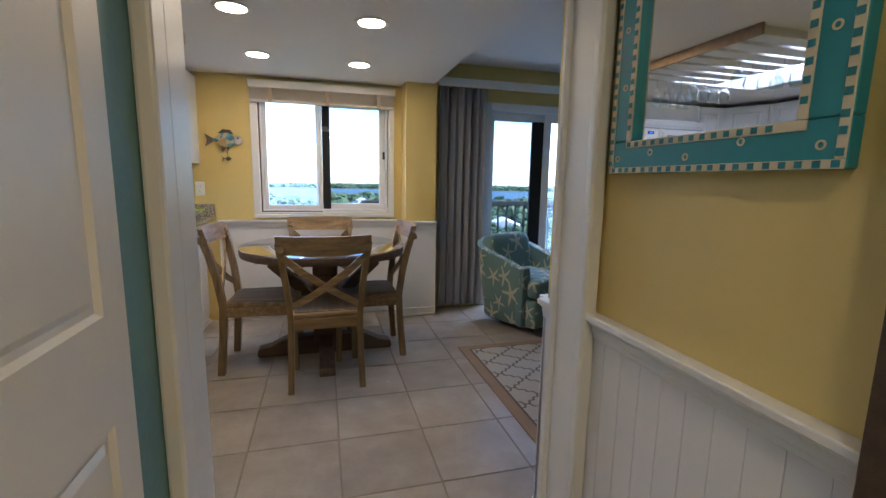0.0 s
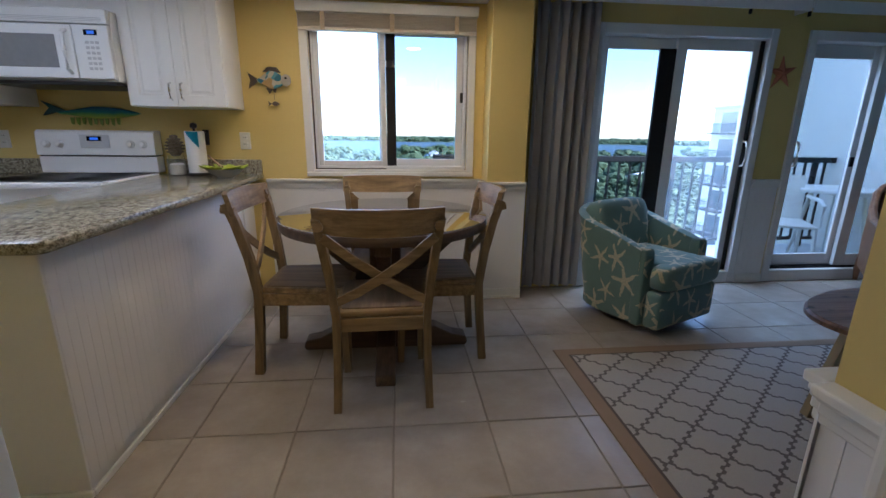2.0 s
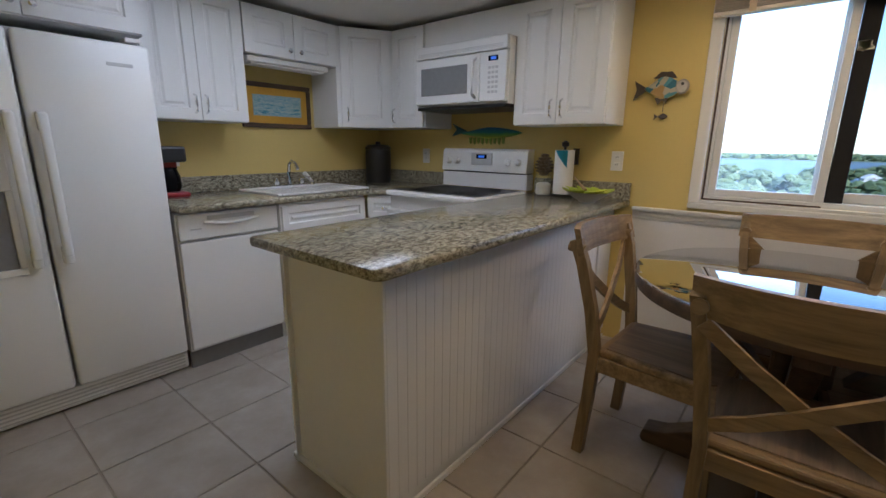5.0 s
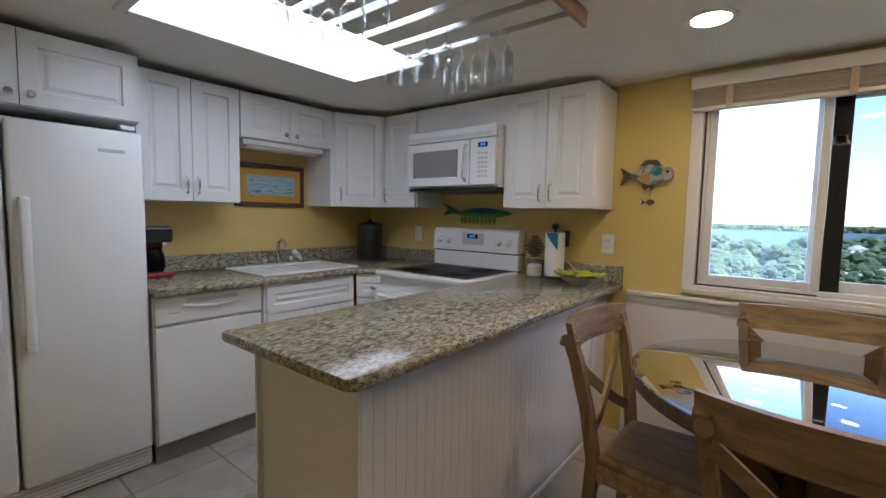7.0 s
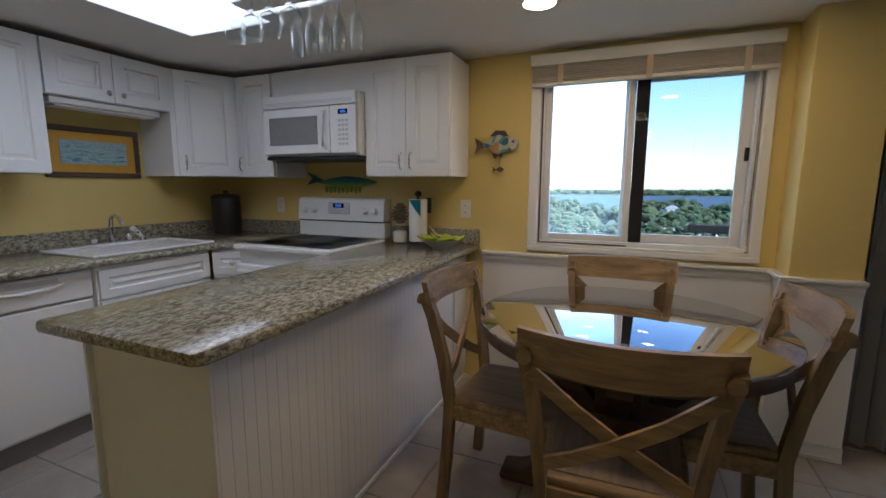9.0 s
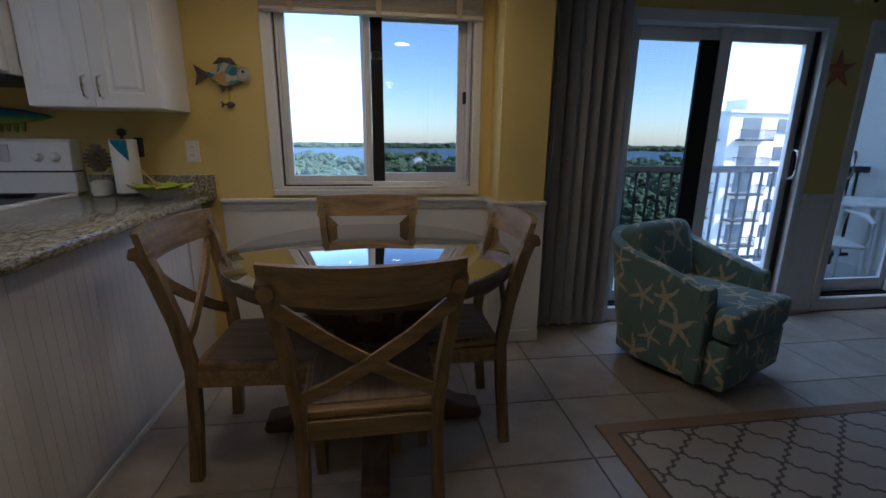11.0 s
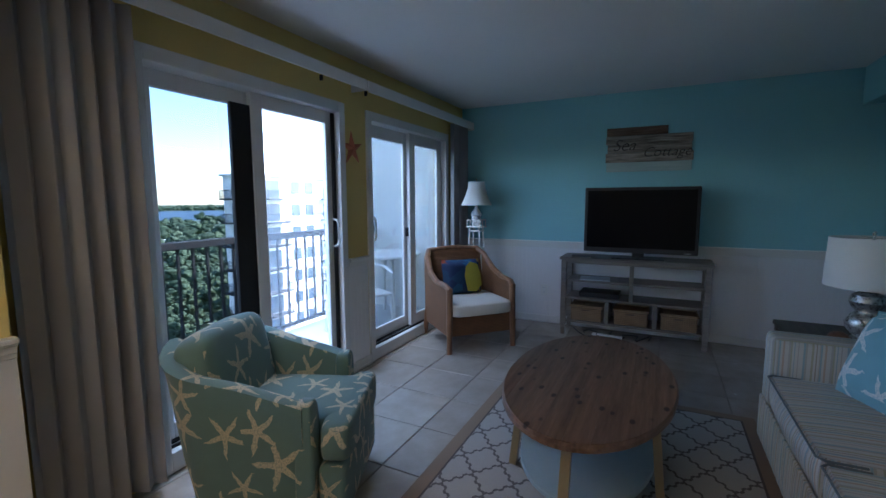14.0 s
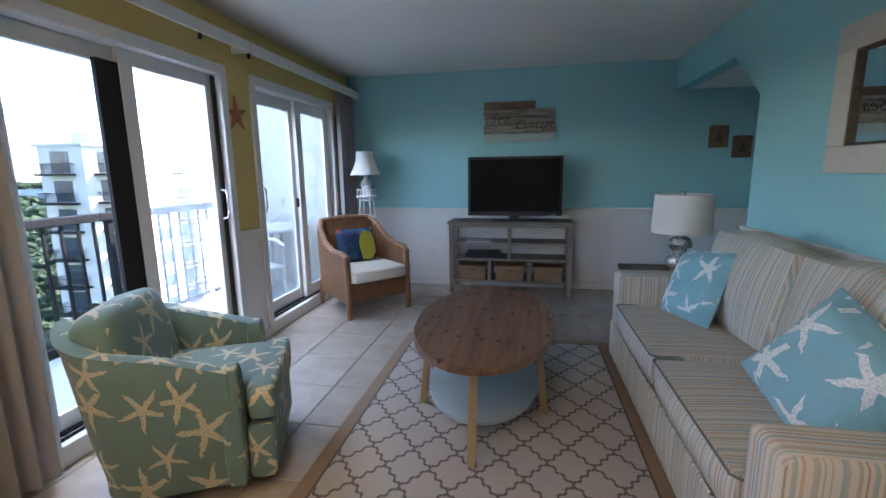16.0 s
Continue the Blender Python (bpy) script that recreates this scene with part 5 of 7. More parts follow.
# paper towels on a black stand
pt = thing("paper_towel", "white paper towel roll with blue wrapper on a black stand", "paper towel", pose(-0.515, 4.36, 0.9155))
bm = mesh()
lathe(bm, [(0.075, 0), (0.075, 0.012), (0.06, 0.016)], 24)
rod(bm, (0, 0, 0.01), (0, 0, 0.31), 0.008)
lathe(bm, [(0.008, 0.305), (0.022, 0.315), (0.022, 0.335), (0.008, 0.345)], 14)
part("stand", bm, BLACK, pt)
bm = mesh()
lathe(bm, [(0.02, 0.018), (0.058, 0.018), (0.06, 0.022), (0.06, 0.286), (0.058, 0.29), (0.02, 0.29)], 30)
rl = part("roll", bm, cloth("paper", (0.78, 0.77, 0.75), 0.03), pt, smooth=True)
bm = mesh()
for k in range(9):
    a0, a1 = -2.3 + k * 0.16, -2.3 + (k + 1) * 0.16
    zt, zb = 0.288, 0.288 - 0.012 * (k + 1)
    vs = [bm.verts.new((0.0608 * math.cos(a), 0.0608 * math.sin(a), z)) for a, z in ((a0, zb + 0.012), (a1, zb), (a1, zt), (a0, zt))]
    bm.faces.new(vs)
bmesh.ops.solidify(bm, geom=bm.faces[:], thickness=0.0006)
part("wrapper", bm, plain("blue_print", (0.02, 0.28, 0.42), 0.5), rl, "blue printed wrapper")
bm = mesh()
rod(bm, (0.055, 0.045, 0.2), (0.055, 0.045, 0.3), 0.017, 0.02)
part("tension_arm", bm, BLACK, pt)
# fruit bowl
bw = thing("leaf_bowl", "grey footed bowl with a wavy lime green leaf rim", "bowl", pose(-0.285, 4.19, 0.9155))
bm = mesh()
lathe(bm, [(0.045, 0), (0.05, 0.008), (0.09, 0.03), (0.118, 0.055), (0.115, 0.058), (0.085, 0.035), (0.04, 0.014)], 32, None, 1.0, 0.8)
part("bowl", bm, plain("grey_ceramic", (0.38, 0.37, 0.34), 0.35), bw, smooth=True)
bm = mesh()
lrng = random.Random(6)
for k in range(20):
    a = 2 * math.pi * k / 20
    tip = (0.145 * math.cos(a), 0.117 * math.sin(a), 0.068 + lrng.uniform(-0.006, 0.014))
    plank(bm, [(0.085 * math.cos(a), 0.068 * math.sin(a), 0.05), (0.115 * math.cos(a), 0.092 * math.sin(a), 0.066), tip], 0.04, 0.004, (-math.sin(a), math.cos(a), 0.2))
lathe(bm, [(0.02, 0.045), (0.09, 0.05), (0.1, 0.056), (0.03, 0.06)], 24, None, 1.0, 0.8)
part("leaf_rim", bm, plain("lime_leaves", (0.34, 0.40, 0.02), 0.5), bw, "lime green leaf rim")
spn = thing("wooden_spoon", "pale wooden spoon leaning in the leaf bowl", "spoon", pose(-0.285, 4.19, 0.9155))
bm = mesh()
sweep(bm, [(-0.03, 0.04, 0.062), (-0.09, 0.09, 0.10), (-0.14, 0.12, 0.135)], [0.012, 0.005, 0.005])
part("spoon", bm, TRIMWOOD, spn, smooth=True)


# sockets and switches
def wall_plate(m, switch=False, label="white double wall socket"):
    o = thing("wall_socket" if not switch else "wall_switch", label, "socket" if not switch else "switch", m)
    bm = mesh()
    box(bm, (-0.036, -0.007, -0.058), (0.036, 0.0, 0.058), 0.003)
    p = part("plate", bm, WHITE, o)
    for z in (-0.022, 0.022):
        bm = mesh()
        box(bm, (-0.016, -0.0095, z - 0.014), (0.016, -0.006, z + 0.014), 0.003)
        f = part("outlet", bm, APPL, p)
        bm = mesh()
        for x in (-0.006, 0.006):
            box(bm, (x - 0.0012, -0.0102, z - 0.004), (x + 0.0012, -0.0094, z + 0.006))
        part("slot", bm, BLACK, f)
    return o


wall_plate(pose(-0.235, YN - 0.0005, 1.143), label="white double wall socket beside the window")
wall_plate(pose(-1.79, YN - 0.0005, 1.14), label="white double wall socket in the kitchen corner")
wall_plate(pose(XW + 0.0005, 2.70, 1.14, 0, 0, 90), label="white double wall socket above the worktop")
wall_plate(pose(XW + 0.0005, 2.785, 1.14, 0, 0, 90), True, "white wall switch above the worktop")
wall_plate(pose(XE - 0.009, 3.53, 0.35, 0, 0, -90), label="white wall socket on the beadboard")
wall_plate(pose(XE - 0.009, 0.61, 0.40, 0, 0, -90), label="white wall socket on the beadboard in the alcove")


# framed painting over the sink
def painting_mat():
    g = Nodes("abstract_sea_painting")
    v = g.coords((1.0, 4.0, 7.0))
    n = g.noise(v, 11, 7, 0.75)
    g.color(g.ramp(n, [(0.32, (0.03, 0.10, 0.22)), (0.42, (0.08, 0.30, 0.38)), (0.5, (0.5, 0.55, 0.5)), (0.56, (0.1, 0.32, 0.42)), (0.66, (0.6, 0.6, 0.52)), (0.74, (0.35, 0.3, 0.15))]))
    g.rough(0.4)
    return g.m


def picture(name, label, m, w, h, frame_w, mats, art, frame_mat):
    o = thing(name, label, "picture", m)
    bm = mesh()
    for a, b in (((0, -0.025, 0), (w, 0, frame_w)), ((0, -0.025, h - frame_w), (w, 0, h)), ((0, -0.025, frame_w), (frame_w, 0, h - frame_w)), ((w - frame_w, -0.025, frame_w), (w, 0, h - frame_w))):
        box(bm, a, b, 0.006)
    part("frame", bm, frame_mat, o)
    inner = frame_w
    for k, (wd, mt, lab) in enumerate(mats):
        bm = mesh()
        box(bm, (inner, -0.014 - 0.002 * k, inner), (w - inner, -0.002 - 0.002 * k, h - inner))
        part("mount", bm, mt, o, lab)
        inner += wd
    bm = mesh()
    box(bm, (inner, -0.0175, inner), (w - inner, -0.0135, h - inner))
    part("canvas", bm, art, o, "blue and cream brushed painting")
    return o


picture("painting", "abstract blue sea painting in a dark frame with an orange mount", pose(XW + 0.001, 3.245, 1.335, 0, 0, 90), 0.54, 0.305, 0.032,
        [(0.05, plain("orange_mount", (0.55, 0.30, 0.03), 0.6), "orange mount"), ], painting_mat(), DARKWOOD)


# wall fish over the dining table
def fish_body(bm, L, H, th, m):
    """A fish shape, thick in the middle, nose towards +x."""
    tmp = mesh()
    n = 16
    prof = []
    for k in range(n + 1):
        u = k / n
        prof.append((L * (u - 0.5), H * 0.5 * math.sin(math.pi * min(1, u * 0.92 + 0.08)) ** 0.75 * (0.25 + 0.75 * min(1.0, u * 2.2))))
    up = [(x, z) for x, z in prof]
    dn = [(x, -z * 0.9) for x, z in prof[::-1]]
    prism(tmp, up + dn[1:-1], -th / 2, th / 2, Matrix(((1, 0, 0, 0), (0, 0, 1, 0), (0, 1, 0, 0), (0, 0, 0, 1))), 0.006)
    bmesh.ops.transform(tmp, matrix=m, verts=tmp.verts)
    merge(bm, tmp)


def scales_mat():
    g = Nodes("patchwork_fish_scales")
    v = g.coords((1, 0.2, 1))
    vo = g.put("TexVoronoi", i_Scale=26.0)
    g.link(v, vo.inputs["Vector"])
    sc = g.put("SeparateColor")
    g.link(vo.outputs["Color"], sc.inputs[0])
    g.color(g.ramp(sc.outputs[0], [(0.0, (0.04, 0.16, 0.24)), (0.25, (0.45, 0.42, 0.33)), (0.5, (0.10, 0.28, 0.36)), (0.7, (0.42, 0.27, 0.10)), (0.85, (0.5, 0.5, 0.45))], "CONSTANT"))
    g.rough(0.35)
    g.bump(vo.outputs["Distance"], 0.5, 0.004)
    return g.m


FISHM = scales_mat()
DARKMETAL = paint("dark_patina_metal", (0.12, 0.10, 0.085), 0.45, 0.2, 40, 0.2, 0.6)
fi = thing("wall_fish", "metal wall fish with blue, cream and amber patchwork scales", "wall decoration", pose(-0.015, YN - 0.03, 1.545))
bm = mesh()
fish_body(bm, 0.20, 0.125, 0.022, Matrix())
part("body", bm, FISHM, fi)
bm = mesh()
lathe(bm, [(0.001, -0.004), (0.04, 0.0), (0.03, 0.012), (0.001, 0.014)], 16, pose(0.098, -0.012, 0.002, 90) @ Matrix.Diagonal((0.85, 1, 1, 1)))
part("head", bm, plain("cream_fish_face", (0.45, 0.42, 0.38), 0.35), fi)
bm = mesh()
lathe(bm, [(0.008, 0), (0.006, 0.004)], 10, pose(0.10, -0.028, 0.016, 90))
part("eye", bm, BLACK, fi)
for nm, pts in (("tail_fin", [(-0.075, 0), (-0.155, 0.05), (-0.14, 0.0), (-0.155, -0.055)]), ("dorsal_fin", [(-0.055, 0.055), (-0.02, 0.088), (0.04, 0.085), (0.065, 0.05)]),
                ("belly_fin", [(-0.04, -0.048), (-0.02, -0.085), (0.0, -0.062), (0.02, -0.08), (0.03, -0.05)])):
    bm = mesh()
    prism(bm, pts, -0.004, 0.004, Matrix(((1, 0, 0, 0), (0, 0, -1, 0), (0, 1, 0, 0), (0, 0, 0, 1))))
    part(nm, bm, DARKMETAL, fi)
bm = mesh()
rod(bm, (0.01, 0, -0.062), (0.01, 0, -0.125), 0.0015, None, 6)
part("chain", bm, DARKMETAL, fi)
bm = mesh()
fish_body(bm, 0.055, 0.034, 0.012, pose(0.012, 0, -0.15))
prism(bm, [(-0.012, -0.15), (-0.034, -0.132), (-0.03, -0.15), (-0.034, -0.168)], -0.003, 0.003, Matrix(((1, 0, 0, 0), (0, 0, -1, 0), (0, 1, 0, 0), (0, 0, 0, 1))))
part("small_fish", bm, DARKMETAL, fi, "small hanging metal fish")


# long fish over the range
def mahi_mat():
    g = Nodes("blue_green_fish_paint")
    c = g.put("TexCoord")
    sp2 = g.put("SeparateXYZ")
    g.link(c.outputs["Generated"], sp2.inputs[0])
    n = g.noise(g.coords(), 16, 4)
    f = g.math("ADD", sp2.outputs[2], g.math("MULTIPLY", g.math("SUBTRACT", n, 0.5), 0.25))
    g.color(g.ramp(f, [(0.1, (0.30, 0.36, 0.02)), (0.4, (0.08, 0.28, 0.06)), (0.55, (0.0, 0.16, 0.20)), (0.8, (0.0, 0.09, 0.20))]))
    g.rough(0.4)
    return g.m


mf = thing("long_wall_fish", "long blue and green painted wooden wall fish above the stove", "wall decoration", pose(-1.16, YN - 0.02, 1.315))
bm = mesh()
fish_body(bm, 0.54, 0.085, 0.02, Matrix())
part("body", bm, mahi_mat(), mf)
bm = mesh()
prism(bm, [(-0.20, 0.015), (-0.345, 0.075), (-0.30, 0.03), (-0.33, 0.0), (-0.345, -0.02)], -0.006, 0.006, Matrix(((1, 0, 0, 0), (0, 0, -1, 0), (0, 1, 0, 0), (0, 0, 0, 1))), 0.002)
part("tail_fin", bm, plain("dark_teal_fin", (0.01, 0.08, 0.10), 0.4), mf)
bm = mesh()
for k in range(9):
    x = -0.17 + k * 0.036
    prism(bm, [(x - 0.012, -0.03), (x + 0.012, -0.03), (x + 0.004, -0.075 - 0.006 * (k % 2)), (x - 0.008, -0.07)], -0.005, 0.005, Matrix(((1, 0, 0, 0), (0, 0, -1, 0), (0, 1, 0, 0), (0, 0, 0, 1))))
part("fin", bm, plain("lime_fin", (0.20, 0.30, 0.04), 0.4), mf)

# ---- kitchen ceiling light with the glass rack ----
lbx = thing("ceiling_light_box", "recessed luminous kitchen ceiling panel with a white frame", "ceiling light", pose(0, 0, ZK))
bm = mesh()
x0, x1, y0, y1 = LB
box(bm, (x0 - 0.04, y0 - 0.04, 0.10), (x1 + 0.04, y1 + 0.04, 0.115))
part("diffuser", bm, KITLIGHT, lbx, "glowing white diffuser panel")
bm = mesh()
for a, b in (((x0 - 0.03, y0 - 0.03, -0.012), (x1 + 0.03, y0 + 0.012, 0.012)), ((x0 - 0.03, y1 - 0.012, -0.012), (x1 + 0.03, y1 + 0.03, 0.012)), ((x0 - 0.03, y0 + 0.012, -0.012), (x0 + 0.012, y1 - 0.012, 0.012)), ((x1 - 0.012, y0 + 0.012, -0.012), (x1 + 0.03, y1 - 0.012, 0.012))):
    box(bm, a, b, 0.005)
part("frame", bm, WHITE, lbx)
rack = thing("glass_rack", "white wooden stemware rack fixed under the ceiling over the peninsula", "glass rack", pose(-0.79, 2.295, 2.022))
RW, RL = 0.76, 1.15
for k in range(8):
    y = k * 0.149
    bm = mesh()
    box(bm, (0, y, 0.0), (RW, y + 0.105, 0.011), 0.003)
    part("slat", bm, WHITE, rack)
    bm = mesh()
    box(bm, (0.012, y + 0.03, 0.0111), (RW - 0.002, y + 0.075, ZK - 2.0225), 0.002)
    part("spacer", bm, WHITE, rack)
bm = mesh()
box(bm, (RW + 0.0005, -0.01, -0.004), (RW + 0.02, RL + 0.012, ZK - 2.0225), 0.004)
part("end_board", bm, TRIMWOOD, rack, "golden wooden end board")


def wine_glass(m, tall):
    g = thing("wine_glass", "clear stemmed wine glass hanging upside down in the rack" if not tall else "tall clear champagne flute hanging upside down in the rack", "glass", m, "glasses in the rack")
    bm = mesh()
    if tall:
        prof = [(0.03, 0.0), (0.03, -0.003), (0.004, -0.01), (0.004, -0.07), (0.016, -0.085), (0.024, -0.12), (0.025, -0.17), (0.022, -0.21), (0.0205, -0.21), (0.0235, -0.17), (0.0225, -0.12), (0.003, -0.088)]
    else:
        prof = [(0.034, 0.0), (0.034, -0.003), (0.004, -0.01), (0.004, -0.065), (0.02, -0.075), (0.038, -0.10), (0.041, -0.13), (0.034, -0.175), (0.0325, -0.175), (0.0395, -0.13), (0.0365, -0.101), (0.003, -0.078)]
    lathe(bm, prof, 22)
    part("glass_body", bm, CLEAR, g, smooth=True)
    return g


first = {}
HANGING = ((6, (0.23, 0.30, 0.37, 0.44, 0.52), True), (5, (0.05, 0.14, 0.23, 0.33), False), (2, (0.10, 0.20, 0.31, 0.42), False), (1, (0.12, 0.24), False))
for k, places, tall in HANGING:
    for x in places:
        m = pose(-0.79 + x, 2.295 + k * 0.149 + 0.127, 2.0365)
        if tall not in first:
            first[tall] = wine_glass(m, tall)
        else:
            copy_thing(first[tall], m)

# recessed lamps
dl = None
for x, y in ((0.336, 2.938), (1.03, 2.94), (0.343, 3.80), (1.036, 3.846)):
    if dl is None:
        dl = thing("recessed_light", "round recessed ceiling lamp glowing warm white, with a white trim ring", "ceiling light", pose(x, y, ZK), "recessed lamps over the dining table")
        bm = mesh()
        lathe(bm, [(0.068, -0.001), (0.07, -0.006), (0.088, -0.007), (0.092, -0.001)], 32)
        part("trim_ring", bm, WHITE, dl)
        bm = mesh()
        lathe(bm, [(0.069, -0.0045), (0.05, -0.005), (0.001, -0.0055)], 32)
        part("lamp", bm, DOWNLIGHT, dl, "glowing lamp")
    else:
        copy_thing(dl, pose(x, y, ZK))

for y in (-0.55, 0.1):
    copy_thing(dl, pose(0.95, y, ZK))

# ---- dining table and chairs ----
dt = thing("dining_table", "round wooden pedestal dining table with a glass top and dark edge", "table", pose(0.757, 3.575, 0) @ Matrix.Diagonal((1, 1, 1.034, 1)))
R = 0.555
bm = mesh()
lathe(bm, [(R - 0.03, 0.70), (R - 0.004, 0.705), (R, 0.715), (R, 0.742), (R - 0.004, 0.748)], 64)
part("table_edge", bm, DARKWOOD, dt, "dark wooden table edge", True)
for k in range(7):
    bm = mesh()
    y0 = -R + 0.012 + k * (2 * R - 0.024) / 7
    y1 = y0 + (2 * R - 0.024) / 7 - 0.0015
    pts = []
    rr = R - 0.012
    for j in range(13):
        y = y0 + (y1 - y0) * j / 12
        pts.append((math.sqrt(max(0.0005, rr * rr - y * y)), y))
    prism(bm, pts + [(-x, y) for x, y in pts[::-1]], 0.7482, 0.7515)
    part("plank", bm, TABLEWOOD, dt)
bm = mesh()
lathe(bm, [(R - 0.003, 0.752), (R + 0.002, 0.754), (R + 0.002, 0.758), (R - 0.002, 0.760)], 64)
gt = part("glass_top", bm, pane("table_top_glass", (0.93, 0.97, 0.95), 7.0), dt, "clear glass table top", True)
gt.visible_shadow = False
bm = mesh()
box(bm, (-0.085, -0.085, 0.09), (0.085, 0.085, 0.64), 0.01)
part("column", bm, DARKWOOD, dt)
for k in range(4):
    a = k * 90
    bm = mesh()
    prism(bm, [(0.05, 0.0), (0.46, 0.0), (0.47, 0.02), (0.46, 0.055), (0.38, 0.07), (0.28, 0.12), (0.05, 0.13)], -0.05, 0.05, pose(0, 0, 0, 90, 0, 0), 0.006)
    ob = part("foot", bm, DARKWOOD, dt)
    ob.rotation_euler = (0, 0, radians(a))
    bm = mesh()
    plank(bm, [(0.06, 0, 0.33), (0.18, 0, 0.48), (0.36, 0, 0.645)], 0.07, 0.07, (0, 1, 0))
    ob = part("brace", bm, DARKWOOD, dt)
    ob.rotation_euler = (0, 0, radians(a))
    bm = mesh()
    box(bm, (0.02, -0.04, 0.64), (0.46, 0.04, 0.70), 0.006)
    ob = part("bearer", bm, DARKWOOD, dt)
    ob.rotation_euler = (0, 0, radians(a))


def dining_chair(m):
    """Faces +y; back feet at y = -0.22."""
    c = thing("dining_chair", "weathered wooden crossed-back dining chair with a grey-brown seat at the table", "chair", m, "chairs round the dining table")
    bm = mesh()
    prism(bm, [(-0.195, -0.20), (0.195, -0.20), (0.225, 0.21), (0.20, 0.235), (-0.20, 0.235), (-0.225, 0.21)], 0.435, 0.462, None, 0.008)
    part("seat", bm, CHAIRWOODX, c)
    bm = mesh()
    prism(bm, [(-0.175, -0.17), (0.175, -0.17), (0.205, 0.19), (0.18, 0.215), (-0.18, 0.215), (-0.205, 0.19)], 0.4625, 0.469, None, 0.003)
    part("seat_pad", bm, GREYSEAT, c, "grey-brown seat pad")
    for s in (-1, 1):
        bm = mesh()
        plank(bm, [(s * 0.205, -0.235, 0.0), (s * 0.197, -0.215, 0.25), (s * 0.195, -0.205, 0.44), (s * 0.21, -0.228, 0.62), (s * 0.232, -0.265, 0.80), (s * 0.242, -0.295, 0.89)], 0.034, 0.042, (1, 0, 0))
        part("back_post", bm, CHAIRWOOD, c)
        bm = mesh()
        plank(bm, [(s * 0.195, 0.205, 0.435), (s * 0.196, 0.208, 0.2), (s * 0.198, 0.215, 0.0)], 0.036, 0.036, (1, 0, 0))
        part("leg", bm, CHAIRWOOD, c)
        bm = mesh()
        box(bm, (s * 0.195 - 0.011, -0.19, 0.372), (s * 0.195 + 0.011, 0.19, 0.434), 0.003)
        part("side_rail", bm, CHAIRWOODX, c)
        bm = mesh()
        rod(bm, (s * 0.234, -0.322, 0.862), (s * 0.234, -0.26, 0.852), 0.02, 0.02, 16)
        part("plug", bm, CHAIRWOODX, c, "round wooden dowel")
    for y in (-0.2, 0.205):
        bm = mesh()
        box(bm, (-0.185, y - 0.011, 0.372), (0.185, y + 0.011, 0.434), 0.003)
        part("seat_rail", bm, CHAIRWOODX, c)
    # curved top rail
    bm = mesh()
    n = 12
    rows = []
    for k in range(n + 1):
        u = k / n * 2 - 1
        y = -0.292 - 0.062 * (1 - u * u)
        lift = 0.012 * (1 - u * u)
        rows.append([bm.verts.new(v) for v in ((u * 0.258, y + 0.016, 0.832 - lift), (u * 0.258, y + 0.04, 0.832 - lift), (u * 0.258, y + 0.014, 0.932), (u * 0.258, y - 0.010, 0.932))])
    for a, b in zip(rows, rows[1:]):
        for j in range(4):
            bm.faces.new((a[j], a[(j + 1) % 4], b[(j + 1) % 4], b[j]))
    bm.faces.new(rows[0])
    bm.faces.new(rows[-1][::-1])
    bmesh.ops.recalc_face_normals(bm, faces=bm.faces)
    part("top_rail", bm, CHAIRWOODX, c)
    for s in (-1, 1):
        bm = mesh()
        plank(bm, [(s * 0.225, -0.288, 0.815), (s * 0.115, -0.268 - 0.008 * s, 0.715), (0.0, -0.25 - 0.008 * s, 0.63), (-s * 0.10, -0.235 - 0.008 * s, 0.565), (-s * 0.198, -0.222, 0.512)], 0.038, 0.014, (s * 0.62, 0, -0.78))
        part("cross_brace", bm, CHAIRWOODX, c)
    return c


ch = dining_chair(pose(0.752, 3.172, 0, 0, 0, 1.0))
copy_thing(ch, pose(0.355, 3.487, 0, 0, 0, -93))
copy_thing(ch, pose(1.045, 3.565, 0, 0, 0, 91))
copy_thing(ch, pose(0.73, 3.87, 0, 0, 0, 180))

# ---- rug ----
rug = thing("area_rug", "cream area rug with a dark trellis pattern and a brown border", "rug", pose(1.71, 1.885, 0.001))
RX, RY = 2.48, 1.52
bm = mesh()
box(bm, (0.0, 0, 0), (RX, RY, 0.008), 0.003)
part("border", bm, RUGEDGE, rug, "brown woven border")
bm = mesh()
box(bm, (0.068, 0.068, 0.0082), (RX - 0.068, RY - 0.068, 0.0092))
part("border_line", bm, RUGLINE, rug)
bm = mesh()
box(bm, (0.08, 0.08, 0.0094), (RX - 0.08, RY - 0.08, 0.0104))
part("field", bm, RUG, rug, "trellis-patterned field")

# ---- coffee table ----
ct = thing("coffee_table", "oval plank-top coffee table with gold legs and pale blue shelf", "coffee table", pose(3.28, 2.71, 0.012))
A, Bx = 0.67, 0.38
bm = mesh()
lathe(bm, [(0.97, 0.422), (1.0, 0.43), (1.0, 0.448), (0.98, 0.4555)], 64, None, A, Bx)
tp = part("tabletop", bm, COFFEEWOOD, ct, smooth=True)
n = 8
for k in range(n):
    bm = mesh()
    y0 = -Bx * 0.98 + k * 2 * Bx * 0.98 / n
    y1 = y0 + 2 * Bx * 0.98 / n - 0.0012
    pts = [(A * 0.98 * math.sqrt(max(0.0004, 1 - (y / (Bx * 0.981)) ** 2)), y) for y in [y0 + (y1 - y0) * j / 10 for j in range(11)]]
    prism(bm, pts + [(-x, y) for x, y in pts[::-1]], 0.4557, 0.4585)
    part("plank", bm, COFFEEWOOD, tp)
bm = mesh()
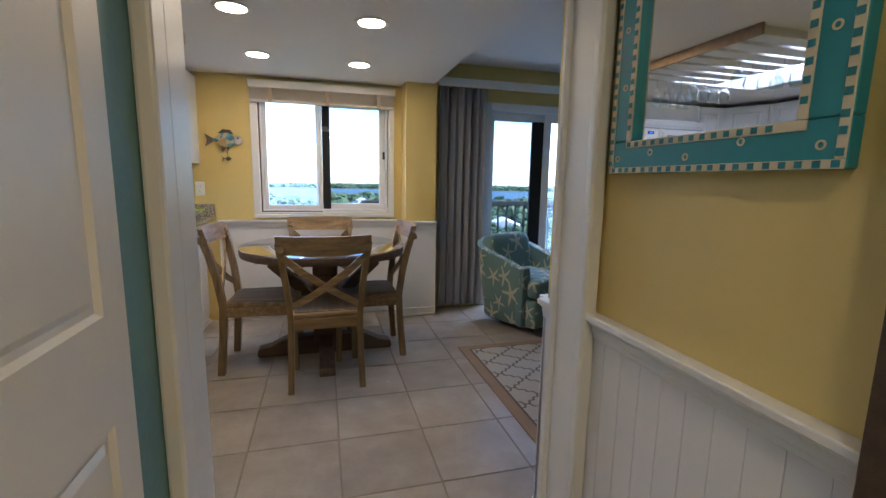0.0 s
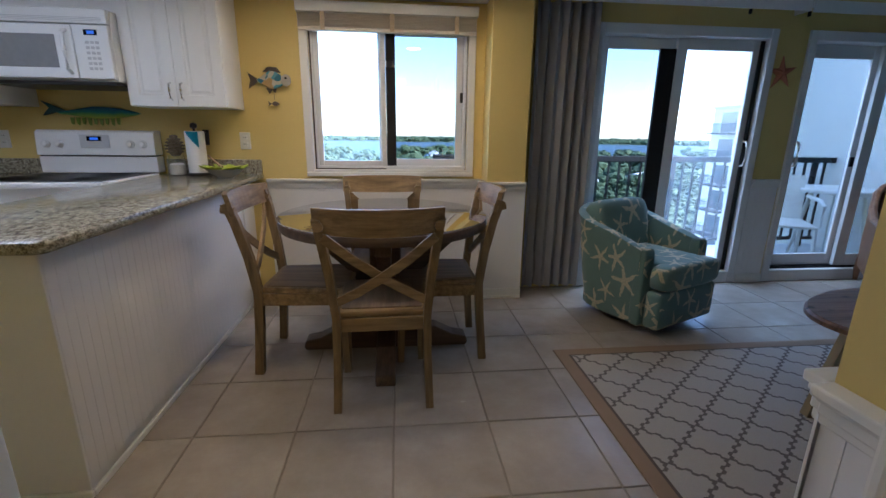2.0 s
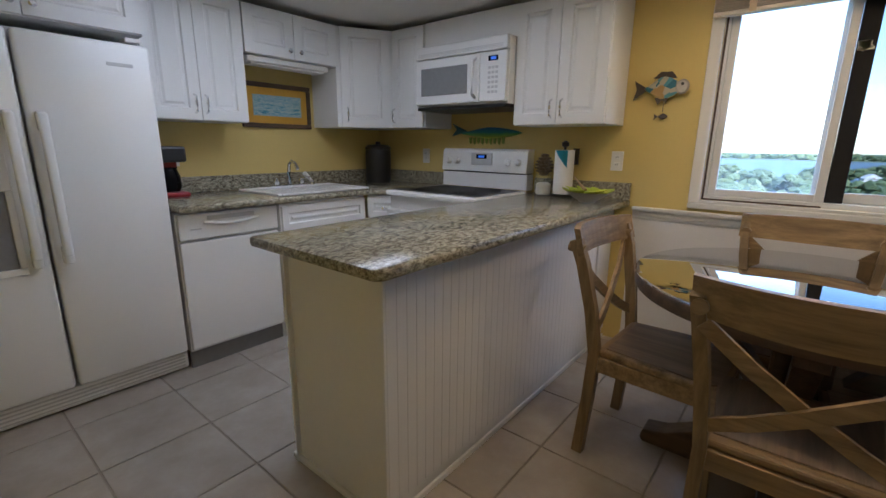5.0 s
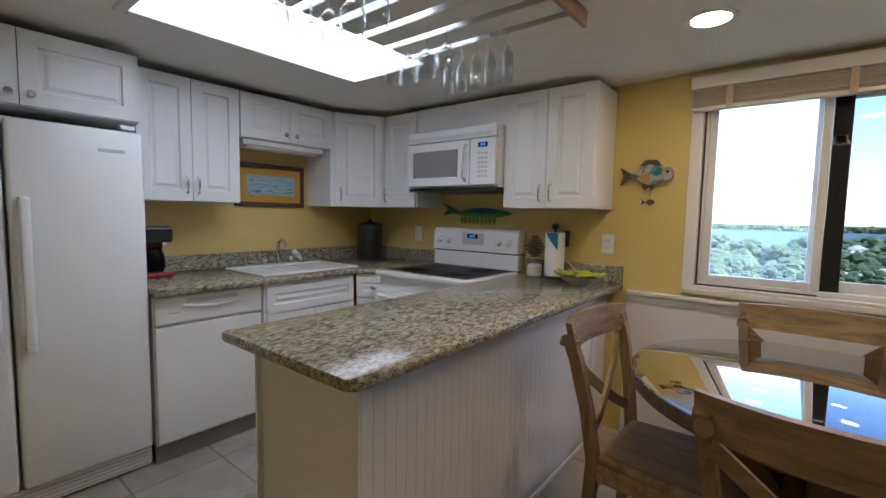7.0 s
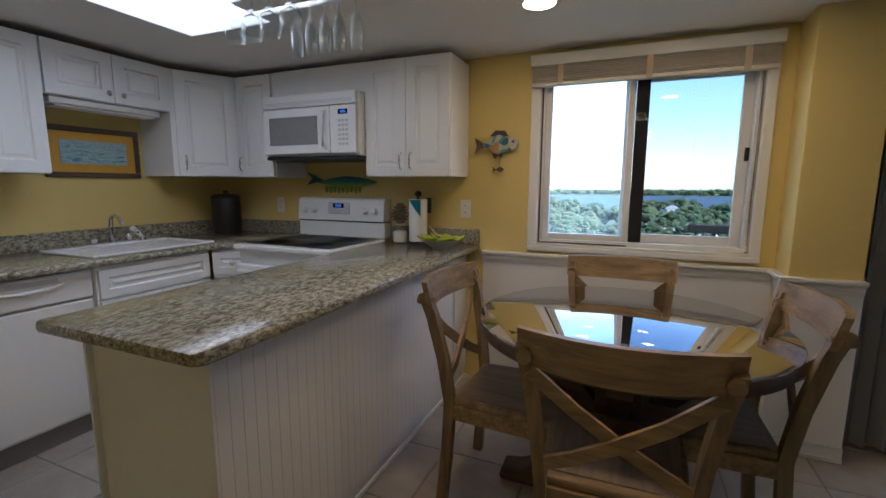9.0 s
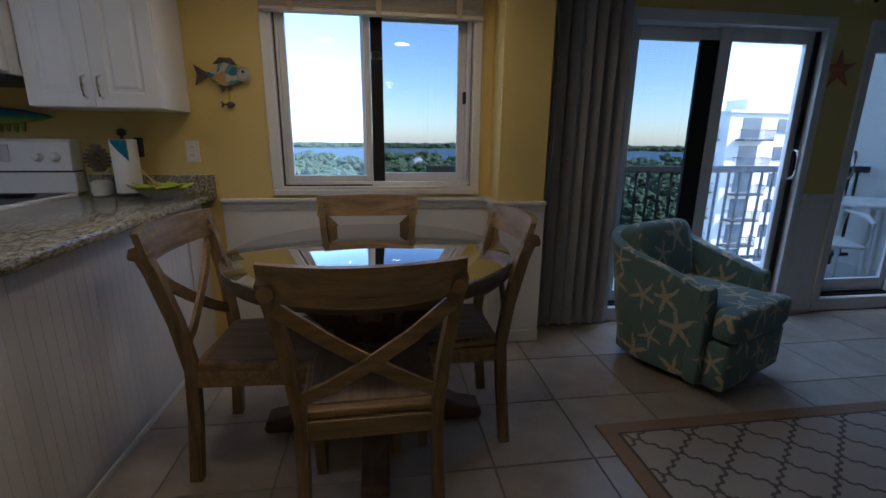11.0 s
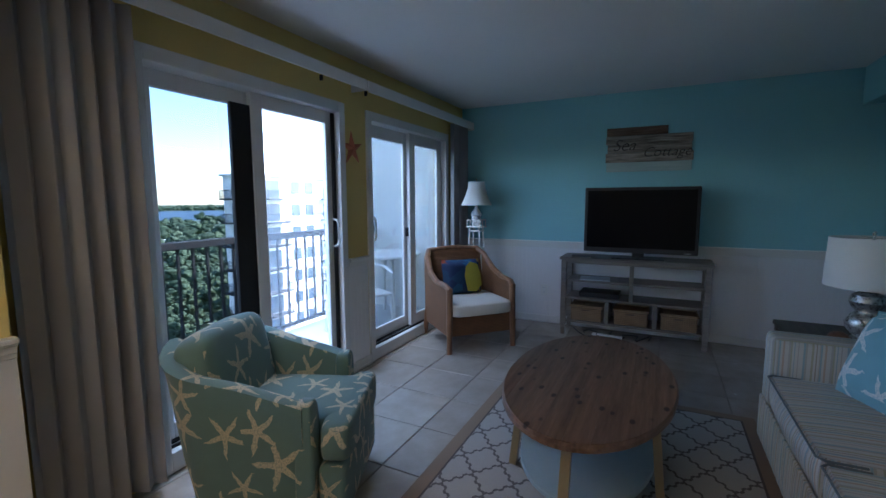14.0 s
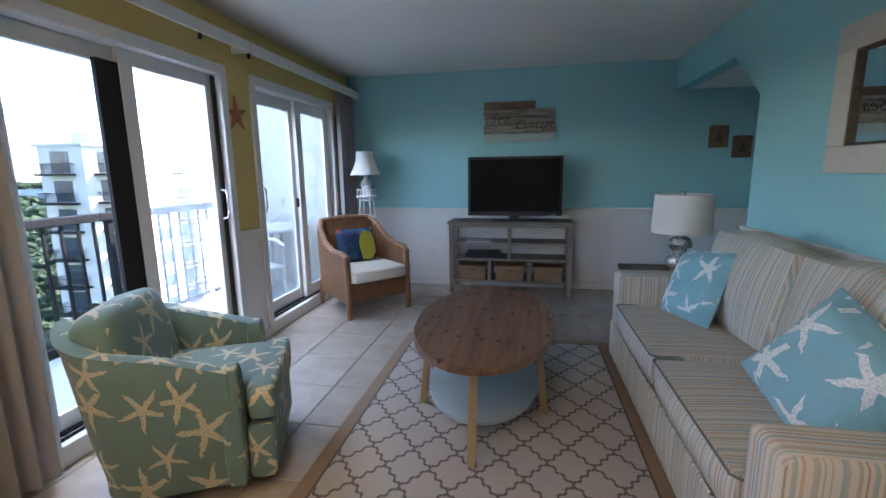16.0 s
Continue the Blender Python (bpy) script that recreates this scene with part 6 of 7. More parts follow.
lathe(bm, [(0.0, 0.10), (0.97, 0.10), (1.0, 0.106), (1.0, 0.122), (0.97, 0.127)], 48, None, 0.50, 0.30)
sh = part("shelf", bm, BLUESHELF, ct, "pale blue oval shelf", True)
bm = mesh()
lathe(bm, [(1.0, 0.102), (1.012, 0.105), (1.012, 0.122), (1.0, 0.125)], 48, None, 0.50, 0.30)
part("shelf_band", bm, BLUESHELF, sh, "pale grey-blue edge band")
for x, y in ((-0.60, 0.0), (0.60, 0.0), (-0.14, 0.31), (-0.14, -0.31)):
    bm = mesh()
    plank(bm, [(x * 0.9, y * 0.93, 0.422), (x * 1.08, y * 1.06, 0.0)], 0.036, 0.034, (-y, x, 0) if abs(x) > 0.2 else (1, 0, 0))
    part("leg", bm, GOLDLEG, ct, "gold painted leg")


# ---- soft seats ----
def cushion(bm, a, b, puff=0.03, m=None, cuts=4):
    """A rounded cushion between two corners, swollen in the middle."""
    tmp = mesh()
    a, b = Vector(a), Vector(b)
    bmesh.ops.create_cube(tmp, size=1.0)
    bmesh.ops.subdivide_edges(tmp, edges=tmp.edges[:], cuts=cuts, use_grid_fill=True)
    size, mid = b - a, (a + b) / 2
    for v in tmp.verts:
        p = v.co * 2
        l = max(abs(p.x), abs(p.y), abs(p.z))
        q = Vector((p.x * math.sqrt(max(0, 1 - p.y * p.y / 2 - p.z * p.z / 2 + p.y * p.y * p.z * p.z / 3)),
                    p.y * math.sqrt(max(0, 1 - p.z * p.z / 2 - p.x * p.x / 2 + p.z * p.z * p.x * p.x / 3)),
                    p.z * math.sqrt(max(0, 1 - p.x * p.x / 2 - p.y * p.y / 2 + p.x * p.x * p.y * p.y / 3))))
        r = p.lerp(q, 0.16)
        k = (1 - p.x * p.x) * (1 - p.y * p.y) if abs(p.z) >= max(abs(p.x), abs(p.y)) - 1e-4 else (1 - p.y * p.y) * (1 - p.z * p.z) if abs(p.x) >= abs(p.y) else (1 - p.x * p.x) * (1 - p.z * p.z)
        n = Vector((math.copysign(1, p.x) * (abs(p.x) > 0.999), math.copysign(1, p.y) * (abs(p.y) > 0.999), math.copysign(1, p.z) * (abs(p.z) > 0.999)))
        v.co = Vector((r.x * size.x / 2, r.y * size.y / 2, r.z * size.z / 2)) + mid + n * puff * k
    if m is not None:
        bmesh.ops.transform(tmp, matrix=m, verts=tmp.verts)
    merge(bm, tmp)


def puffy(bm, a, b, e=0.4, m=None, n=28):
    """A smooth, fully rounded upholstery block between two corners."""
    tmp = mesh()
    a, b = Vector(a), Vector(b)
    bmesh.ops.create_uvsphere(tmp, u_segments=n, v_segments=n // 2, radius=1.0)
    for v in tmp.verts:
        r = math.hypot(v.co.x, v.co.y)
        ring = r ** e
        cx, cy = (v.co.x / r, v.co.y / r) if r > 1e-6 else (0.0, 0.0)
        q = Vector((ring * math.copysign(abs(cx) ** e, cx), ring * math.copysign(abs(cy) ** e, cy), math.copysign(abs(v.co.z) ** e, v.co.z)))
        v.co = Vector((q.x * (b - a).x / 2, q.y * (b - a).y / 2, q.z * (b - a).z / 2)) + (a + b) / 2
    if m is not None:
        bmesh.ops.transform(tmp, matrix=m, verts=tmp.verts)
    merge(bm, tmp)


def throw_pillow(m, w, mat, label, name="throw_pillow"):
    p = thing(name, label, "pillow", m)
    bm = mesh()
    n = 10
    grid = {}
    for s in (-1, 1):
        for i in range(n + 1):
            for j in range(n + 1):
                u, v = i / n * 2 - 1, j / n * 2 - 1
                edge = (1 - u ** 4) * (1 - v ** 4)
                pinch = 1 - 0.06 * (1 - abs(u)) * abs(v) ** 3 - 0.0
                x = u * w / 2 * (1 - 0.05 * (1 - v * v))
                z = v * w / 2 * (1 - 0.05 * (1 - u * u))
                y = s * 0.075 * edge ** 0.6
                if abs(u) == 1 or abs(v) == 1:
                    grid[(0, i, j)] = grid.get((0, i, j)) or bm.verts.new((x * pinch, 0, z))
                    grid[(s, i, j)] = grid[(0, i, j)]
                else:
                    grid[(s, i, j)] = bm.verts.new((x * pinch, y, z))
        for i in range(n):
            for j in range(n):
                q = [grid[(s, i, j)], grid[(s, i + 1, j)], grid[(s, i + 1, j + 1)], grid[(s, i, j + 1)]]
                bm.faces.new(q if s < 0 else q[::-1])
    cv = part("cover", bm, mat, p, smooth=True, uv=True)
    bm = mesh()
    h = w / 2 * 0.985
    sweep(bm, [(-h, 0, -h), (0, 0, -h * 0.955), (h, 0, -h), (h * 0.955, 0, 0), (h, 0, h), (0, 0, h * 0.955), (-h, 0, h), (-h * 0.955, 0, 0), (-h, 0, -h)], 0.004, 6)
    part("piping", bm, mat, p, uv=True)
    return p


# swivel armchair: faces local -y, turned towards the room
ac = thing("swivel_armchair", "sage green barrel armchair printed with cream starfish by the door", "armchair", pose(2.485, 3.92, 0, 0, 0, 24) @ Matrix.Diagonal((0.90, 0.875, 1.01, 1)))
bm = mesh()
lathe(bm, [(0.24, 0.0), (0.25, 0.005), (0.25, 0.03), (0.2, 0.045)], 28)
part("swivel_base", bm, BLACK, ac, "black swivel base")
bm = mesh()
prism(bm, [(-0.30, -0.30), (0.30, -0.30), (0.33, 0.10), (0.27, 0.30), (-0.27, 0.30), (-0.33, 0.10)], 0.045, 0.30, None, 0.02)
part("seat_base", bm, ARMFABRIC, ac, uv=True, smooth=True)


def arm_shell(bm, s):
    """One side of the barrel: from the arm's front round to the middle of the back, rising to the back."""
    n, t = 14, 0.105
    rows = []
    for k in range(n + 1):
        u = k / n
        if u < 0.55:
            w = u / 0.55
            p = Vector((0.355, -0.255 + 0.44 * w))
            d = Vector((1.0, 0.0))
        else:
            w = (u - 0.55) / 0.45
            a = w * math.pi / 2
            p = Vector((0.12 + 0.235 * math.cos(a) if w < 1 else 0.0, 0.185 + 0.19 * math.sin(a)))
            p.x = p.x * (1 - w) + (0.0 if w == 1 else p.x) * w if w < 1 else 0.0
            d = Vector((math.cos(a), math.sin(a)))
        top = 0.545 + 0.19 * u ** 0.95
        lean = 0.02 + 0.085 * max(0.0, (u - 0.35) / 0.65)
        taper = 0.05
        o = Vector((p.x, p.y))
        inn = o - d * t
        prof = [(o - d * taper, 0.05), (o, 0.30), (o + d * lean * 0.6, top - 0.05), (o + d * (lean + 0.005) - d * 0.02, top - 0.008), (o + d * lean - d * 0.05, top),
                (inn + d * lean + d * 0.01, top - 0.012), (inn + d * lean * 0.8, top - 0.06), (inn, 0.29), (inn - d * 0.0, 0.05)]
        rows.append([bm.verts.new((s * q.x, q.y, z)) for q, z in prof])
    m = len(rows[0])
    for a, b in zip(rows, rows[1:]):
        for j in range(m):
            f = (a[j], a[(j + 1) % m], b[(j + 1) % m], b[j])
            bm.faces.new(f)
    bm.faces.new(rows[0])
    bm.faces.new(rows[-1])
    bmesh.ops.recalc_face_normals(bm, faces=bm.faces)


for s in (-1, 1):
    bm = mesh()
    arm_shell(bm, s)
    part("armrest", bm, ARMFABRIC, ac, smooth=True, uv=True)
bm = mesh()
puffy(bm, (-0.25, -0.44, 0.295), (0.25, 0.24, 0.465), 0.28)
puffy(bm, (-0.335, -0.445, 0.30), (0.335, -0.30, 0.462), 0.4)
part("seat_cushion", bm, ARMFABRIC, ac, smooth=True, uv=True)
bm = mesh()
puffy(bm, (-0.295, -0.10, -0.25), (0.295, 0.11, 0.175), 0.42, pose(0, 0.25, 0.60, -13))
part("back_cushion", bm, ARMFABRIC, ac, smooth=True, uv=True)
for x0, x1 in ((-0.36, -0.25), (0.25, 0.36)):
    bm = mesh()
    puffy(bm, (x0, -0.295, 0.055), (x1, -0.21, 0.551), 0.3)
    part("arm_front", bm, ARMFABRIC, ac, smooth=True, uv=True)
bm = mesh()
box(bm, (-0.325, -0.42, 0.06), (0.325, -0.297, 0.296), 0.03, 3)
part("front_panel", bm, ARMFABRIC, ac, smooth=True, uv=True)

# ---- sofa ----
so = thing("sofa", "cream, teal and olive striped fabric sofa against the turquoise wall", "sofa", pose(1.95, YS + 0.085, 0))
SL, SD = 1.97, 0.76
bm = mesh()
box(bm, (0.16, 0.03, 0.05), (SL - 0.16, SD - 0.03, 0.29), 0.015)
part("base", bm, STRIPE, so, uv=True, smooth=True)
for k in range(2):
    bm = mesh()
    x0 = 0.165 + k * (SL - 0.33) / 2
    cushion(bm, (x0, 0.16, 0.29), (x0 + (SL - 0.33) / 2 - 0.004, SD + 0.015, 0.445), 0.014, None, 5)
    part("seat_cushion", bm, STRIPE, so, uv=True, smooth=True)
    bm = mesh()
    cushion(bm, (x0 + 0.005, -0.09, -0.23), (x0 + (SL - 0.33) / 2 - 0.008, 0.09, 0.25), 0.04, None, 5)
    bmesh.ops.transform(bm, matrix=pose(0, 0.20, 0.67, 12), verts=bm.verts)
    part("back_cushion", bm, STRIPE, so, uv=True, smooth=True)
bm = mesh()
box(bm, (0.05, 0.0, 0.05), (SL - 0.05, 0.12, 0.82), 0.04, 3)
part("back_frame", bm, STRIPE, so, uv=True, smooth=True)
for x0 in (0.0, SL - 0.165):
    bm = mesh()
    box(bm, (x0, 0.02, 0.05), (x0 + 0.165, SD, 0.63), 0.028, 3)
    part("armrest", bm, STRIPE, so, uv=True, smooth=True)
for k in range(26):
    bm = mesh()
    x = 0.02 + k * (SL - 0.04) / 26
    cushion(bm, (x + 0.001, SD - 0.006, 0.06), (x + (SL - 0.04) / 26 - 0.001, SD + 0.010, 0.285), 0.004, None, 2)
    part("quilted_channel", bm, STRIPE, so, uv=True, smooth=True)
for x in (0.06, SL - 0.06):
    for y in (0.08, SD - 0.07):
        bm = mesh()
        rod(bm, (x, y, 0.0), (x, y, 0.06), 0.018, 0.025)
        part("foot", bm, DARKWOOD, so)
WELT = cloth("grey_teal_welt", (0.13, 0.15, 0.15))
for k in range(2):
    x0 = 0.165 + k * (SL - 0.33) / 2
    x1 = x0 + (SL - 0.33) / 2 - 0.004
    for z in (0.438,):
        bm = mesh()
        sweep(bm, [(x0 + 0.012, SD - 0.12, z), (x0 + 0.008, SD - 0.01, z), (x0 + 0.03, SD + 0.012, z), (x1 - 0.03, SD + 0.012, z), (x1 - 0.008, SD - 0.01, z), (x1 - 0.012, SD - 0.12, z)], 0.0045, 6)
        part("welt", bm, WELT, so, "dark corded welt", True)
throw_pillow(pose(3.51, 1.555, 0.635, -24, -6, 196), 0.42, PILLOWBLUE, "sky blue throw pillow with white starfish leaning on the sofa arm")
throw_pillow(pose(2.40, 1.56, 0.635, -28, 24, 188), 0.42, PILLOWBLUE, "sky blue throw pillow with white starfish, tilted on the sofa")

# ---- end table with lamp ----
et = thing("end_table", "dark wooden end table between the sofa and the alcove", "end table", pose(4.12, 1.17, 0))
bm = mesh()
box(bm, (0, 0, 0.47), (0.62, 0.56, 0.50), 0.006)
part("tabletop", bm, DARKWOOD, et)
for x in (0.03, 0.59):
    for y in (0.03, 0.53):
        bm = mesh()
        box(bm, (x - 0.02, y - 0.02, 0), (x + 0.02, y + 0.02, 0.469), 0.003)
        part("leg", bm, DARKWOOD, et)
lp = thing("table_lamp", "mercury glass table lamp with white drum shade on the end table", "lamp", pose(4.42, 1.36, 0.50))
bm = mesh()
lathe(bm, [(0.06, 0.0), (0.062, 0.012), (0.05, 0.02), (0.085, 0.06), (0.095, 0.10), (0.075, 0.145), (0.045, 0.165), (0.07, 0.19), (0.083, 0.225), (0.07, 0.262), (0.03, 0.285), (0.025, 0.30)], 32)
part("base", bm, MERCURY, lp, "silvered mercury glass base", True)
bm = mesh()
rod(bm, (0, 0, 0.29), (0, 0, 0.605), 0.006)
lathe(bm, [(0.003, 0.595), (0.012, 0.605), (0.012, 0.618), (0.004, 0.626)], 14)
part("stem", bm, CHROME, lp)
bm = mesh()
lathe(bm, [(0.205, 0.31), (0.195, 0.59), (0.190, 0.59), (0.200, 0.31)], 40)
bm2 = [f for f in bm.faces if len(f.verts) > 4]
bmesh.ops.delete(bm, geom=bm2, context="FACES_ONLY")
part("shade", bm, SHADE, lp, "white linen drum shade", True)
bm = mesh()
for k in range(3):
    a = 2 * math.pi * k / 3
    rod(bm, (0, 0, 0.588), (0.19 * math.cos(a), 0.19 * math.sin(a), 0.588), 0.002, None, 6)
part("shade_spider", bm, CHROME, lp)
wb = thing("wooden_shell", "brown carved wooden shell on the end table", "ornament", pose(4.25, 1.52, 0.50))
bm = mesh()
lathe(bm, [(0.05, 0), (0.075, 0.015), (0.072, 0.04), (0.05, 0.065), (0.01, 0.075)], 24, None, 1.0, 0.7)
part("shell", bm, wood("polished_brown_wood", (0.14, 0.05, 0.02), (0.36, 0.16, 0.07), 0, 1.5), wb, smooth=True)

# ---- television and stand ----
ts = thing("tv_stand", "grey-brown wooden television stand with shelves and three basket bays", "tv stand", pose(5.405, 2.03, 0))
L, D, H = 1.255, 0.355, 0.765
bm = mesh()
box(bm, (-0.015, -0.015, H - 0.028), (D, L + 0.015, H), 0.006)
part("top", bm, GREYWOOD, ts)
for x in (0.0, D - 0.05):
    for y in (0.0, L - 0.05):
        bm = mesh()
        prism(bm, [(0.006, 0.006), (0.044, 0.006), (0.044, 0.044), (0.006, 0.044)], 0.0, 0.10, pose(x, y, 0))
        box(bm, (x, y, 0.10), (x + 0.05, y + 0.05, H - 0.0285), 0.004)
        part("leg", bm, GREYWOOD, ts)
for z in (0.135, 0.365, 0.535):
    bm = mesh()
    box(bm, (0.012, 0.05, z - 0.01), (D - 0.012, L - 0.05, z + 0.012), 0.003)
    part("shelf", bm, GREYWOOD, ts)
bm = mesh()
box(bm, (0.01, 0.05, H - 0.06), (0.03, L - 0.05, H - 0.029), 0.002)
part("apron", bm, GREYWOOD, ts)
bm = mesh()
box(bm, (0.012, L / 2 - 0.018, 0.378), (0.03, L / 2 + 0.018, H - 0.061), 0.003)
part("divider", bm, GREYWOOD, ts)
for y in (L / 3 + 0.005, 2 * L / 3 - 0.005):
    bm = mesh()
    box(bm, (0.012, y - 0.018, 0.148), (D - 0.02, y + 0.018, 0.354), 0.003)
    part("divider", bm, GREYWOOD, ts)


def basket(y, w):
    b = thing("wicker_basket", "woven wicker basket sitting in the television stand", "basket", pose(5.43, y, 0.1475), "baskets in the television stand")
    bm = mesh()
    prism(bm, [(0.0, 0.012), (0.27, 0.012), (0.27, w - 0.012), (0.0, w - 0.012)], 0.0, 0.135, None, 0.012)
    part("body", bm, BASKET, b)
    bm = mesh()
    sweep(bm, [(0.0, 0.01, 0.142), (0.27, 0.01, 0.142), (0.27, w - 0.01, 0.142), (0.0, w - 0.01, 0.142), (0.0, 0.01, 0.142)], 0.012)
    part("rim", bm, BASKET, b)
    # no hole is cut: a dark patch on the front gives its shade
    bm = mesh()
    box(bm, (-0.003, w / 2 - 0.035, 0.10), (0.002, w / 2 + 0.035, 0.112), 0.002)
    part("hand_hole", bm, DARKWOOD, b)
    return b


for k in range(3):
    basket(2.03 + 0.075 + k * 0.393, 0.31)
tv = thing("television", "black flat-screen television standing on the stand, switched off", "television", pose(5.48, 2.14, 0.7655))
TW, TH = 0.955, 0.60
bm = mesh()
box(bm, (0.0, 0.0, 0.055), (0.05, TW, 0.055 + TH), 0.010)
part("housing", bm, BLACK, tv)
bm = mesh()
box(bm, (-0.003, 0.028, 0.055 + 0.045), (0.001, TW - 0.028, 0.055 + TH - 0.028))
part("screen", bm, SCREEN, tv, "dark glossy screen")
bm = mesh()
box(bm, (-0.07, TW / 2 - 0.22, 0.0), (0.14, TW / 2 + 0.22, 0.015), 0.005)
box(bm, (0.02, TW / 2 - 0.05, 0.014), (0.045, TW / 2 + 0.05, 0.06), 0.004)
part("foot", bm, BLACK, tv)
bm = mesh()
box(bm, (-0.002, TW * 0.06, 0.065), (0.001, TW * 0.06 + 0.05, 0.072))
part("badge", bm, KEY, tv)
rm = thing("set_top_box", "small grey set-top box on the television stand", "set-top box", pose(5.44, 3.02, 0.7655, 0, 0, 8))
bm = mesh()
box(bm, (0, 0, 0), (0.10, 0.17, 0.022), 0.004)
part("case", bm, plain("dark_grey_plastic", (0.08, 0.08, 0.085), 0.4), rm)
vb = thing("cable_box", "flat black cable box on the stand's shelf", "cable box", pose(5.455, 2.76, 0.3775))
bm = mesh()
box(bm, (0, 0, 0), (0.24, 0.36, 0.05), 0.005)
part("case", bm, BLACK, vb)
bk = thing("magazine", "pale folded magazine lying on the stand's upper shelf", "magazine", pose(5.435, 2.84, 0.5475, 0, 0, 6))
bm = mesh()
box(bm, (0, 0, 0), (0.2, 0.27, 0.012), 0.003)
part("pages", bm, plain("pale_paper", (0.5, 0.52, 0.55), 0.5), bk)
ps = thing("power_strip", "white power strip on the floor under the stand", "power strip", pose(5.40, 2.72, 0.0, 0, 0, -8))
bm = mesh()
box(bm, (0, 0, 0), (0.05, 0.27, 0.035), 0.006)
part("body", bm, WHITE, ps)
cb = thing("power_cable", "tangled black cables on the floor under the stand", "cable", pose(5.45, 2.4, 0.006))
bm = mesh()
sweep(bm, [(0.1 * math.sin(k * 1.3) + 0.05, 0.05 + k * 0.035 + 0.04 * math.cos(k * 1.9), 0.006 + 0.012 * (k % 3)) for k in range(22)], 0.005, 6)
part("cable", bm, BLACK, cb)
cb = thing("lamp_cord", "thin white cord hanging from the wall socket", "cable", pose(XE - 0.03, 3.53, 0.0))
bm = mesh()
sweep(bm, [(0.012, 0, 0.34), (0.0, -0.005, 0.26), (0.0, -0.03, 0.14), (0.002, -0.09, 0.05), (0.0, -0.16, 0.008)], 0.003, 6)
part("cord", bm, WHITE, cb)

# ---- sign over the television ----
sg = thing("wooden_sign", "weathered driftwood plank sign reading Sea Cottage above the television", "sign", pose(XE - 0.004, 0, 0))
for k, (y0, y1, z0, z1, mt) in enumerate(((2.42, 2.95, 1.915, 1.99, RUSTIC), (2.215, 2.955, 1.835, 1.913, DRIFT), (2.22, 2.94, 1.755, 1.833, DRIFT), (2.205, 2.955, 1.665, 1.753, DRIFT), (2.215, 2.945, 1.575, 1.663, PALEBOARD))):
    bm = mesh()
    box(bm, (-0.024 + 0.003 * (k % 2), y0, z0), (0.0, y1, z1), 0.004)
    part("plank", bm, mt, sg)


def lettering(text, size, y, z, x, parent, mat):
    """Flat letters that face -x, read from +y to -y."""
    cu = bpy.data.curves.new("letters", "FONT")
    cu.body, cu.size, cu.extrude, cu.shear, cu.offset = text, size, 0.0012, 0.35, -0.0012
    tmp = bpy.data.objects.new("letters", cu)
    scene.collection.objects.link(tmp)
    dg = bpy.context.evaluated_depsgraph_get()
    data = bpy.data.meshes.new_from_object(tmp.evaluated_get(dg))
    bpy.data.objects.remove(tmp)
    data.materials.clear()
    data.materials.append(mat)
    ob = new("lettering", data)
    ob.parent = parent
    ob.matrix_local = pose(x, y, z, 90, 0, -90)
    return ob


INK = plain("dark_grey_ink", (0.06, 0.055, 0.05), 0.7)
lettering("Sea", 0.15, 2.895, 1.775, -0.0255, sg, INK)
lettering("Cottage", 0.125, 2.63, 1.71, -0.0255, sg, INK)

# two small pictures in the alcove
for y, z in ((0.655, 1.475), (0.44, 1.375)):
    pc2 = thing("small_picture", "small dark wooden wall plaque in the alcove", "picture", pose(XE - 0.001, y + 0.085, z, 0, 0, -90), "plaques in the alcove")
    bm = mesh()
    box(bm, (0, -0.018, 0), (0.17, 0, 0.21), 0.004)
    part("board", bm, RUSTIC, pc2)
    bm = mesh()
    prism(bm, [(0.05, 0.05), (0.12, 0.045), (0.115, 0.10), (0.09, 0.17), (0.07, 0.12)], 0.0, 0.006, Matrix(((1, 0, 0, 0), (0, 0, -1, -0.0182), (0, 1, 0, 0), (0, 0, 0, 1))))
    part("emblem", bm, DARKWOOD, pc2)

# mirror on the sofa wall
mr = thing("wall_mirror", "rectangular wall mirror in a pale shell-inlaid frame above the sofa", "mirror", pose(3.36, YS + 0.002, 1.245, 0, 0, 180))
MW, MH, FW = 0.86, 0.65, 0.12
bm = mesh()
for a, b in (((0, -0.035, 0), (MW, 0, FW)), ((0, -0.035, MH - FW), (MW, 0, MH)), ((0, -0.035, FW), (FW, 0, MH - FW)), ((MW - FW, -0.035, FW), (MW, 0, MH - FW))):
    box(bm, a, b, 0.006)
part("frame", bm, SHELLFRAME, mr)
bm = mesh()
for a, b in (((FW, -0.03, FW), (MW - FW, -0.004, FW + 0.012)), ((FW, -0.03, MH - FW - 0.012), (MW - FW, -0.004, MH - FW)), ((FW, -0.03, FW + 0.012), (FW + 0.012, -0.004, MH - FW - 0.012)), ((MW - FW - 0.012, -0.03, FW + 0.012), (MW - FW, -0.004, MH - FW - 0.012))):
    box(bm, a, b)
part("inner_edge", bm, DARKWOOD, mr, "dark inner edge")
bm = mesh()
box(bm, (FW + 0.012, -0.012, FW + 0.012), (MW - FW - 0.012, -0.004, MH - FW - 0.012))
part("mirror_glass", bm, MIRROR, mr)

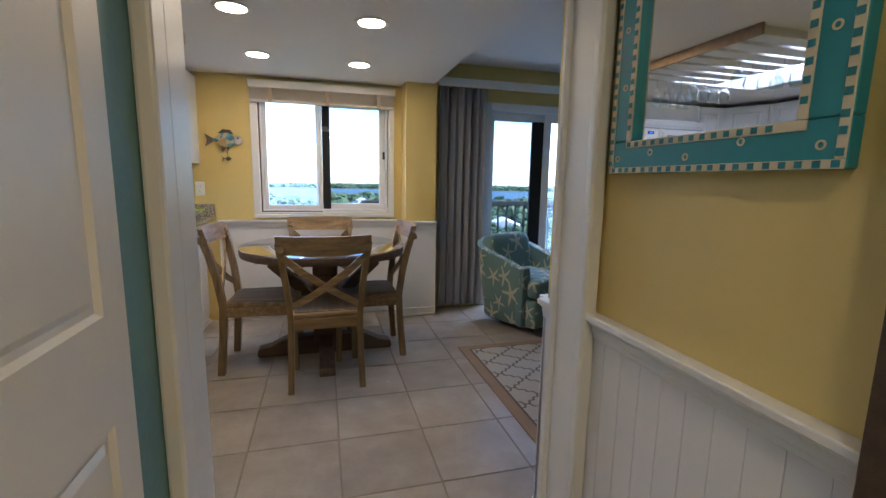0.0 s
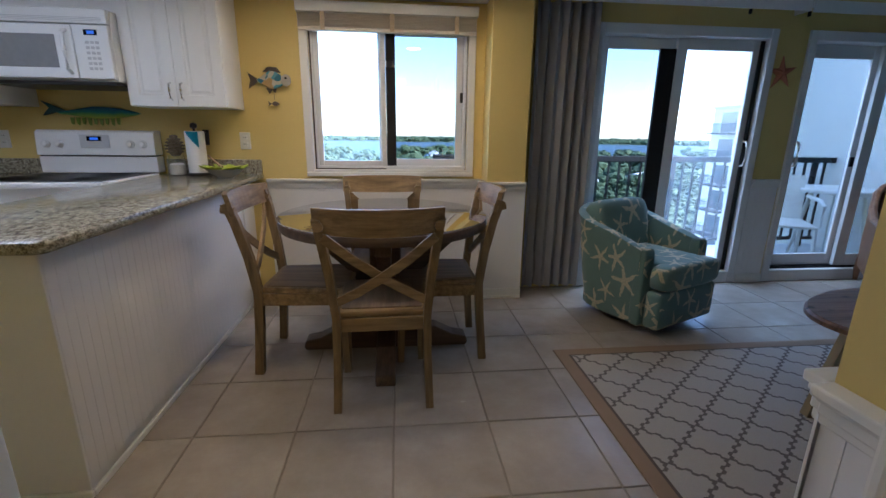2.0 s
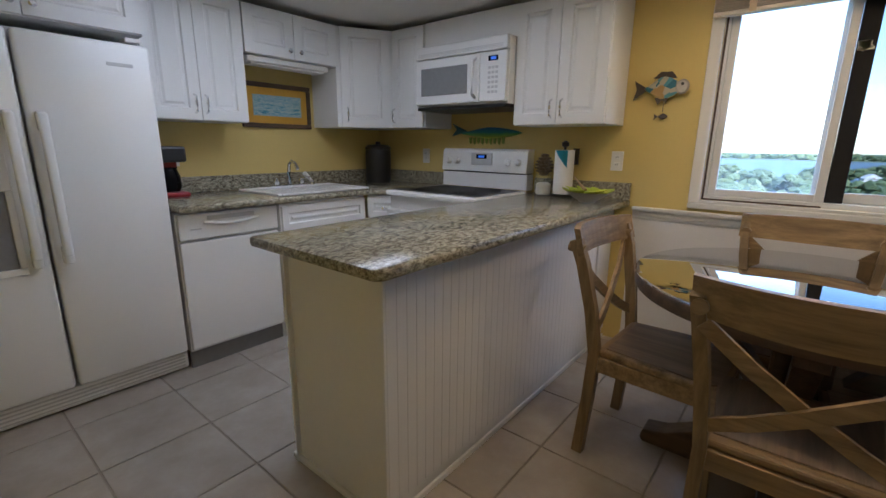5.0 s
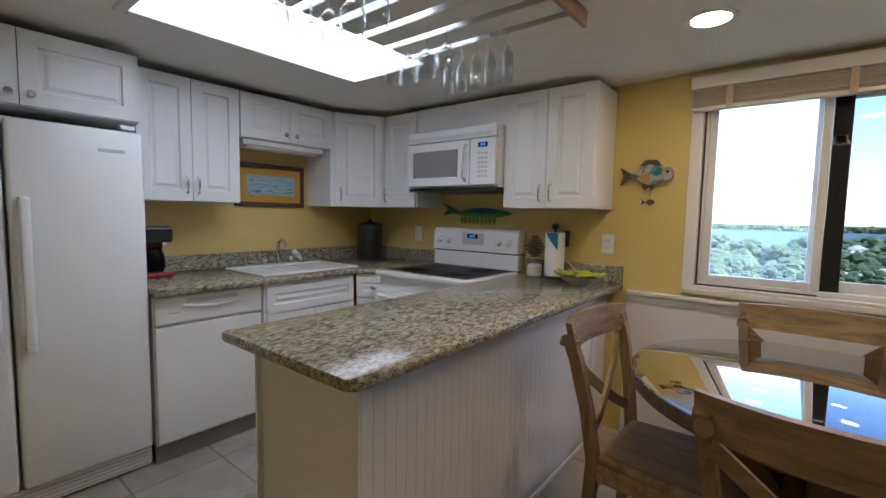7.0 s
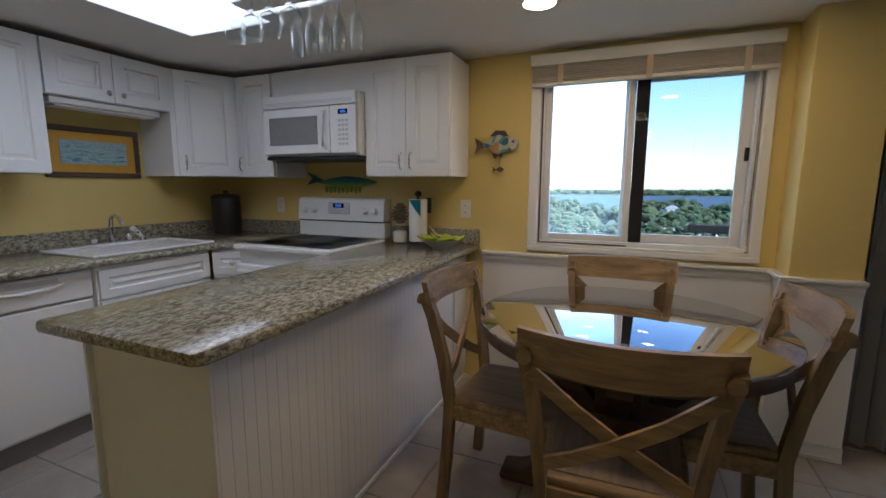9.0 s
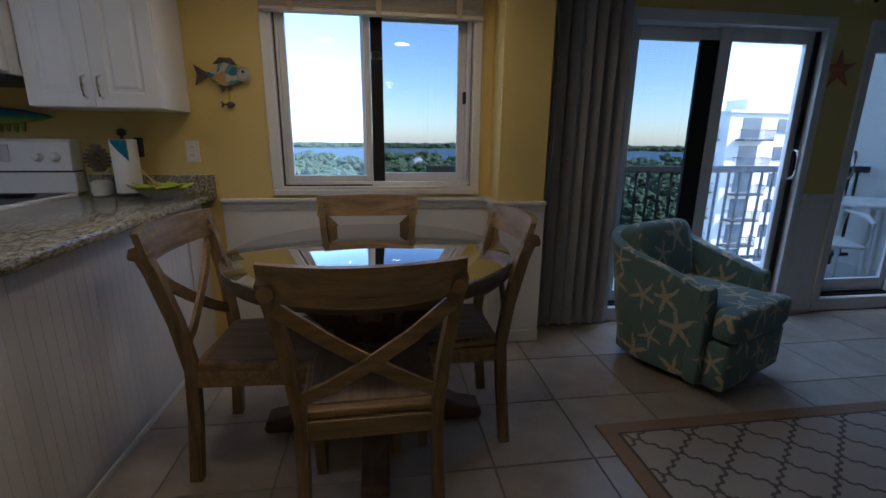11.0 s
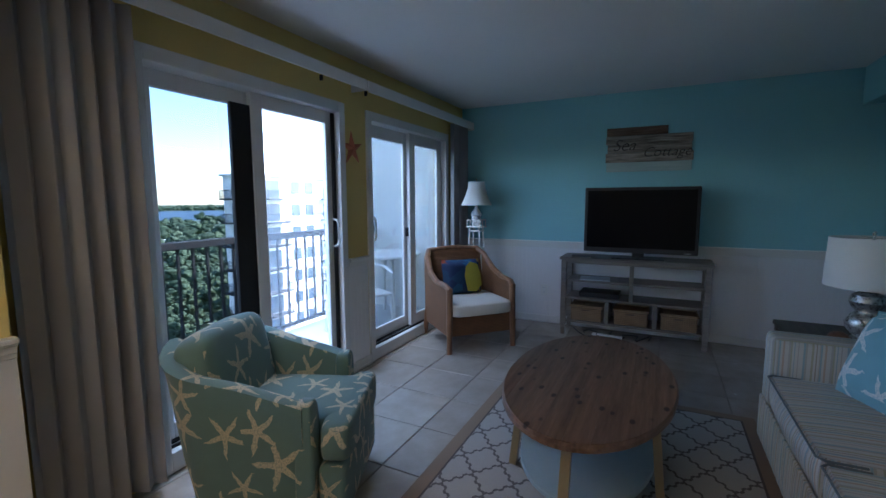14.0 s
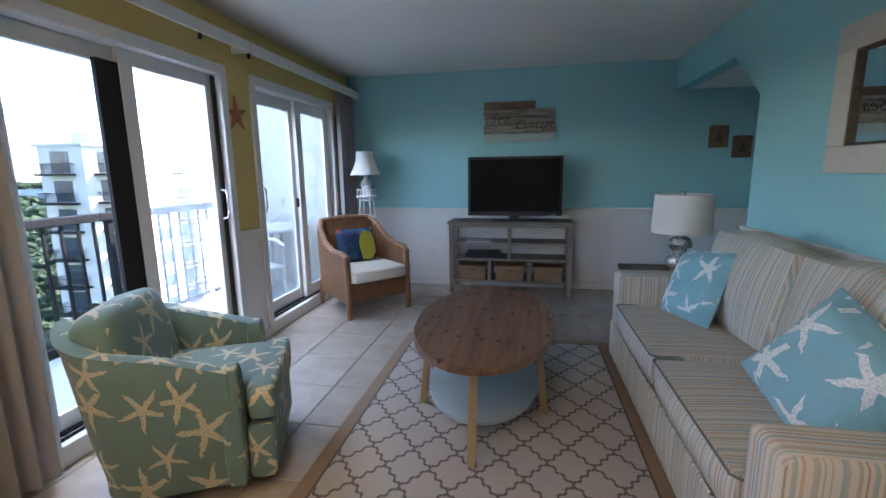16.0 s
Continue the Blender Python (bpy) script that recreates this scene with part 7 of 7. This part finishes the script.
# starfish between the sliding doors
sf = thing("starfish_ornament", "terracotta starfish hung on the yellow wall between the sliding doors", "wall decoration", pose(3.775, YN - 0.002, 1.688))
bm = mesh()
top = bm.verts.new((0, -0.032, 0))
ring = []
for k in range(10):
    a = math.pi / 2 + k * math.pi / 5 + 0.06
    r = 0.125 if k % 2 == 0 else 0.042
    ring.append((bm.verts.new((r * math.cos(a), -0.008, r * math.sin(a))), bm.verts.new((r * math.cos(a), 0, r * math.sin(a)))))
for k in range(10):
    a, b = ring[k], ring[(k + 1) % 10]
    bm.faces.new((top, a[0], b[0]))
    bm.faces.new((a[0], a[1], b[1], b[0]))
bm.faces.new([r[1] for r in ring])
bmesh.ops.recalc_face_normals(bm, faces=bm.faces)
part("starfish", bm, STAR, sf)

# ---- wicker armchair ----
wc = thing("wicker_armchair", "brown wicker armchair with a cream seat cushion in the corner", "armchair", pose(4.83, 4.02, 0, 0, 0, -42) @ Matrix.Diagonal((1.08, 1.05, 0.93, 1)))
bm = mesh()
box(bm, (-0.29, -0.27, 0.15), (0.29, 0.27, 0.335), 0.012)
part("seat_frame", bm, WICKER, wc)
bm = mesh()
puffy(bm, (-0.27, -0.335, 0.337), (0.27, 0.235, 0.46), 0.26)
part("seat_cushion", bm, CREAM, wc, "cream seat cushion", True)
RATTAN = wood("rattan_pole", (0.13, 0.06, 0.03), (0.38, 0.2, 0.1), 2, 1.0, 0.35)
for s in (-1, 1):
    bm = mesh()
    rod(bm, (s * 0.285, -0.285, 0.0), (s * 0.28, -0.275, 0.60), 0.022, 0.026)
    part("leg", bm, RATTAN, wc)
    bm = mesh()
    rod(bm, (s * 0.27, 0.36, 0.0), (s * 0.27, 0.27, 0.36), 0.022, 0.026)
    part("leg", bm, RATTAN, wc)
    bm = mesh()
    sweep(bm, [(s * 0.28, -0.285, 0.59), (s * 0.295, -0.22, 0.625), (s * 0.305, -0.05, 0.635), (s * 0.30, 0.12, 0.70), (s * 0.28, 0.26, 0.83), (s * 0.24, 0.33, 0.885)], 0.026)
    part("arm_pole", bm, RATTAN, wc, smooth=True)
    bm = mesh()
    prism(bm, [(-0.27, 0.33), (-0.27, 0.60), (-0.2, 0.625), (-0.05, 0.625), (0.12, 0.69), (0.26, 0.82), (0.29, 0.82), (0.27, 0.33)], -0.014, 0.014, Matrix(((0, 0, 1, s * 0.285), (1, 0, 0, 0), (0, 1, 0, 0), (0, 0, 0, 1))))
    part("arm_panel", bm, WICKER, wc)
bm = mesh()
plank(bm, [(0, 0.24, 0.33), (0, 0.27, 0.6), (0, 0.335, 0.88)], 0.52, 0.03, (1, 0, 0))
part("backrest", bm, WICKER, wc)
bm = mesh()
sweep(bm, [(-0.25, 0.335, 0.885), (0, 0.355, 0.905), (0.25, 0.335, 0.885)], 0.026)
part("top_pole", bm, RATTAN, wc, smooth=True)


def tropical_mat():
    g = Nodes("tropical_print_fabric")
    uv = g.coords(kind="UV")
    n = g.noise(uv, 7, 4)
    vo = g.put("TexVoronoi", i_Scale=7.0)
    g.link(uv, vo.inputs["Vector"])
    sc = g.put("SeparateColor")
    g.link(vo.outputs["Color"], sc.inputs[0])
    c = g.ramp(sc.outputs[0], [(0.0, (0.012, 0.03, 0.09)), (0.3, (0.02, 0.09, 0.17)), (0.5, (0.30, 0.06, 0.02)), (0.62, (0.015, 0.05, 0.11)), (0.8, (0.34, 0.19, 0.04))], "CONSTANT")
    g.color(g.mix(g.ramp(n, [(0.55, (0, 0, 0)), (0.68, (1, 1, 1))]), c, (0.012, 0.03, 0.08)))
    g.rough(0.85)
    return g.m


tpil = throw_pillow(wc.matrix_basis @ pose(0.0, 0.14, 0.62, -14, 0, 0), 0.37, tropical_mat(), "dark blue tropical print throw pillow on the wicker armchair")
bm = mesh()
prism(bm, [(0.02, -0.15), (0.10, -0.16), (0.155, -0.09), (0.15, 0.03), (0.13, 0.12), (0.06, 0.145), (0.02, 0.10), (0.0, 0.0)], 0.0, 0.006, Matrix(((1, 0, 0, 0), (0, 0, -1, -0.072), (0, 1, 0, 0), (0, 0, 0, 1))))
part("fish_patch", bm, plain("chartreuse_patch", (0.38, 0.34, 0.04), 0.8), tpil, "chartreuse fish motif")

# ---- lighthouse floor lamp ----
fl2 = thing("floor_lamp", "white lighthouse-shaped floor lamp with a bell shade in the corner", "lamp", pose(5.47, 4.20, 0))
for sx in (-1, 1):
    for sy in (-1, 1):
        bm = mesh()
        rod(bm, (sx * 0.10, sy * 0.10, 0.02), (sx * 0.048, sy * 0.048, 1.10), 0.010, 0.008, 8)
        part("corner_post", bm, WHITE, fl2)
for z in (0.02, 0.30, 0.56, 0.80, 0.985):
    bm = mesh()
    w = 0.10 - 0.052 * z / 1.10 + 0.012
    box(bm, (-w, -w, z - 0.008), (w, w, z + 0.008), 0.003)
    part("platform", bm, WHITE, fl2)
bm = mesh()
for sx in (-1, 1):
    rod(bm, (sx * 0.075, -0.075, 1.10), (sx * 0.075, 0.075, 1.10), 0.006, None, 8)
    rod(bm, (-0.075, sx * 0.075, 1.10), (0.075, sx * 0.075, 1.10), 0.006, None, 8)
    for sy in (-1, 1):
        rod(bm, (sx * 0.075, sy * 0.075, 1.03), (sx * 0.075, sy * 0.075, 1.10), 0.005, None, 8)
box(bm, (-0.085, -0.085, 1.02), (0.085, 0.085, 1.034), 0.003)
part("gallery", bm, WHITE, fl2)
bm = mesh()
lathe(bm, [(0.045, 1.034), (0.048, 1.05), (0.048, 1.14), (0.06, 1.15), (0.05, 1.18), (0.02, 1.22), (0.012, 1.26)], 24)
part("lantern", bm, WHITE, fl2, smooth=True)
bm = mesh()
prof = [(0.165, 1.255), (0.15, 1.28), (0.115, 1.36), (0.092, 1.44), (0.085, 1.50), (0.081, 1.50), (0.088, 1.44), (0.111, 1.36), (0.146, 1.28), (0.161, 1.255)]
lathe(bm, prof, 36)
bmesh.ops.delete(bm, geom=[f for f in bm.faces if len(f.verts) > 4], context="FACES_ONLY")
part("shade", bm, SHADE, fl2, "white fabric bell shade", True)
bm = mesh()
rod(bm, (0, 0, 1.24), (0, 0, 1.525), 0.004, None, 8)
rod(bm, (-0.085, 0, 1.495), (0.085, 0, 1.495), 0.002, None, 6)
lathe(bm, [(0.003, 1.515), (0.009, 1.522), (0.004, 1.535)], 12)
part("stem", bm, CHROME, fl2)

# ---- painted mirror in the hall ----
hm = thing("hall_mirror", "wall mirror in a teal painted frame with a cream dashed border", "mirror", pose(HX1 - 0.001, 1.375, 1.265, 0, 0, -90))
w, h, f = 0.525, 0.75, 0.074
bm = mesh()
for a, b in (((0, -0.028, 0), (w, 0, f)), ((0, -0.028, h - f), (w, 0, h)), ((0, -0.028, f), (f, 0, h - f)), ((w - f, -0.028, f), (w, 0, h - f))):
    box(bm, a, b, 0.004)
part("frame", bm, MIRTEAL, hm)
for a, b in (((0.0, -0.0305, 0.0), (w, -0.0275, 0.014)), ((0.0, -0.0305, 0.0145), (0.014, -0.0275, h)), ((w - 0.014, -0.0305, 0.0145), (w, -0.0275, h)), ((f - 0.016, -0.0305, f - 0.016), (w - f + 0.016, -0.0275, f)),
             ((f - 0.016, -0.0305, f + 0.0005), (f, -0.0275, h - f)), ((w - f, -0.0305, f + 0.0005), (w - f + 0.016, -0.0275, h - f))):
    bm = mesh()
    box(bm, a, b, 0.001)
    part("border", bm, MIRCREAM, hm, "cream painted border")
DASH = plain("teal_dash_paint", (0.02, 0.17, 0.22), 0.5)
drng = random.Random(2)
for k in range(20):
    bm = mesh()
    x = 0.012 + k * 0.0262 + drng.uniform(-0.002, 0.002)
    box(bm, (x, -0.0318, 0.002), (x + 0.011, -0.0304, 0.0125))
    part("dash", bm, DASH, hm)
for k in range(28):
    for x0, lo in ((0.002, 0), (w - 0.0125, 0), (f - 0.0135, 3), (w - f + 0.003, 3)):
        z = 0.02 + k * 0.0262 + drng.uniform(-0.002, 0.002)
        if z < f * (lo > 0) or z > h - 0.02 - f * (lo > 0):
            continue
        bm = mesh()
        box(bm, (x0, -0.0318, z), (x0 + 0.0105, -0.0304, z + 0.011))
        part("dash", bm, DASH, hm)
for k in range(14):
    bm = mesh()
    x = f - 0.01 + k * 0.0262
    box(bm, (x, -0.0318, f - 0.0135), (x + 0.011, -0.0304, f - 0.003))
    part("dash", bm, DASH, hm)
for x, z in ((0.03, 0.035), (0.14, 0.045), (0.24, 0.03), (0.36, 0.05), (0.49, 0.035), (0.04, 0.2), (0.035, 0.33), (0.49, 0.2), (0.485, 0.36), (0.04, 0.47), (0.49, 0.52)):
    bm = mesh()
    lathe(bm, [(0.0075, -0.0008), (0.0075, 0.001), (0.0045, 0.001), (0.0045, -0.0008)], 16, pose(x, -0.0285, z, 90))
    part("ring_dot", bm, MIRCREAM, hm)
bm = mesh()
box(bm, (f, -0.012, f), (w - f, -0.004, h - f))
part("mirror_glass", bm, MIRROR, hm)

# ---- floor tiles ----
PITCH, JOINT = 0.407, 0.006
bm = mesh()
box(bm, (0, 0, -0.009), (PITCH - JOINT, PITCH - JOINT, 0), 0.0025, 1)
tile_mesh = bpy.data.meshes.new("floor_tile")
bm.to_mesh(tile_mesh)
bm.free()
tile_mesh.materials.append(TILE)
for i in range(-8, 13):
    for j in range(-8, 6):
        x, y = 0.8 + i * PITCH + JOINT / 2, 2.4 + j * PITCH + JOINT / 2
        if x + PITCH < XW or (x < HX0 - PITCH and y + PITCH < 1.56) or (HX1 + T < x < 3.4 and y + PITCH < YS):
            continue
        ob = new("tile", tile_mesh)
        ob.parent = FLOOR
        ob.location = (x, y, 0.0003 * ((i * 7 + j * 3) % 3))
